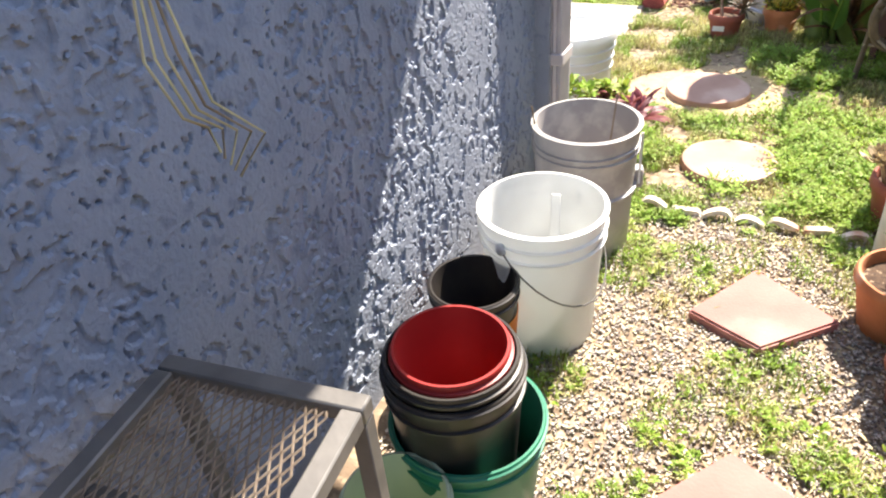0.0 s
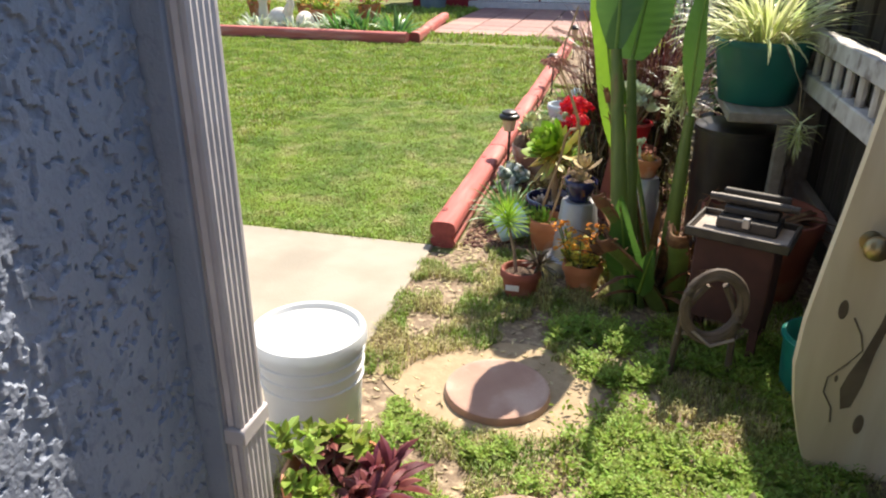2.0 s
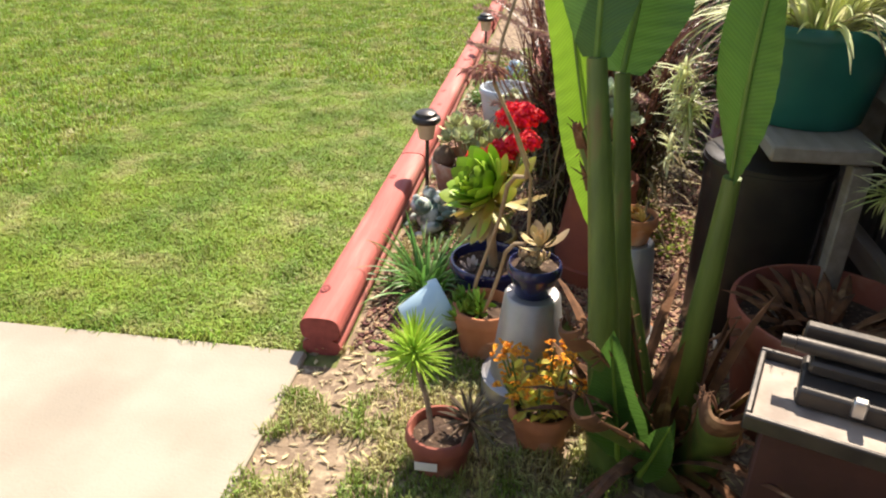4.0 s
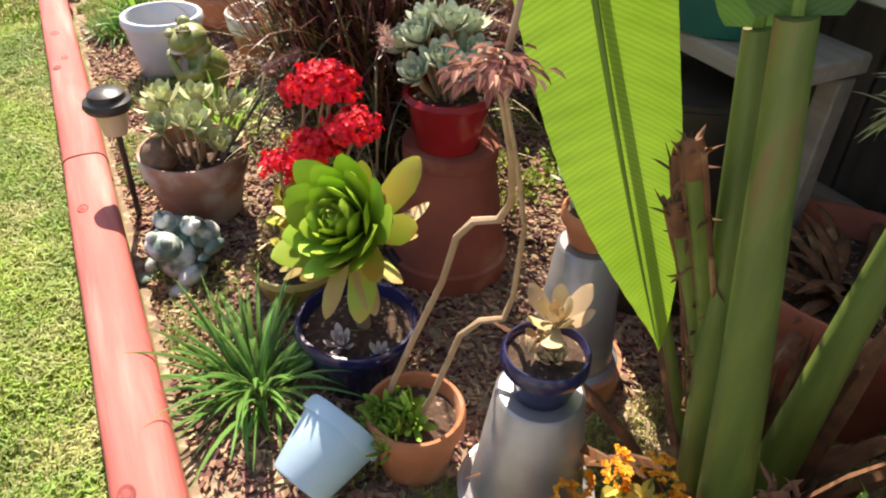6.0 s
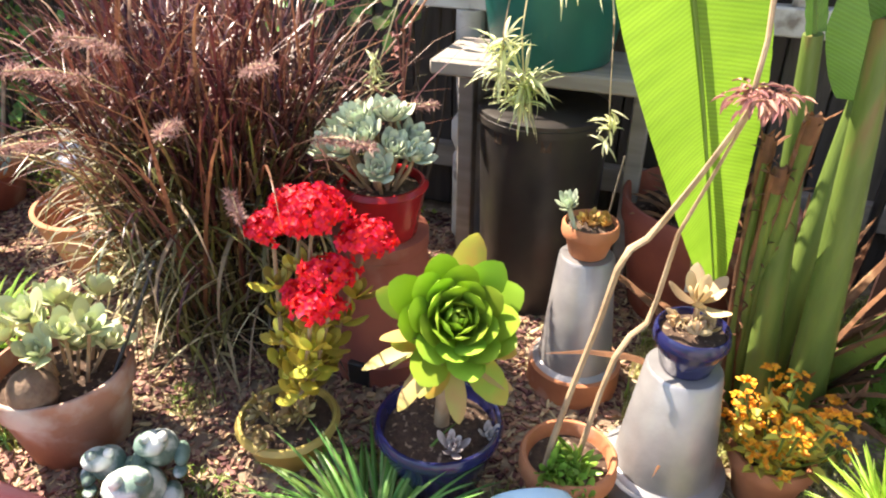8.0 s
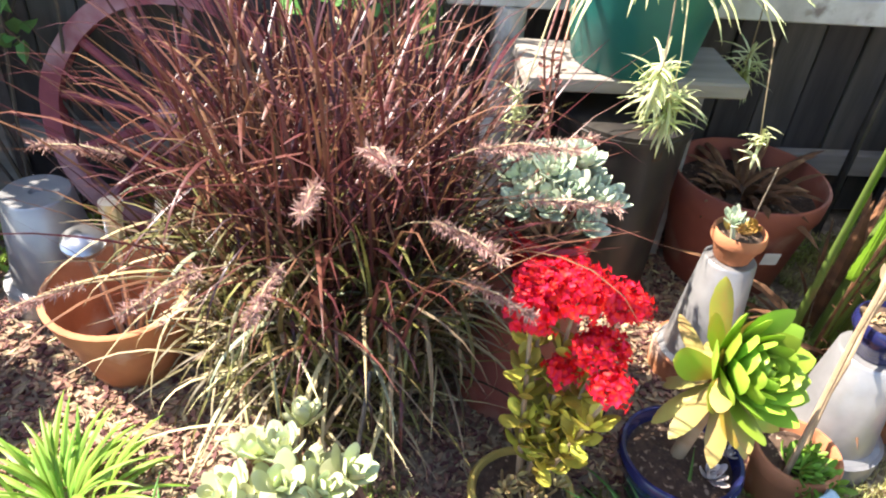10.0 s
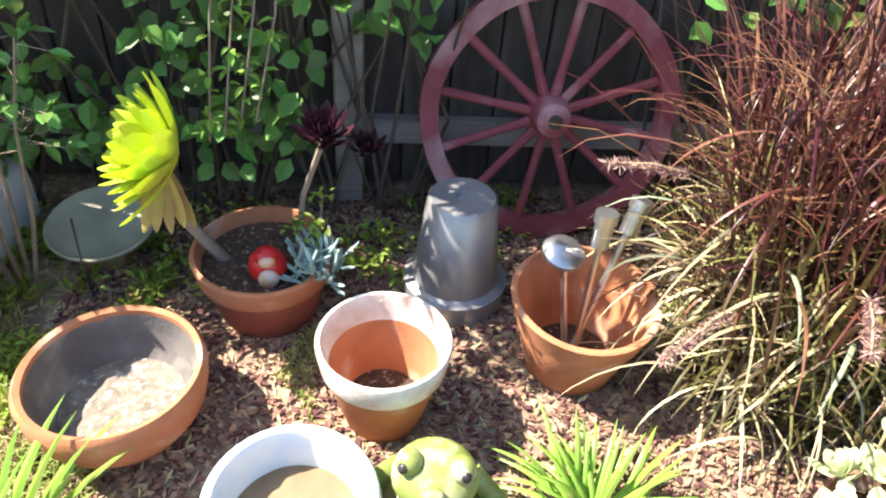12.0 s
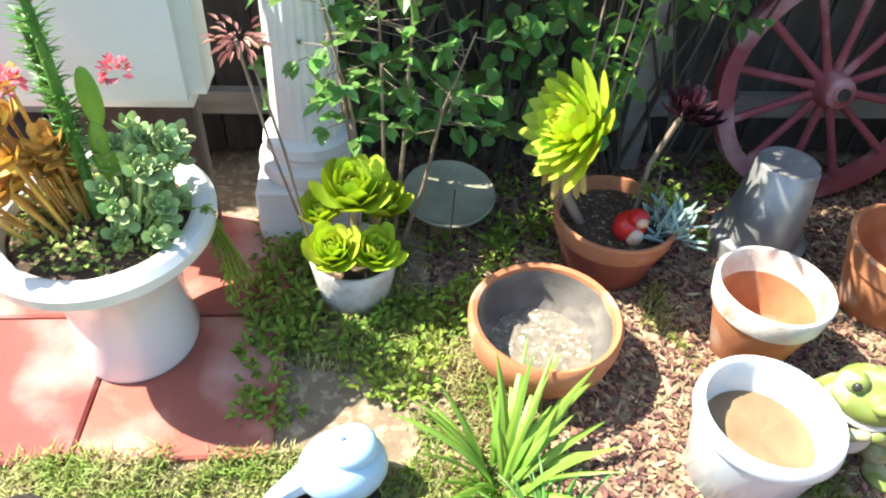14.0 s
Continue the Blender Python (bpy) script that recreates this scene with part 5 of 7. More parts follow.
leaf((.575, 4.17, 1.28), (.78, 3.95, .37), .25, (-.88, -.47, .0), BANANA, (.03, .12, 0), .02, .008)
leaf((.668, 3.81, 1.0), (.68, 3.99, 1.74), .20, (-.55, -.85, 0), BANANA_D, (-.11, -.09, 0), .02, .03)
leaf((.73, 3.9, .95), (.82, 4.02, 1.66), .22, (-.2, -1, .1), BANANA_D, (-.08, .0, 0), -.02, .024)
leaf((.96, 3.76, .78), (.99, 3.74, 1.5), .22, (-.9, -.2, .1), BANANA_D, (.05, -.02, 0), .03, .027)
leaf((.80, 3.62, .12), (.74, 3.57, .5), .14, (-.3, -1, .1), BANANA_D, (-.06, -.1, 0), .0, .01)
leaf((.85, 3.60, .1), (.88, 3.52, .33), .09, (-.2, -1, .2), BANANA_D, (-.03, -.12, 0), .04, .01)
def sheath(path, widths, depth, n):
    """A leaf stalk split open: a long shallow channel with its back to n."""
    g, m = Geo(), 9
    n = Vector(n).normalized()
    for i, p in enumerate(path):
        d = (path[min(i + 1, len(path) - 1)] - path[max(i - 1, 0)]).normalized()
        side = d.cross(n).normalized()
        nn = side.cross(d).normalized()
        for th in (0, .007):
            for k in range(m):
                s = k / (m - 1) * 2 - 1
                g.v.append(tuple(p + side * widths[i] * s * (1 - th * 4) + nn * (depth * widths[i] * (1 - s * s) - th)))
    for i in range(len(path) - 1):
        q, r2 = i * 2 * m, (i + 1) * 2 * m
        loop = list(range(m)) + list(range(2 * m - 1, m - 1, -1))
        for k in range(2 * m):
            a, b = loop[k], loop[(k + 1) % (2 * m)]
            g.f.append((q + a, q + b, r2 + b, r2 + a))
    for q in (0, (len(path) - 1) * 2 * m):
        for k in range(m - 1):
            g.f.append((q + k, q + k + 1, q + m + k + 1, q + m + k))
    edges = [[Vector(g.v[i * 2 * m + e]) for i in range(len(path))] for e in (0, m - 1)]
    return g, edges


for a, b2, r in (((-.02, .06, 0), (-.21, .13, .77), .010), ((.0, .04, 0), (-.255, .075, .83), .014), ((.0, .04, 0), (-.225, .10, .72), .013),
                 ((.04, -.06, 0), (-.24, -.22, .5), .036), ((.05, -.1, 0), (-.2, -.3, .36), .042), ((.08, -.08, 0), (.05, -.34, .42), .044), ((-.03, -.06, 0), (-.24, -.14, .26), .024)):
    a, b2 = Vector(a), Vector(b2)
    out = Vector((b2.x - a.x - .35, b2.y - a.y - .25, .1))
    bow = Vector((.018, .008, .012))
    path = [a.lerp(b2, u) + bow * math.sin(math.pi * u) for u in np.linspace(0, 1, 15)]
    gs, edges = sheath(path, [r * (1.35 - .35 * u + .08 * math.sin(u * 9 + r * 300)) for u in np.linspace(0, 1, 15)], .75, out)
    st = part("cut_stalk", gs, STALK, BOP, "green stalk cut off and dried at the top")
    dd = (b2 - a).normalized()
    for line in edges:
        g = Geo()
        g.tube(line, [R.uniform(.003, .0065) for _ in line], 6)
        for k in range(26):
            p = line[R.randrange(1, 15)]
            g.blade(p + rnd_dir(R) * .004, R.uniform(0, 6.28), R.uniform(-1, 1.3), R.uniform(.012, .035), .006, R.uniform(-.5, 1.5), 3)
        part("dry_margin", g, STUB, st)
    g, tip = sheath([b2 - dd * .045, b2 - dd * .02, b2 + dd * .002, b2 + dd * .012], [r * 1.04, r * 1.05, r * 1.02, r * .8], .8, out)
    for k in range(7):
        p = tip[k % 2][1].lerp(tip[1 - k % 2][1], R.random())
        g.blade(p, R.uniform(0, 6.28), R.uniform(.5, 1.5), R.uniform(.03, .06), .009, R.uniform(-.4, 1.2), 3)
    part("dry_tip", g, STUB, st)
g = Geo()
for i in range(26):
    a = R.uniform(0, 6.28)
    g.blade((.09 * math.cos(a), .09 * math.sin(a), 0), a + R.uniform(-1, 1), R.uniform(.8, 1.5), R.uniform(.2, .6), .03, R.uniform(.2, 1.6), 6, .2)
for i in range(20):
    a = R.uniform(-2.2, .6)
    g.blade((.10 * math.cos(a), .10 * math.sin(a), 0), a + R.uniform(-.8, .8), R.uniform(1.15, 1.58), R.uniform(.2, .55), R.uniform(.025, .045), R.uniform(-.1, .9), 7, .3)
pieces("dead_leaf", g, STUB, BOP)

# bench with green pot, black bin, big clay pot
B = thing("bench", "weathered grey plank bench by the fence", "bench", (0, 0, 0))
part("plank", Geo().box(1.15, 1.42, 4.17, 4.76, .672, .715, .006), RAILW, B)
for y in (4.2, 4.72):
    part("leg", Geo().box(1.36, 1.41, y - .02, y + .03, 0, .664, .004), RAILW, B)
bn = bucket("black plastic bin turned up under the bench", (1.235, 4.45, 0), .18, .16, .60, BLACK_P, [(.565, .02, .008)], name="plastic_bin", cat="bin")
part("lid", Geo().lathe([(0, .6), (.17, .604), (.184, .598), (.184, .585), (.178, .584)], 40), BLACK_P, bn)
for a in (150, 195):
    part("drain_hole", Geo().box(-.014, .014, -.002, .003, -.016, .016, .001), SOIL, bn).matrix_basis = pose(.176 * math.cos(radians(a)), .176 * math.sin(radians(a)), .545, 0, 0, a + 90)
pot("large dark green plastic pot on the bench", "flower pot", (1.29, 4.46, .717), .205, .16, .27, DKGREEN_P, rim=.12, wall=.007, soil=.85)


def spider(loc, n, L0, L1, rng, name="spider_plant", label="striped cream and green spider plant in the pot", down=False):
    t = thing(name, label, "plant", loc)
    g = Geo()
    for i in range(n):
        a, q = rng.uniform(0, 6.283), rng.random()
        if down:
            g.blade((0, 0, 0), a, rng.uniform(-1.2, .9), rng.uniform(L0, L1), .011, rng.uniform(.4, 1.4), 5, .25, belly=.3)
        else:
            g.blade((.1 * q * math.cos(a), .1 * q * math.sin(a), -.004), a + rng.uniform(-.5, .5), rng.uniform(.45, 1.45), rng.uniform(L0, L1), .015, rng.uniform(.6, 1.7), 7, .25, belly=.3)
    pieces("leaf", g, VARIEG, t)
    return t


SP = spider((1.29, 4.46, .95), 230, .24, .46, R)
for pts, n, s in (((( .0, .0, .0), (-.25, .0, .1), (-.33, -.0, -.1), (-.31, -.01, -.25)), 80, .10), (((0, 0, 0), (-.2, .2, .12), (-.3, .3, -.02), (-.36, .36, -.24)), 26, .05),
                  (((0, 0, 0), (-.2, -.15, .1), (-.33, -.2, -.05), (-.38, -.225, -.29)), 24, .05), (((0, 0, 0), (.0, -.3, .1), (.1, -.38, -.1), (.12, -.4, -.3)), 60, .10), (((0, 0, 0), (-.27, .03, .1), (-.34, .04, -.1), (-.33, .04, -.17)), 60, .09)):
    part("runner", Geo().tube(pts, .002, 5), STRAW, SP)
    g = Geo()
    e = Vector(pts[-1])
    for i in range(n):
        g.blade(e + Vector((0, 0, R.uniform(-.03, .06))), R.uniform(0, 6.28), R.uniform(-1.2, 1.0), s * R.uniform(.6, 1.2), .009, R.uniform(.3, 1.3), 4, .25, belly=.3)
    part("pup", g, VARIEG, SP)
g = Geo()
for k in range(3):
    pts = [(-.2 - .01 * k, .22 + .02 * k, .02), (-.33, .27 + .02 * k, -.1), (-.38 + .015 * k, .28, -.3), (-.4, .29 + .012 * k, -.42)]
    g.tube(pts, .003, 5)
    for i in range(26):
        u = R.random()
        p = Vector(pts[1]).lerp(Vector(pts[3]), u)
        g.leaflet(p + rnd_dir(R) * .008, rnd_dir(R), (0, 0, 1), .02, .012)
ob = thing("trailing_sedum", "red-brown trailing sedum hanging from the bench pot", "plant", (1.29, 4.46, .95))
pieces("sprig", g, mat("red_sedum", (.28, .10, .07), (.2, .07, .05), 20, .6, 0, vary=.4, island=True), ob)
pot("large weathered clay pot with a paper tag", "flower pot", (1.32, 3.98, 0), .24, .18, .36, TERRA_RED, rim=.2, soil=.8)
tg = [o2 for o2 in bpy.data.objects if o2.get("label") == "large weathered clay pot with a paper tag"][0]
part("paper_tag", Geo().box(-.002, .0, -.025, .025, .2, .245, 0), LABELW, tg).matrix_basis = pose(-.222, 0, 0, 0, -9, 0)
t = thing("dry_plant", "dry brown leaves in the large clay pot", "plant", (1.32, 3.98, .288))
g = Geo()
for i in range(50):
    a = R.uniform(0, 6.28)
    g.blade((.12 * R.random() * math.cos(a), .12 * R.random() * math.sin(a), -.004), a, R.uniform(.2, 1.3), R.uniform(.1, .25), .03, 1.1, 5)
part("leaves", g, STUB, t)

# white rail at the fence
RL = thing("balustrade", "old white-grey wooden balustrade by the fence", "railing", (0, 0, 0))
for z in (.78, .96):
    part("rail", Geo().box(1.47, 1.53, 3.1, 4.95, z, z + .075, .005), OLDWHITE, RL)
for k in range(11):
    part("baluster", Geo().tube([(1.5, 3.2 + k * .165, .855), (1.5, 3.2 + k * .165, .96)], [.018, .018], 8), OLDWHITE, RL)
for y in (3.3, 4.76):
    part("newel", Geo().lathe([(.0, 0), (.05, 0), (.05, .3), (.04, .32), (.055, .36), (.055, .42), (.035, .45), (.045, .6), (.045, .779), (0, .779)], 20, (1.5, y, 0)), OLDWHITE, RL)
g = Geo()
for i in range(9):
    for j in range(7):
        g.v.append((1.5 + .02 * math.sin(i * 1.3 + j), 3.6 + i * .14, 1.19 + .03 * math.sin(i * .9) + j * .1))
for i in range(8):
    for j in range(6):
        q = i * 7 + j
        g.f.append((q, q + 1, q + 8, q + 7))
g.v += [(x + .008, y, z) for x, y, z in g.v]
g.f += [tuple(63 + k for k in reversed(f)) for f in g.f]
solo("tarp", g, GREYCLOTH, "dull grey tarp draped on the fence", "tarp")
solo("tarp_line", Geo().tube([(1.51, 3.5, 1.81), (1.51, 4.8, 1.81)], .012, 8), DARKMET, "dark metal bar that holds the tarp", "bar")
for y in (3.52, 4.76):
    solo("tarp_post", Geo().tube([(1.53, y, 0), (1.52, y, 1.81)], .015, 8), DARKMET, "dark metal post beside the fence", "post")


# ---- fountain grass ----
FG = thing("fountain_grass", "large burgundy fountain grass with pale dry skirts", "ornamental grass", (.78, 5.22, 0))


def fgrass(n, m, L0, L1, el, droop, w, r0, r1, z0, z1, name, late=True, jit=1.1):
    g = Geo()
    for i in range(n):
        a, q = R.uniform(0, 6.283), r0 + (r1 - r0) * math.sqrt(R.random())
        g.blade((q * math.cos(a), q * math.sin(a), R.uniform(z0, z1)), a + R.uniform(-jit, jit), R.uniform(*el), R.uniform(L0, L1), w * R.uniform(.6, 1.3), R.uniform(*droop), 8, .15, belly=.3, late=late)
    part(name, g, m, FG)


BLUEG = mat("glaucous_blade", (.24, .26, .17), (.17, .19, .12), 8, .5, 0, leafy=.2, vary=.4, island=True)
DRYB = mat("dry_blade", (.46, .37, .21), (.28, .21, .11), 8, .7, 0, leafy=.2, vary=.6, island=True)
fgrass(330, FRED, .55, 1.05, (1.05, 1.62), (.1, 1.9), .009, 0, .2, 0, .15, "burgundy_blades")
fgrass(700, FRED, .2, .6, (.5, 1.6), (.2, 3.0), .008, 0, .27, .3, .72, "upper_blades", jit=3.0)
fgrass(420, FGREEN, .3, .65, (1.1, 1.65), (.1, 1.8), .009, 0, .23, 0, .3, "olive_blades")
fgrass(620, FGREEN, .15, .4, (-.2, 1.5), (.4, 3.2), .008, .06, .27, .1, .55, "loose_blades", False, 3.0)
fgrass(150, DRYB, .2, .5, (.0, 1.3), (.8, 3.2), .009, .14, .26, .2, .5, "dry_blades", False, 2.6)
fgrass(190, STRAW, .15, .5, (.0, 1.2), (.6, 2.8), .007, .12, .26, .02, .35, "dry_skirt", False, 2.6)
fgrass(30, BLUEG, .2, .45, (.6, 1.4), (1.2, 3.0), .010, .16, .26, .2, .45, "glaucous_blades", False, 2.0)
fgrass(520, FGREEN, .08, .3, (-.8, 1.3), (-1.0, 2.6), .007, .08, .28, .1, .6, "tangled_blades", False, 3.1)
fgrass(420, FRED, .1, .35, (-.3, 1.5), (-.8, 2.6), .007, .05, .3, .35, .85, "tangled_tips", False, 3.1)
# Near-black thin stems fill the middle of the clump.
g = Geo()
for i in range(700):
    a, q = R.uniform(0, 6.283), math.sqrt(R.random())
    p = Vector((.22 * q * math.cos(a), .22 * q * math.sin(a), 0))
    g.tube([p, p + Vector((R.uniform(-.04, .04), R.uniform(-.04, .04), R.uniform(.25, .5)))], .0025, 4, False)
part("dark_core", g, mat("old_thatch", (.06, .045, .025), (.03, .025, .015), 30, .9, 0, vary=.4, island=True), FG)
for az, el, ln in ((-2.6, 1.3, .95), (-2.2, 1.4, 1.0), (3.0, 1.25, .9), (2.6, 1.2, .85), (-1.9, 1.2, .9), (-2.9, 1.45, 1.05), (2.2, 1.0, .9), (-1.4, 1.2, .9), (3.14, 1.4, 1.0), (-2.4, 1.15, .8), (1.6, 1.2, .9)):
    pts, p, e = [], Vector((0, 0, .1)), el
    for i in range(11):
        pts.append(tuple(p))
        p = p + Vector((math.cos(az) * math.cos(e), math.sin(az) * math.cos(e), math.sin(e))) * ln / 10
        e -= .02 + .028 * i
    s = part("plume_stem", Geo().tube(pts, .0016, 4), STRAW, FG)
    g = Geo()
    for i in range(330):
        u = R.random()
        a, b2 = Vector(pts[8]), Vector(pts[10])
        c = a.lerp(b2, u)
        d = (b2 - a).normalized()
        q = (d * .7 + rnd_dir(R) * .9)
        g.leaflet(c, q, rnd_dir(R), R.uniform(.012, .026), .0028, 0)
    part("plume", g, PLUME, s, "soft pink-brown seed plume")


# ---- flower bed, second part ----
pot("orange terracotta pot tilted with lamp stakes inside", "flower pot", (.855, 5.75, 0), .178, .115, .255, TERRA, rim=.0, soil=.12, ry=-3)
for (x, y, lx, ly, h, flat) in ((.84, 5.765, .03, .055, .40, True), (.83, 5.75, .04, -.01, .44, False), (.845, 5.755, .09, -.105, .43, False)):
    t = thing("solar_stake_lamp", "brushed steel solar stake lamp stored in the pot", "garden lamp", (x, y, .03), group="stored stake lamps")
    e = Vector((lx, ly, h - .06))
    part("stake", Geo().tube([(0, 0, 0), tuple(e)], .009, 10), CHROME, t)
    d = e.normalized()
    if flat:
        part("cap", Geo().lathe([(0, -.02), (.036, -.02), (.05, -.014), (.052, .0), (.038, .014), (0, .018)], 30), CHROME, t).matrix_basis = pose(e.x, e.y, e.z, 8, -12, 0)
    else:
        part("cap", Geo().tube([tuple(e - d * .02), tuple(e + d * .045), tuple(e + d * .0455), tuple(e + d * .07)], [.022, .022, .027, .027], 18), CHROME, t)
for o2 in bpy.data.objects:
    if o2.get("label") == "orange terracotta pot tilted with lamp stakes inside":
        part("rim_band", Geo().lathe([(.1585, .185), (.166, .185), (.1665, .19), (.183, .254), (.178, .257), (.168, .257)], 40), TERRA, o2)
pot("terracotta pot with a chalky white rim, empty", "flower pot", (.695, 6.235, 0), .152, .092, .262, TERRA, rim=.27, rimm=LIMED, soil=.2)
stack("silver-painted pot upside down with a bail handle", (1.125, 6.035, 0), SILVER, .34, .135, .088, SILVER)
pot("glazed pale blue-white pot holding muddy water", "flower pot", (.325, 6.40, 0), .16, .122, .245, GLAZE, rim=.12, wall=.02, soil=.62, soilm=SILT)
bw = thing("clay_bowl", "wide round terracotta bowl with crusted soil", "planter", (.675, 6.825, 0))
part("body", Geo().lathe([(0, 0), (.11, 0), (.15, .03), (.185, .085), (.198, .135), (.2, .175), (.19, .188), (.178, .182), (.172, .13), (.16, .08), (.13, .045), (0, .04)], 48, wob=.012), TERRA, bw)
part("inner_crust", Geo().lathe([(.1765, .17), (.1705, .13), (.1585, .08), (.128, .047)], 48), DIRTY, bw)
part("soil", Geo().disc(.138, .06, 28, up=-.004, rough=.008), CRUST, bw, "dry crumbly soil in the bottom")
pot("terracotta pot with aeonium and a ladybird figure", "flower pot", (1.06, 6.55, 0), .185, .13, .21, TERRA_RED, rim=.3, rimm=TERRA)
g = Geo().ball((0, 0, .045), (.05, .045, .05)).ball((0, -.03, .1), (.03, .03, .026))
solo("ladybird_figure", g, mat("red_enamel", (.6, .03, .02), (.5, .02, .02), 6, .25, 0), "small glossy red ladybird figurine in the pot", "figurine", loc=(.99, 6.53, .165), rz=-80)
solo("ladybird_belly", Geo().ball((0, -.043, .035), (.026, .012, .03)).ball((0, -.055, .1), (.02, .012, .016)), mat("orange_enamel", (.55, .5, .45), (.6, .25, .03), 30, .3, 0), "pale belly plate of the figurine", "figurine", loc=(.99, 6.53, .165), rz=-80)
AE = thing("leaning_aeonium", "yellow-green aeonium rosette leaning on a bare stem", "plant", (1.06, 6.55, .165))
part("stem", Geo().tube([(-.0, .1, -.004), (-.01, .17, .12), (-.03, .21, .24), (-.05, .2, .36)], [.016, .015, .014, .018], 9), TWIG, AE)
pieces("leaf", Geo().rosette((-.07, .19, .38), (-.22, .86, .42), 74, .18, .06, .01, R, tight=.1, flat=1.4, curl=.3, tip=.35), AEONY, AE)
g = Geo()
for i in range(12):
    a = i * .6
    g.fleshy((-.05, .2, .35), (math.cos(a) * .35 - .1, math.sin(a) * .35, -1), (-1, 0, .2), R.uniform(.14, .21), .03, .008, .1)
pieces("hanging_leaf", g, mat("golden_old_leaf", (.55, .46, .1), (.48, .3, .1), 14, .5, 0, leafy=.3, vary=.3, island=True), AE)
t = thing("blue_senecio", "blue-green chalk-stick succulent at the pot's edge", "plant", (1.0, 6.42, .165))
g = Geo()
for i in range(80):
    g.fleshy((R.uniform(-.06, .04), R.uniform(-.06, .04), -.003 + R.uniform(0, .07)), rnd_dir(R, .25, 1), (0, .3, 1), R.uniform(.05, .1), .012, .011, .1, tip=.2)
part("leaves", g, mat("chalk_leaf", (.36, .47, .42), (.28, .4, .36), 20, .6, 0, leafy=.1, vary=.2, island=True), t)
t = thing("dark_aeonium", "near-black aeonium rosette on a grey stem", "plant", (1.13, 6.45, .165))
part("stem", Geo().tube([(-.02, .02, -.004), (.02, .0, .15), (.03, -.06, .32)], .008, 7), TWIG, t)
pieces("leaf", Geo().rosette((.03, -.06, .33), (-.4, 0, 1), 40, .095, .024, .006, R, tip=.2).rosette((.08, -.16, .26), (-.2, 0, 1), 30, .07, .02, .006, R, tip=.2), DARKAEO, t)
bushy("dry_weed", "small leafy weed at the pot's rim", "plant", (1.10, 6.42, .165), ring(R, 6, .07, .04, .14), WEED, 14, .022, R, spread=.04)

# wagon wheel against the fence
WH = thing("wagon_wheel", "faded red wooden wagon wheel leaning on the fence", "wheel", (1.40, 5.75, .0), ry=14)
n, RW = 48, .39
g = Geo()
for k in range(n):
    a = 2 * math.pi * k / n
    for r, x in ((RW, -.028), (RW, .028), (RW - .055, .028), (RW - .055, -.028)):
        rr = r + .002 * math.sin(a * 7)
        g.v.append((x, rr * math.cos(a), RW + .004 + rr * math.sin(a)))
for k in range(n):
    for q in range(4):
        g.f.append((k * 4 + q, k * 4 + (q + 1) % 4, ((k + 1) % n) * 4 + (q + 1) % 4, ((k + 1) % n) * 4 + q))
part("rim", g, WHEEL, WH, smooth=False)
hb = part("hub", Geo().lathe([(.0, -.09), (.03, -.09), (.032, -.08), (.05, -.075), (.058, -.03), (.066, 0), (.058, .05), (.045, .06), (0, .06)], 24), WHEEL, WH)
hb.matrix_basis = pose(0, 0, RW + .004, 0, 90, 0)
bo = part("axle_bore", Geo().lathe([(.0, 0), (.022, 0), (.022, .004), (0, .004)], 20), DARKMET, hb)
bo.matrix_basis = pose(0, 0, -.094)
for k in range(12):
    a = 2 * math.pi * (k + .35) / 12
    c, s = math.cos(a), math.sin(a)
    part("spoke", Geo().tube([(0, .05 * c, RW + .004 + .05 * s), (0, .15 * c, RW + .004 + .15 * s), (0, (RW - .05) * c, RW + .004 + (RW - .05) * s)], [.017, .013, .015], 8), WHEEL, WH)

# column, disc, rose, whitewashed pot
COL = thing("column", "white fluted garden column with a round base", "column", (1.32, 7.46, 0))
part("plinth", Geo().box(-.155, .155, -.155, .155, 0, .20, .01), COLUMN, COL)
part("base", Geo().lathe([(.0, .201), (.148, .201), (.156, .222), (.15, .25), (.126, .262), (.122, .28), (.137, .297), (.132, .325), (.11, .336), (0, .336)], 40), COLUMN, COL)
g = Geo()
for i in range(2):
    for k in range(96):
        a = 2 * math.pi * k / 96
        r = .103 - .004 * (k % 4 in (1, 2)) - .012 * i
        g.v.append((r * math.cos(a), r * math.sin(a), (.336, 1.45)[i]))
for k in range(96):
    g.f.append((k, (k + 1) % 96, 96 + (k + 1) % 96, 96 + k))
part("shaft", g, COLUMN, COL, smooth=False)
part("capital", Geo().box(-.13, .13, -.13, .13, 1.45, 1.53, .01), COLUMN, COL)
ds = solo("dish", Geo().lathe([(0, 0), (.12, 0), (.14, .012), (.15, .03), (.145, .034), (.13, .018), (.1, .012), (0, .01)], 44), mat("grey_green_stone", (.34, .33, .24), (.25, .25, .18), 9, .95, .3, 70), "grey-green stone birdbath dish propped upright", "birdbath", loc=(1.255, 7.03, .105), rx=0, ry=-8)
solo("dish_prop", Geo().box(1.19, 1.31, 6.97, 7.09, 0, .094, .01), SILT, "old brick behind the propped dish", "brick")
solo("wire_hook", Geo().tube([(1.085, 7.03, 0), (1.09, 7.035, .12), (1.1, 7.03, .26)], .003, 6), DARKMET, "thin dark metal plant stake before the dish", "stake")

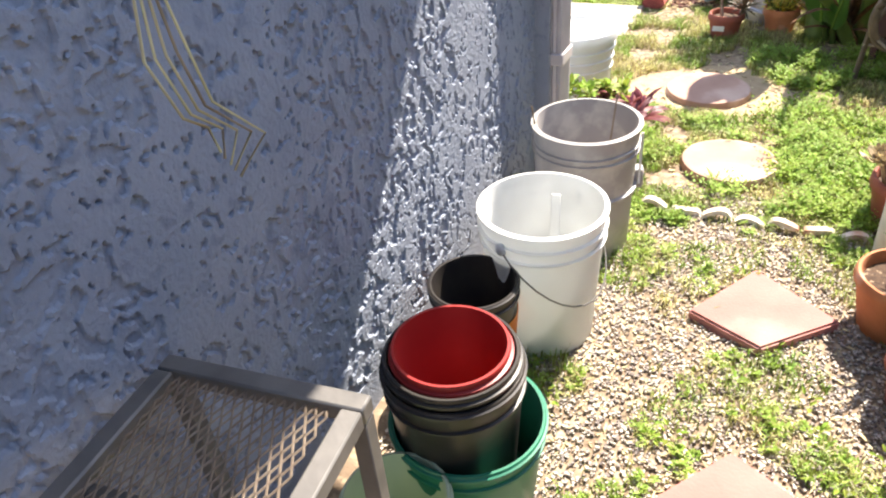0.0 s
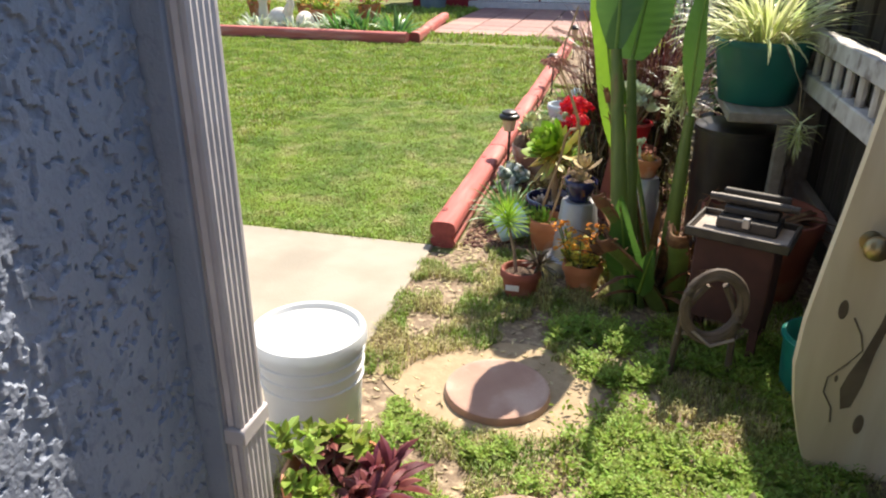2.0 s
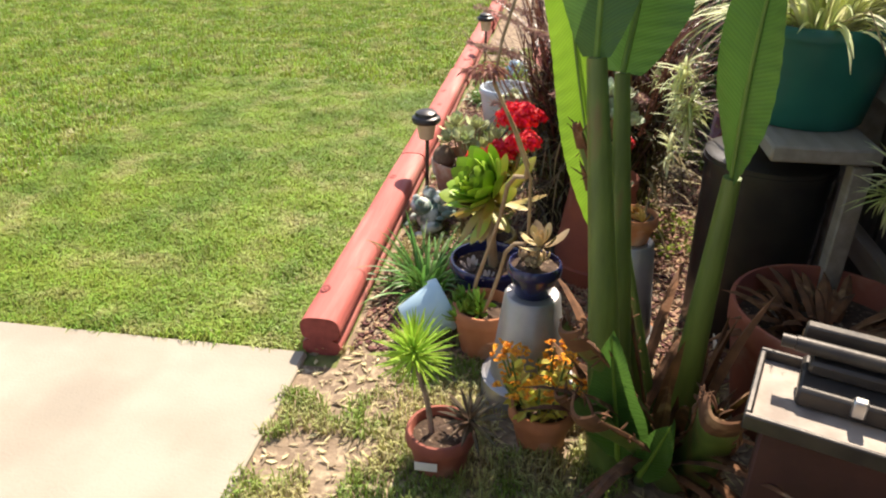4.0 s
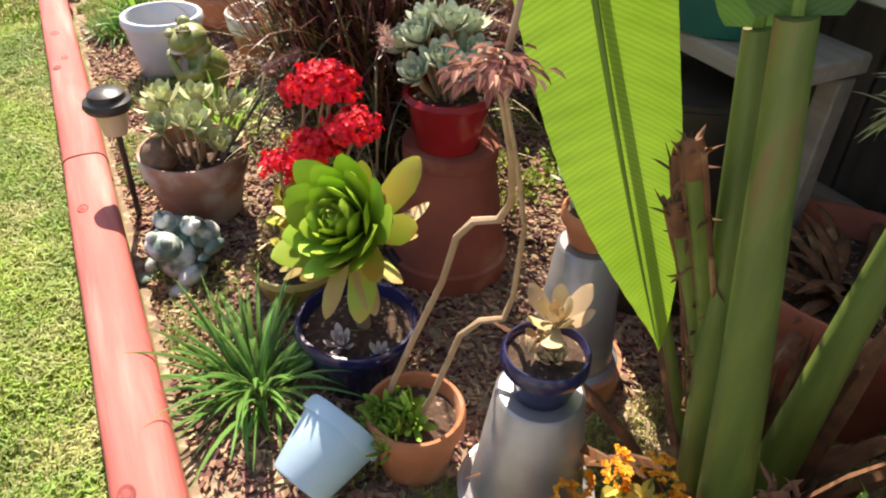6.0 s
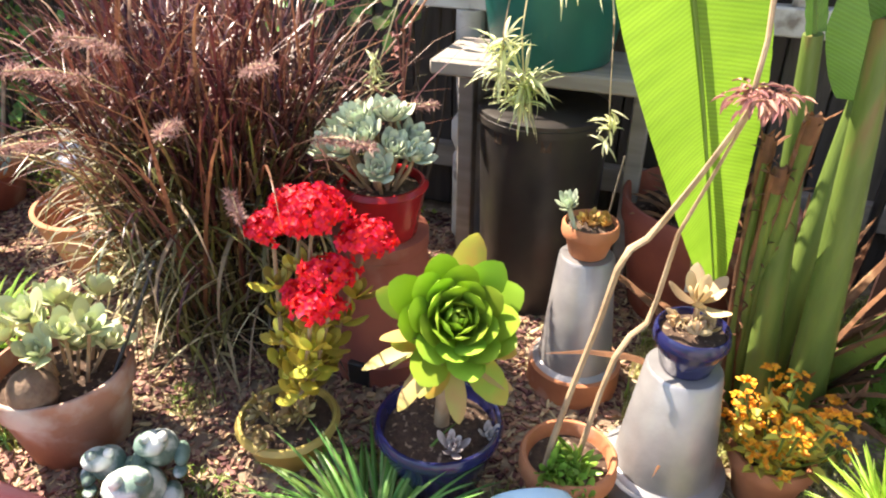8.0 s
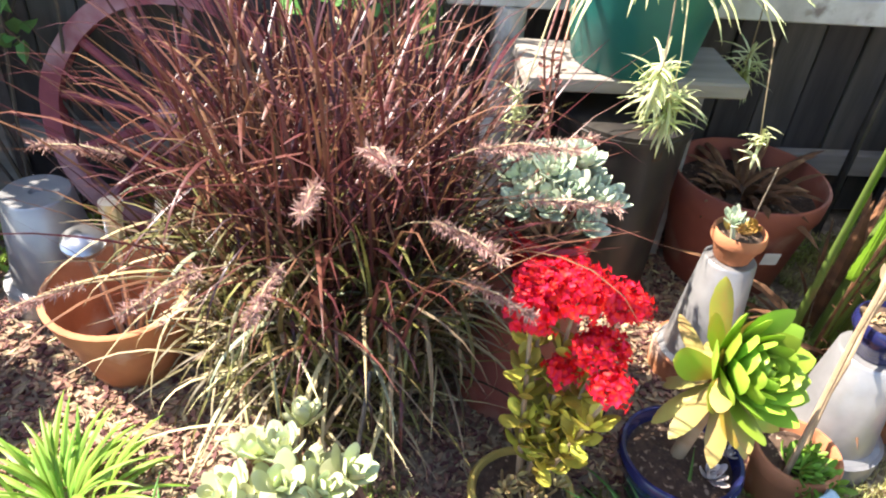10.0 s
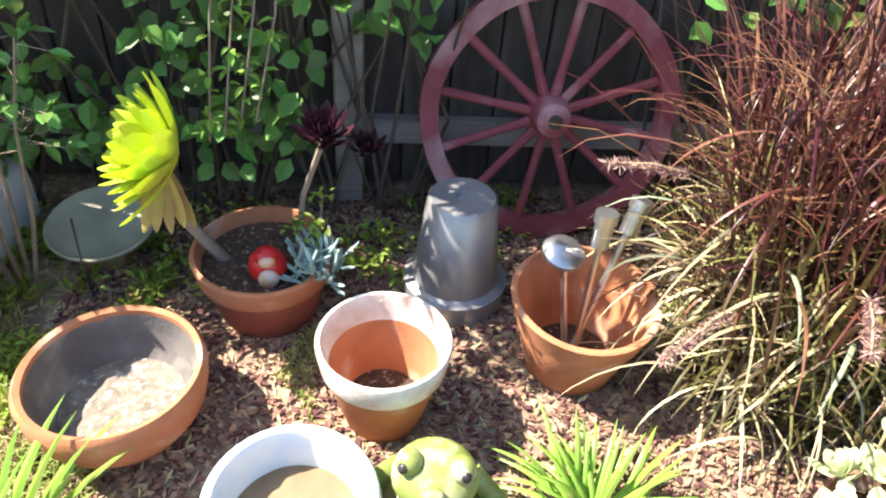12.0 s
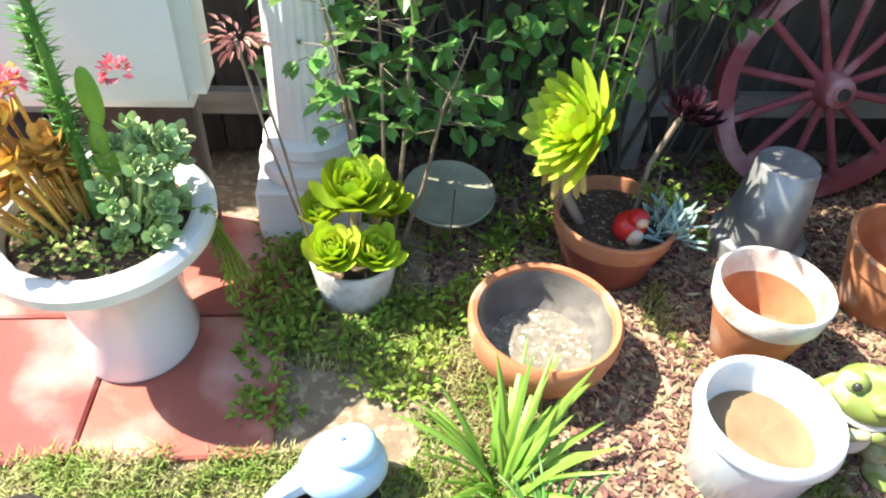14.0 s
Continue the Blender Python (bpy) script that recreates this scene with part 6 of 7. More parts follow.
pot("whitewashed bark-like pot of yellow rosettes", "flower pot", (.945, 7.32, 0), .128, .10, .165, BIRCH, rim=0, soil=.85)
t = thing("yellow_aeonium", "cluster of yellow-green cupped rosettes in the pot", "plant", (.945, 7.32, .135))
g, gs = Geo(), Geo()
for x, y, z, r in ((.01, -.005, .2, .11), (-.07, .045, .075, .085), (-.06, -.055, .06, .08), (.05, .075, .1, .075), (.06, -.07, .12, .09)):
    gs.tube([(x * .6, y * .6, -.004), (x, y, z - .01)], .012, 7)
    g.rosette((x * 1.1, y * 1.1, z + .02), (x * 2 - .25, y * 2, 1), 40, r * 1.12, r * .72, .006, R, tight=.1, flat=1.3, curl=.45, tip=.55)
pieces("stem", gs, WOODST, t)
pieces("leaf", g, AEONY, t)

RS = thing("rose_bush", "young rose bush with glossy green leaves", "shrub", (1.12, 7.22, 0))
gs, gl = Geo(), Geo()
for x, y, h in ((0, .02, .95), (.03, -.06, 1.1), (-.05, .1, .8), (.02, .14, 1.0), (-.03, -.14, .75)):
    pts = [(x * .2, y * .2, 0), (x * .6, y * .7, h * .35), (x, y, h * .7), (x * 1.4, y * 1.5, h)]
    gs.tube(pts, [.007, .006, .004, .002], 6)
    for i in range(19):
        u = R.uniform(.42, 1)
        p = Vector(pts[1]).lerp(Vector(pts[3]), u)
        d = rnd_dir(R, -.3, .6)
        q = p + d * R.uniform(.03, .13)
        gs.tube([p, q], .0012, 4, False)
        for k in range(3):
            gl.leaflet(q, d + rnd_dir(R) * .8, (0, 0, 1), R.uniform(.04, .07), .034, .1)
part("branchwork", gs, TWIG, RS)
part("leaves", gl, ROSEL, RS)
g = Geo()
for s in (-1, 1):
    g.tube([(.93 + .02 * s, 7.42, .11), (1.0, 7.5 + .015 * s, .45), (1.02, 7.56 + .01 * s, .75)], .004, 6)
fl = thing("dry_aloe_flower", "dry aloe flower stalks with faded pink blooms", "plant", (0, 0, 0))
pieces("stalk", g, TWIG, fl)
g = Geo()
for i in range(60):
    d = rnd_dir(R, -.6, .4)
    g.leaflet(Vector((1.02, 7.56, .76)) + d * R.uniform(.01, .06), d, (0, 0, 1), .035, .009)
part("bloom", g, mat("faded_bloom", (.52, .26, .22), (.4, .18, .16), 30, .8, 0, leafy=.2, vary=.4, island=True), fl)


def vines(name, label, y0, y1, z0, z1, n, rng, m=IVY, x0=1.38, x1=1.56, size=.075):
    t = thing(name, label, "vine", (0, 0, 0))
    gs, gl = Geo(), Geo()
    for i in range(14):
        y = rng.uniform(y0, y1)
        pts = [(1.5, y, 0)] + [(rng.uniform(1.45, 1.57), y + rng.uniform(-.15, .15), z1 * (k + 1) / 4) for k in range(4)]
        gs.tube(pts, [.008, .006, .005, .004, .002], 5)
    for i in range(n):
        y, z = rng.uniform(y0, y1), rng.uniform(z0, z1)
        if soft(y, z, 3.2, 4) < -.16:
            continue
        x = rng.uniform(x0, x1) + .05 * soft(y, z, 4, 1)
        gl.leaflet((x, y, z), Vector((-.5, rng.uniform(-.9, .9), rng.uniform(-1, .3))), (-1, 0, .5), size * rng.uniform(.6, 1.25), size * rng.uniform(.55, .8))
    pieces("stem", gs, VINEST, t)
    part("foliage", gl, m, t)


vines("ivy", "dense dark green vine climbing the fence", 6.45, 7.6, .22, 1.5, 950, R)
# Extra leaves, added high up to throw dappled shade on the silver pot.
vines("ivy", "added vine leaves at the fence top that shade the pots", 6.62, 7.04, 1.0, 1.65, 520, R, IVY, 1.02, 1.5, .08)
vines("ivy", "thin dark vine on the fence beside the wheel", 6.1, 6.45, .45, 1.4, 130, R)
vines("ivy", "dark leafy shrubbery along the fence", 4.95, 5.45, .7, 1.5, 120, R)
vines("ivy", "leafy green shrubs at the fence's far end", 10.8, 16, .3, 2.2, 2000, R, WEED, .6, 1.5, .12)
t = thing("variegated_vine", "light green vine trailing down from the fence", "vine", (0, 0, 0))
gs, gl = Geo(), Geo()
for k in range(4):
    pts = [(1.5, 6.5 + .05 * k, 1.5), (1.35, 6.48 + .04 * k, 1.0), (1.26, 6.50 + .05 * k, .75), (1.2, 6.56 + .04 * k, .5 - .02 * k)]
    gs.tube(pts, .003, 5)
    for i in range(44):
        j = R.randrange(3)
        p = Vector(pts[j]).lerp(Vector(pts[j + 1]), R.random())
        gl.leaflet(p, rnd_dir(R, -.8, .4), (0, 0, 1), R.uniform(.03, .05), .02)
part("stems", gs, TWIG, t)
part("leaves", gl, STRAPL, t)

# toilet planter, tank, pavers
TP = thing("toilet_planter", "old white toilet bowl used as a planter", "planter", (.775, 7.885, .024), rz=8)
part("bowl", Geo().lathe([(0, 0), (.15, 0), (.155, .02), (.14, .12), (.145, .22), (.185, .31), (.225, .355), (.23, .37), (.18, .37), (.13, .25), (0, .23)], 48, sx=1.08, sy=1.0), CERAMIC, TP)
part("rim", Geo().lathe([(.17, .372), (.23, .368), (.25, .382), (.253, .41), (.24, .426), (.215, .428), (.198, .415), (.19, .372)], 48, sx=1.1, sy=1.03), CERAMIC, TP)
part("soil", Geo().disc(.202, .388, 28, up=.02, rough=.02, sx=1.07), SOIL, TP)
bm = bmesh.new()
bmesh.ops.create_cube(bm, size=1)
for v in bm.verts:
    v.co = Vector((v.co.x * .2, v.co.y * .52, v.co.z * .42))
bmesh.ops.bevel(bm, geom=bm.edges[:], offset=.04, segments=4, affect="EDGES")
TK = thing("toilet_tank", "white ceramic tank standing behind the planter", "tank", (1.20, 7.90, 0))
part("body", Geo().take(bm), CERAMIC, TK).location = (0, .05, .71)
part("lid", Geo().box(-.11, .11, -.22, .32, .921, .955, .01), CERAMIC, TK)
part("stand", Geo().box(.02, .08, -.15, .25, .024, .502, .01), FENCE, TK)


def tplants():
    base = (.775, 7.885, .435)
    t = thing("mat_succulent", "low green succulents filling the white planter", "plant", base)
    g = Geo()
    for i in range(900):
        a, q = R.uniform(0, 6.28), .18 * math.sqrt(R.random())
        g.leaflet((q * math.cos(a) * 1.05, q * math.sin(a), R.uniform(-.03, .015)), rnd_dir(R, 0, 1), (0, 0, 1), R.uniform(.012, .022), .012)
    part("leaves", g, mat("moss_leaf", (.34, .40, .10), (.22, .30, .06), 10, .6, 0, leafy=.2, vary=.4, island=True), t)
    t = thing("trailing_succulent", "grey-green leafy succulent mound over the rim", "plant", base)
    g = Geo()
    for i in range(44):
        x, y, z = R.uniform(-.12, .12), R.uniform(-.2, -.02), R.uniform(.0, .19)
        g.tube([(x * .6, y * .6, -.03), (x, y, z)], .004, 5)
        g.rosette((x, y, z), (x * 3 - .4, y * 3, .7), 11, .045, .026, .006, R)
    pieces("leaf", g, mat("grey_green_leaf", (.48, .60, .27), (.37, .50, .2), 12, .6, 0, leafy=.15, vary=.35, island=True), t)
    t = thing("copper_kalanchoe", "orange and coppery kalanchoe with pink flowers", "plant", base)
    g, gf = Geo(), Geo()
    for i in range(26):
        x, y, z = R.uniform(-.16, .1), R.uniform(.02, .24), R.uniform(.06, .3)
        g.tube([(x * .5, y * .5, -.03), (x, y, z)], .005, 5)
        g.rosette((x, y, z), (x * 3 - .3, y * 2, .8), 11, .06, .036, .006, R)
    part("leaves", g, ORLEAF, t)
    for c in ((-.05, .06, .36), (.06, -.1, .33), (-.02, .14, .32)):
        for i in range(60):
            d = rnd_dir(R, -.4, 1)
            gf.leaflet(Vector(c) + d * .022, d + rnd_dir(R) * .5, (0, 0, 1), .018, .012)
    tagged(part("blossom", gf, PINKF, t), kind="stuff")
    t = thing("cactus", "tall thin green cactus with whorled spines", "cactus", base)
    g = Geo()
    for x, y, h in ((.0, .0, .6), (.05, .04, .45)):
        g.tube([(x, y, -.03), (x + .01, y, h * .6), (x + .02, y + .01, h)], [.013, .012, .007], 8)
        for i in range(260):
            z = R.uniform(.12, h)
            a = R.uniform(0, 6.28)
            g.blade((x + .01, y, z), a, .5, R.uniform(.03, .055), .006, .5, 3)
    part("spiny_stem", g, AGAP, t)
    t = thing("paddle_cactus", "flat green paddle cactus", "cactus", base)
    pieces("paddle", Geo().ball((-.0, -.055, .16), (.012, .026, .09), seg=12).ball((.005, -.06, .30), (.011, .024, .07), seg=12).tube([(0, -.055, -.03), (0, -.055, .09)], .008, 6), WEED, t)
    t = thing("trailing_plant", "thin green stems trailing down the planter's side", "plant", base)
    g = Geo()
    for k in range(5):
        pts = [(.02, -.17, .0), (.0, -.24, .02), (-.01, -.26 - .01 * k, -.12), (-.01 + .01 * k, -.265 - .01 * k, -.3 + .02 * k)]
        g.tube(pts, .003, 5)
        for i in range(40):
            p = Vector(pts[1]).lerp(Vector(pts[3]), R.random())
            g.leaflet(p, rnd_dir(R, -1, .2), (0, 0, 1), .022, .01)
    part("stems", g, WEED, t)


tplants()
PV = thing("brick_pavers", "red square pavers under the white planter", "paving", (0, 0, 0), kind="structure")
sh = Geo().box(-.2225, .2225, -.2225, .2225, -.02, .022, .007).mesh("paver", BRICK_T, False)
for i in range(2):
    for j in range(4):
        ob = new("paver", sh)
        ob.parent = PV
        ob.matrix_basis = pose(.62 + i * .452, 7.725 + j * .452, .001 * ((i + j) % 2), 0, 0, .6 * ((i * 2 + j) % 3 - 1))
g = Geo()
g.ball((0, 0, .075), (.1, .085, .075), seg=22).ball((-.02, .0, .14), (.06, .055, .04), seg=16).tube([(0, 0, .15), (0, 0, .19)], [.018, .004], 8).tube([(.08, 0, .06), (.16, .03, .04), (.19, .07, .05)], [.035, .02, .008], 8)
solo("fish_figure", g, BLUEFISH, "sky-blue glazed fish figurine lying in the grass", "figurine", loc=(.32, 7.33, .02), rz=100)
solo("fish_stand", Geo().box(-.1, .1, -.06, .06, 0, .03, .012), BLACK_P, "dark base under the blue figurine", "stand", loc=(.30, 7.35, 0), rz=100)

# ---- far border planting ----
def clump(name, label, x, y, n, L, w, m, cat="plant"):
    t = thing(name, label, cat, (x, y, 0))
    g = Geo()
    for i in range(n):
        a = R.uniform(0, 6.28)
        g.blade((.1 * math.cos(a), .1 * math.sin(a), 0), a, R.uniform(.5, 1.5), L * R.uniform(.6, 1.1), w, R.uniform(.3, 1.4), 4)
    part("leaves", g, m, t)


for x, y in ((-2.7, 11.6), (-3.2, 11.55), (-3.5, 11.5), (-7.4, 11.8)):
    clump("strap_plant", "green strap-leaved border plant by the far log", x, y, 60, .5, .05, AGAP)
for x, y in ((-4.4, 11.7), (-5.1, 11.8), (-6.9, 11.8), (-8.3, 11.8), (-4.9, 11.5), (-3.9, 11.8)):
    clump("silver_plant", "silvery grey-green border plant by the far log", x, y, 70, .34, .05, PALE_SUC)
for x, y, m, lab in ((-7.0, 12.6, REDF, "red geraniums in a far terracotta pot"), (-3.9, 13.8, PINKF, "pink flowers in a far garden pot"), (-5.0, 13.6, ORANGEF, "orange flowers in a far garden pot"), (-7.6, 14.2, ORANGEF, "yellow flowers in a raised far pot"), (-4.3, 12.6, ORLEAF, "coppery leaves in a far garden pot"), (-6.1, 13.8, ORLEAF, "orange leafy plant in the far border")):
    pot("terracotta pot in the far border", "flower pot", (x, y, 0), .22, .16, .32, TERRA, rim=.2)
    t = thing("flowering_plant", lab, "plant", (x, y, .26))
    gl, gf = Geo(), Geo()
    for i in range(110):
        d = rnd_dir(R, 0, 1)
        gl.leaflet(d * R.uniform(.02, .26), d, (0, 0, 1), .11, .07)
        gf.leaflet(d * R.uniform(.24, .36) + Vector((0, 0, .12)), rnd_dir(R), (0, 0, 1), .075, .06)
    part("foliage", gl, WEED, t)
    tagged(part("blossom", gf, m, t), kind="stuff")
g = Geo().lathe([(0, 0), (.16, 0), (.16, .06), (.09, .12), (.07, .35), (.12, .48), (.16, .62), (.1, .8), (.06, 1.0), (0, 1.05)], 20)
solo("garden_urn", g, CREAM, "cream baluster-shaped garden urn in the border", "urn", loc=(-5.55, 12.9, 0))
g = Geo().ball((0, 0, .2), (.16, .28, .18)).tube([(0, -.16, .26), (0, -.3, .45), (0, -.26, .62), (0, -.3, .7), (0, -.4, .68)], [.09, .06, .05, .05, .015], 10)
solo("goose_statue", g, CREAM, "white goose statue in the far border", "garden statue", loc=(-4.75, 11.95, 0), rz=60)
solo("goose_statue", Geo().ball((0, 0, .16), (.15, .24, .16)).tube([(0, -.14, .2), (0, -.3, .12), (0, -.36, .05)], [.08, .05, .02], 10), CREAM, "white goose statue bending to the ground", "garden statue", loc=(-4.4, 12.1, 0), rz=20)
t = thing("mushroom_figure", "stone mushroom figure with a red-brown cap", "garden statue", (-6.75, 11.75, 0))
part("stem", Geo().lathe([(0, 0), (.13, 0), (.09, .3), (0, .3)], 16), CREAM, t)
part("cap", Geo().lathe([(0, .29), (.22, .28), (.2, .36), (.1, .42), (0, .43)], 20), TERRA_RED, t)
pot("blue-grey planter with a small trellis by the shed", "flower pot", (-3.45, 16.6, 0), .34, .26, .75, BLUEPOT, rim=.15, soil=.9)
t = thing("trellis", "small fan trellis standing in the planter", "trellis", (-3.45, 16.6, .675))
for k in range(5):
    part("slat", Geo().box(-.012, .012, -.008, .008, 0, .8, .001), RAILW, t).matrix_basis = pose((k - 2) * .03, 0, 0, 0, (k - 2) * 6, 0)
part("crossbar", Geo().box(-.16, .16, -.016, -.008, .5, .53, .001), RAILW, t)
BN = thing("garden_bench", "low white garden bench in the far border", "bench", (-7.7, 13.4, 0))
part("seat", Geo().box(-.7, .7, -.2, .2, .42, .47, .006), COLUMN, BN)
for x in (-.6, .6):
    part("leg", Geo().box(x - .04, x + .04, -.16, .16, 0, .419, .004), COLUMN, BN)
for i in range(9):
    clump("reed_clump", "tall green reed-like border plant", -8.9 + .25 * (i % 3), 13.2 + .3 * (i // 3), 26, 1.5, .06, AGAP)


# ---- ground cover ----
def scatter(n, x0, x1, y0, y1, keep=None):
    p = NR.uniform((x0, y0), (x1, y1), (n, 2))
    if keep is not None:
        p = p[np.array([keep(a, b) for a, b in p])]
    return np.concatenate([p, np.zeros((len(p), 1))], 1)


def lawn(n, x0, x1, y0, y1, l0, l1, w, name, m, label, keep=None, bend=(.2, 1.0)):
    p = scatter(n, x0, x1, y0, y1, keep)
    k = len(p)
    tuft = np.array([1 + .55 * soft(a, b, 9, 2) + .5 * soft(a, b, 2.3, 6) for a, b, _ in p])
    strips(name, p, NR.uniform(0, 6.283, k), NR.uniform(l0, l1, k) * tuft, NR.uniform(.7, 1.3, k) * w, NR.uniform(*bend, k), m, label, "grass")


lawn(120000, -1.9, -.13, 4.05, 7.2, .025, .05, .0045, "lawn_grass", GRASS, "short bright green lawn grass beside the log", bend=(.5, 1.5))
lawn(150000, -5.5, -.13, 4.05, 11.1, .03, .058, .009, "lawn_grass", GRASS, "short bright green lawn grass", lambda x, y: not (x > -1.9 and y < 7.2))
lawn(45000, -11, -5.5, 4.05, 11.3, .03, .06, .012, "lawn_grass", GRASS, "short bright green lawn grass further off")
lawn(40000, -11, 1, 11.4, 17, .05, .12, .02, "lawn_grass", GRASS, "longer grass in the far border", lambda x, y: not (-2.5 < x < .6 and y > 12.3))


def near_stone(x, y):
    return (x - .575) ** 2 + (y - 2.3) ** 2 < .027 or (x - .41) ** 2 + (y - 2.93) ** 2 < .03 or abs(x - .76) + abs(y - 1.5) < .17 or abs(x - .77) + abs(y - .84) < .15


lawn(60000, -.12, 1.5, 1.95, 4.1, .02, .05, .004, "path_grass", GRASS_W, "patchy wild grass in the side yard",
     lambda x, y: not near_stone(x, y) and soft(x, y, 3.1, 3) + .35 * soft(x, y, 11, 5) > (-.12 if y < 3.2 else -.05) and (x - .42) ** 2 / .12 + (y - 2.95) ** 2 / .055 > 1)
lawn(30000, .1, 1.7, .0, 1.95, .015, .045, .0035, "path_grass", GRASS_W, "sparse grass tufts among the gravel",
     lambda x, y: not near_stone(x, y) and soft(x, y, 4.3, 1) + .4 * soft(x, y, 13, 2) > .0 - .12 * (y > 1.6))
lawn(34000, .05, 1.1, 6.4, 8.2, .02, .05, .004, "bed_grass", GRASS_W, "green grass spreading into the bed",
     lambda x, y: not (x > .38 and y > 7.49) and soft(x, y, 3.3, 8) + .3 * soft(x, y, 10, 5) > (.12 if y < 6.9 else -.1) + .15 * (x > .8))
lawn(12000, .02, .42, 7.3, 8.5, .025, .06, .0045, "bed_grass", GRASS_W, "thick grass before the red pavers", lambda x, y: soft(x, y, 6, 3) > -.25)
lawn(9000, .03, .45, 4.1, 6.4, .02, .045, .004, "bed_grass", GRASS_W, "thin grass along the log", lambda x, y: soft(x, y, 4.5, 2) > .18)


def tuftlets(name, label, n, x0, x1, y0, y1, m, size, h, keep=None):
    g = Geo()
    for i in range(n):
        x, y = R.uniform(x0, x1), R.uniform(y0, y1)
        if keep and not keep(x, y):
            continue
        hh = h * R.uniform(.5, 1.2)
        for k in range(9):
            d = rnd_dir(R, -.1, .9)
            g.leaflet((x + d.x * hh * .6, y + d.y * hh * .6, hh * R.uniform(.15, 1)), d, (0, 0, 1), size * R.uniform(.6, 1.2), size * .5)
    ob = solo(name, g, m, label, "weeds", "stuff")
    return ob


def feathery(name, label, n, x0, x1, y0, y1, m, h, leaf_len, keep):
    """Low weeds of many short stems set with small paired leaflets."""
    V, F = [], []
    for i in range(n):
        x, y = R.uniform(x0, x1), R.uniform(y0, y1)
        if not keep(x, y):
            continue
        size = h * R.uniform(.5, 1.15) * (1 + .7 * soft(x, y, 5, 9))
        for k in range(7):
            a, el = R.uniform(0, 6.283), R.uniform(.2, 1.3)
            d = Vector((math.cos(a) * math.cos(el), math.sin(a) * math.cos(el), math.sin(el)))
            sd = Vector((-math.sin(a), math.cos(a), 0))
            for q in range(9):
                u = (q + 2) / 10
                p = Vector((x, y, 0)) + d * size * u - Vector((0, 0, .25 * size * u * u))
                w = (sd * (1 if q % 2 else -1) + d * .5 + Vector((0, 0, R.uniform(-.3, .5)))).normalized()
                ln = leaf_len * (1.15 - .6 * u) * R.uniform(.7, 1.2)
                c = Vector((0, 0, 1)).cross(w).normalized() * ln * .27
                b = len(V)
                V += [tuple(p), tuple(p + w * ln * .5 + c), tuple(p + w * ln), tuple(p + w * ln * .5 - c)]
                F.append((b, b + 1, b + 2, b + 3))
    g = Geo()
    g.v, g.f = V, F
    return solo(name, g, m, label, "weeds", "stuff", smooth=False)


feathery("weed_cover", "lush green feathery weeds beside the stepping stones", 1700, .55, 1.45, 1.98, 3.5, LACY, .085, .021,
         lambda x, y: not near_stone(x, y) and (x - 1.08) ** 2 / .045 + (y - 2.98) ** 2 / .05 > 1 and soft(x, y, 4, 3) + .5 * soft(x, y, 12, 5) + (x - .75) * .9 > -.05 and (x - .42) ** 2 / .14 + (y - 2.95) ** 2 / .07 > 1)
feathery("weed_cover", "green weeds along the wall and buckets", 450, .1, .5, 1.85, 2.8, LACY, .06, .018, lambda x, y: not near_stone(x, y) and (x - .42) ** 2 / .14 + (y - 2.95) ** 2 / .07 > 1 and soft(x, y, 5, 6) > -.15)
feathery("weed_cover", "small green weeds scattered in the gravel", 800, .2, 1.5, .2, 1.95, LACY, .045, .015, lambda x, y: not near_stone(x, y) and soft(x, y, 4.3, 1) + .4 * soft(x, y, 11, 4) > .1)
tuftlets("weed_cover", "broad-leaved weeds by the gate", 260, .62, 1.5, 2.05, 3.35, WEED, .022, .055, lambda x, y: (x - .95) ** 2 / .2 + (y - 2.55) ** 2 / .5 < 1.2 and not near_stone(x, y) and (x - 1.05) ** 2 + (y - 3.05) ** 2 > .03)
tuftlets("weed_cover", "low leafy weeds by the column", 650, .5, 1.35, 6.85, 7.6, WEED, .03, .05, lambda x, y: (x - .675) ** 2 + (y - 6.825) ** 2 > .05 and (x - .945) ** 2 + (y - 7.32) ** 2 > .018 and soft(x, y, 3, 5) > -.2)
tuftlets("weed_cover", "scattered weeds in the gravel", 160, .15, 1.5, .3, 1.95, WEED, .02, .035, lambda x, y: soft(x, y, 4.3, 1) > .1 and not near_stone(x, y))
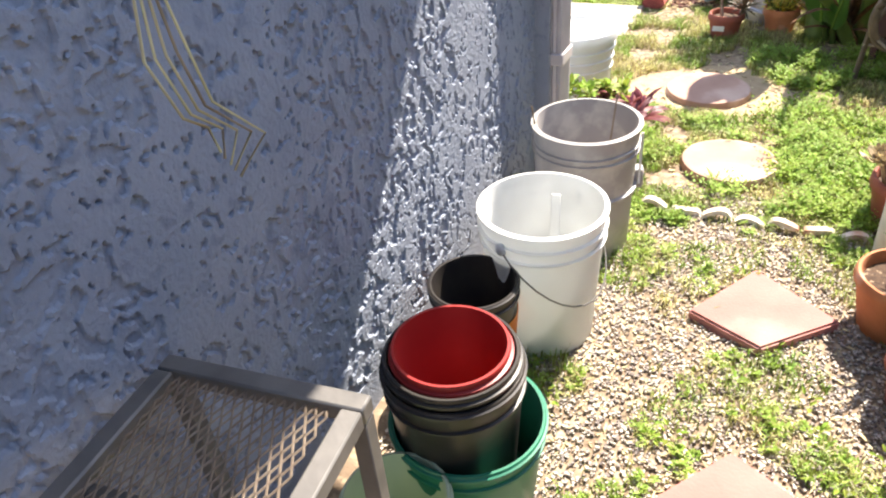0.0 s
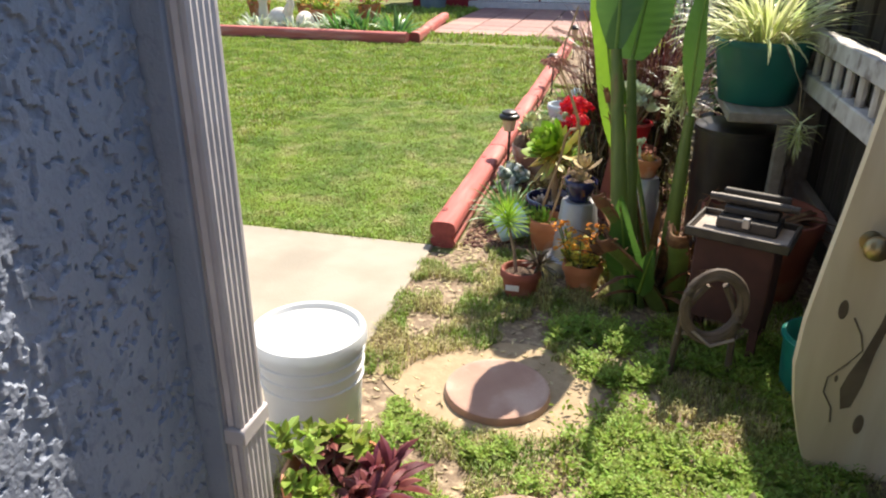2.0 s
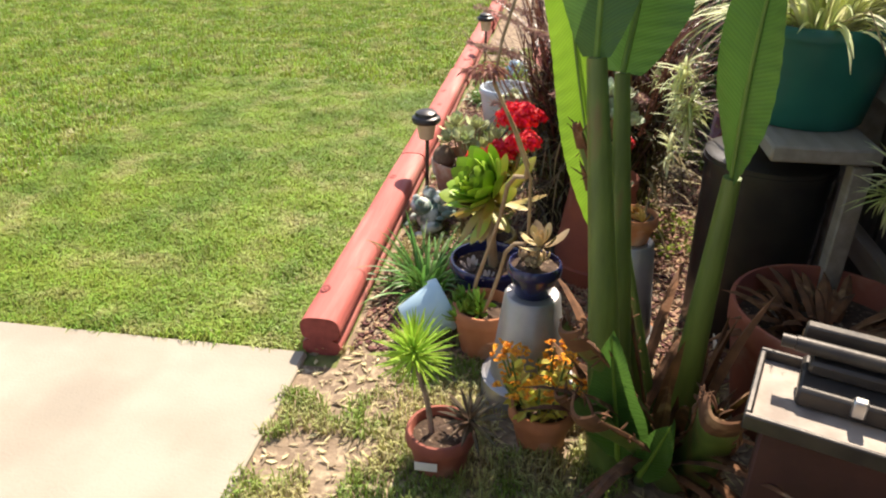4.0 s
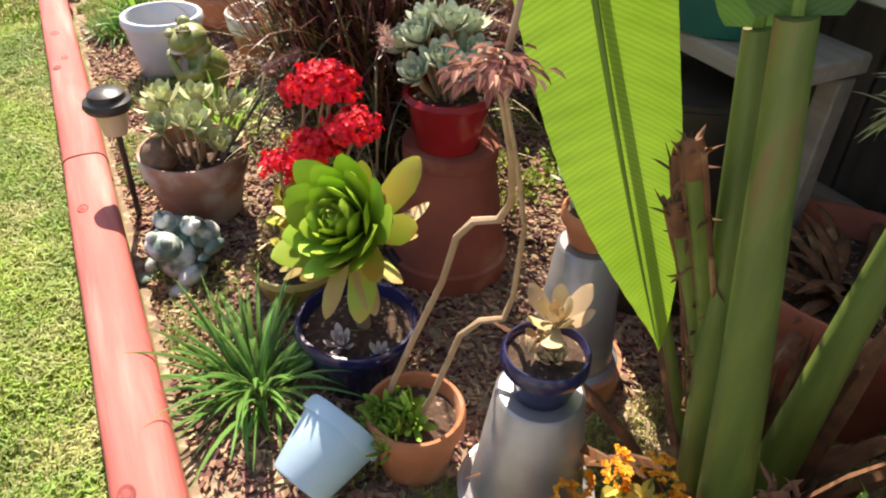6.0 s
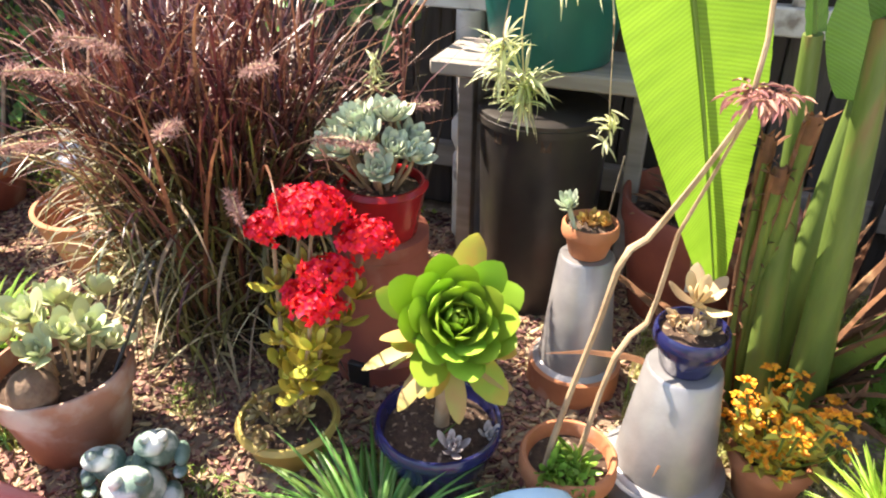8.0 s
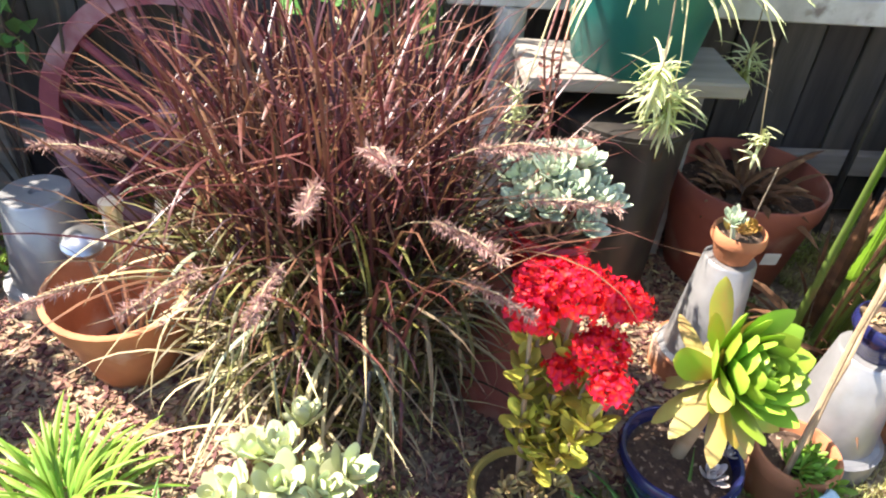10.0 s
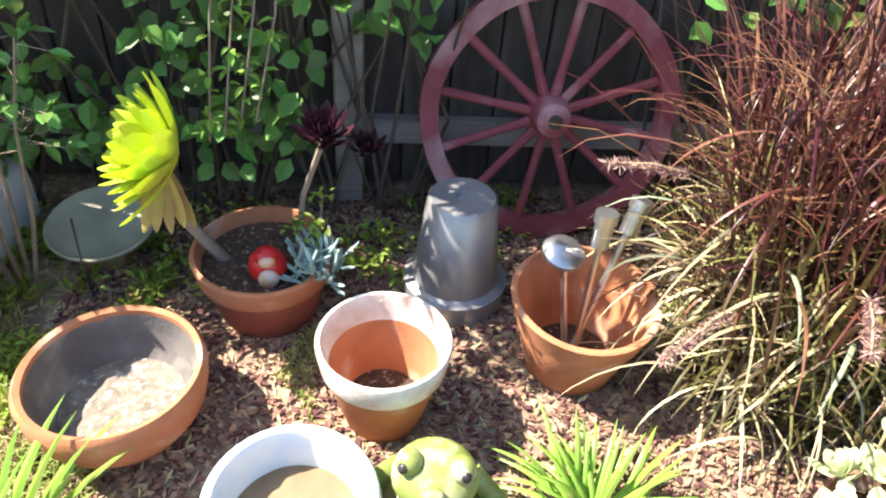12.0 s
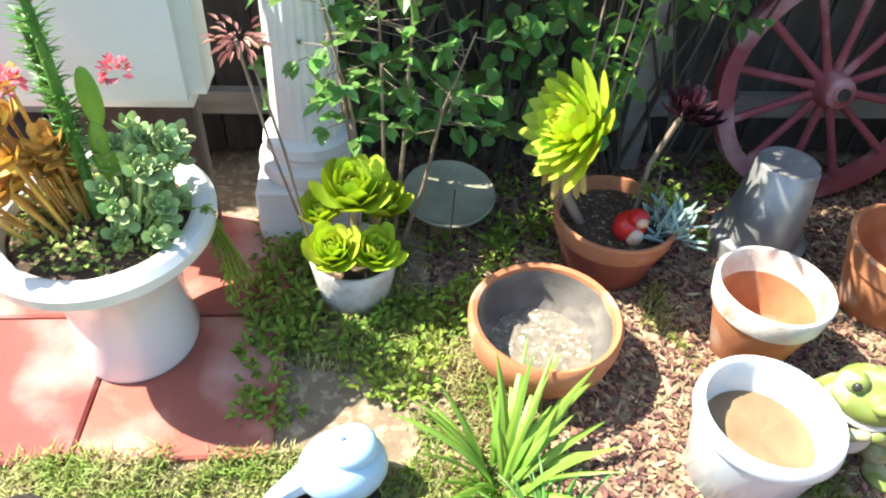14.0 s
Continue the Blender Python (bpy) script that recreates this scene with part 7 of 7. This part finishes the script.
tuftlets("weed_cover", "small weeds under the fence", 350, 1.0, 1.6, 4.9, 7.4, WEED, .03, .06, lambda x, y: soft(x, y, 3, 2) > .05)


def chips(name, label, cat, n, x0, x1, y0, y1, m, l0, l1, flat, keep=None, thick=.003):
    g = Geo()
    for i in range(n):
        x, y = R.uniform(x0, x1), R.uniform(y0, y1)
        if keep and not keep(x, y):
            continue
        L_, a = R.uniform(l0, l1), R.uniform(0, 6.283)
        w = L_ * R.uniform(*flat) * .5
        t1, t2 = R.uniform(-.35, .35), R.uniform(-.3, .3)
        c, s = math.cos(a), math.sin(a)
        b = len(g.v)
        zc = thick + L_ * .5 * abs(math.sin(t1)) + w * abs(math.sin(t2)) * .6 + R.uniform(0, .003)
        for z in (-thick, thick):
            for u, v in ((-1, -.6), (.2, -1), (1, .3), (-.3, 1)):
                px_, py_ = u * L_ * .5, v * w
                g.v.append((x + c * px_ - s * py_, y + s * px_ + c * py_, zc + z + px_ * math.sin(t1) + py_ * math.sin(t2)))
        g.f += [(b + 4, b + 5, b + 6, b + 7)] + [(b + k, b + (k + 1) % 4, b + 4 + (k + 1) % 4, b + 4 + k) for k in range(4)]
    return solo(name, g, m, label, cat, "stuff", smooth=False)


chips("bark_mulch", "reddish-brown bark chips covering the bed", "mulch", 26000, .02, 1.6, 4.1, 7.1, MULCH, .007, .029, (.22, .65))
chips("leaf_litter", "pale dry leaf and twig litter on the bed", "leaf litter", 5200, .02, 1.3, 3.6, 7.2, STRAW, .012, .05, (.06, .25), thick=.001)
chips("gravel", "pale mixed gravel of the side yard", "gravel", 42000, .02, 1.75, .0, 2.1, GRAVELM, .004, .011, (.5, 1.0), lambda x, y: not near_stone(x, y), thick=.0025)
chips("leaf_litter", "dry straw bits among the gravel", "leaf litter", 5000, .02, 1.75, .0, 2.1, STRAW, .01, .03, (.12, .4), lambda x, y: not near_stone(x, y), thick=.001)
chips("leaf_litter", "dry brown bits among the path grass", "leaf litter", 2600, -.1, 1.6, 2.0, 4.1, STRAW, .01, .035, (.15, .5), lambda x, y: not near_stone(x, y), thick=.0012)
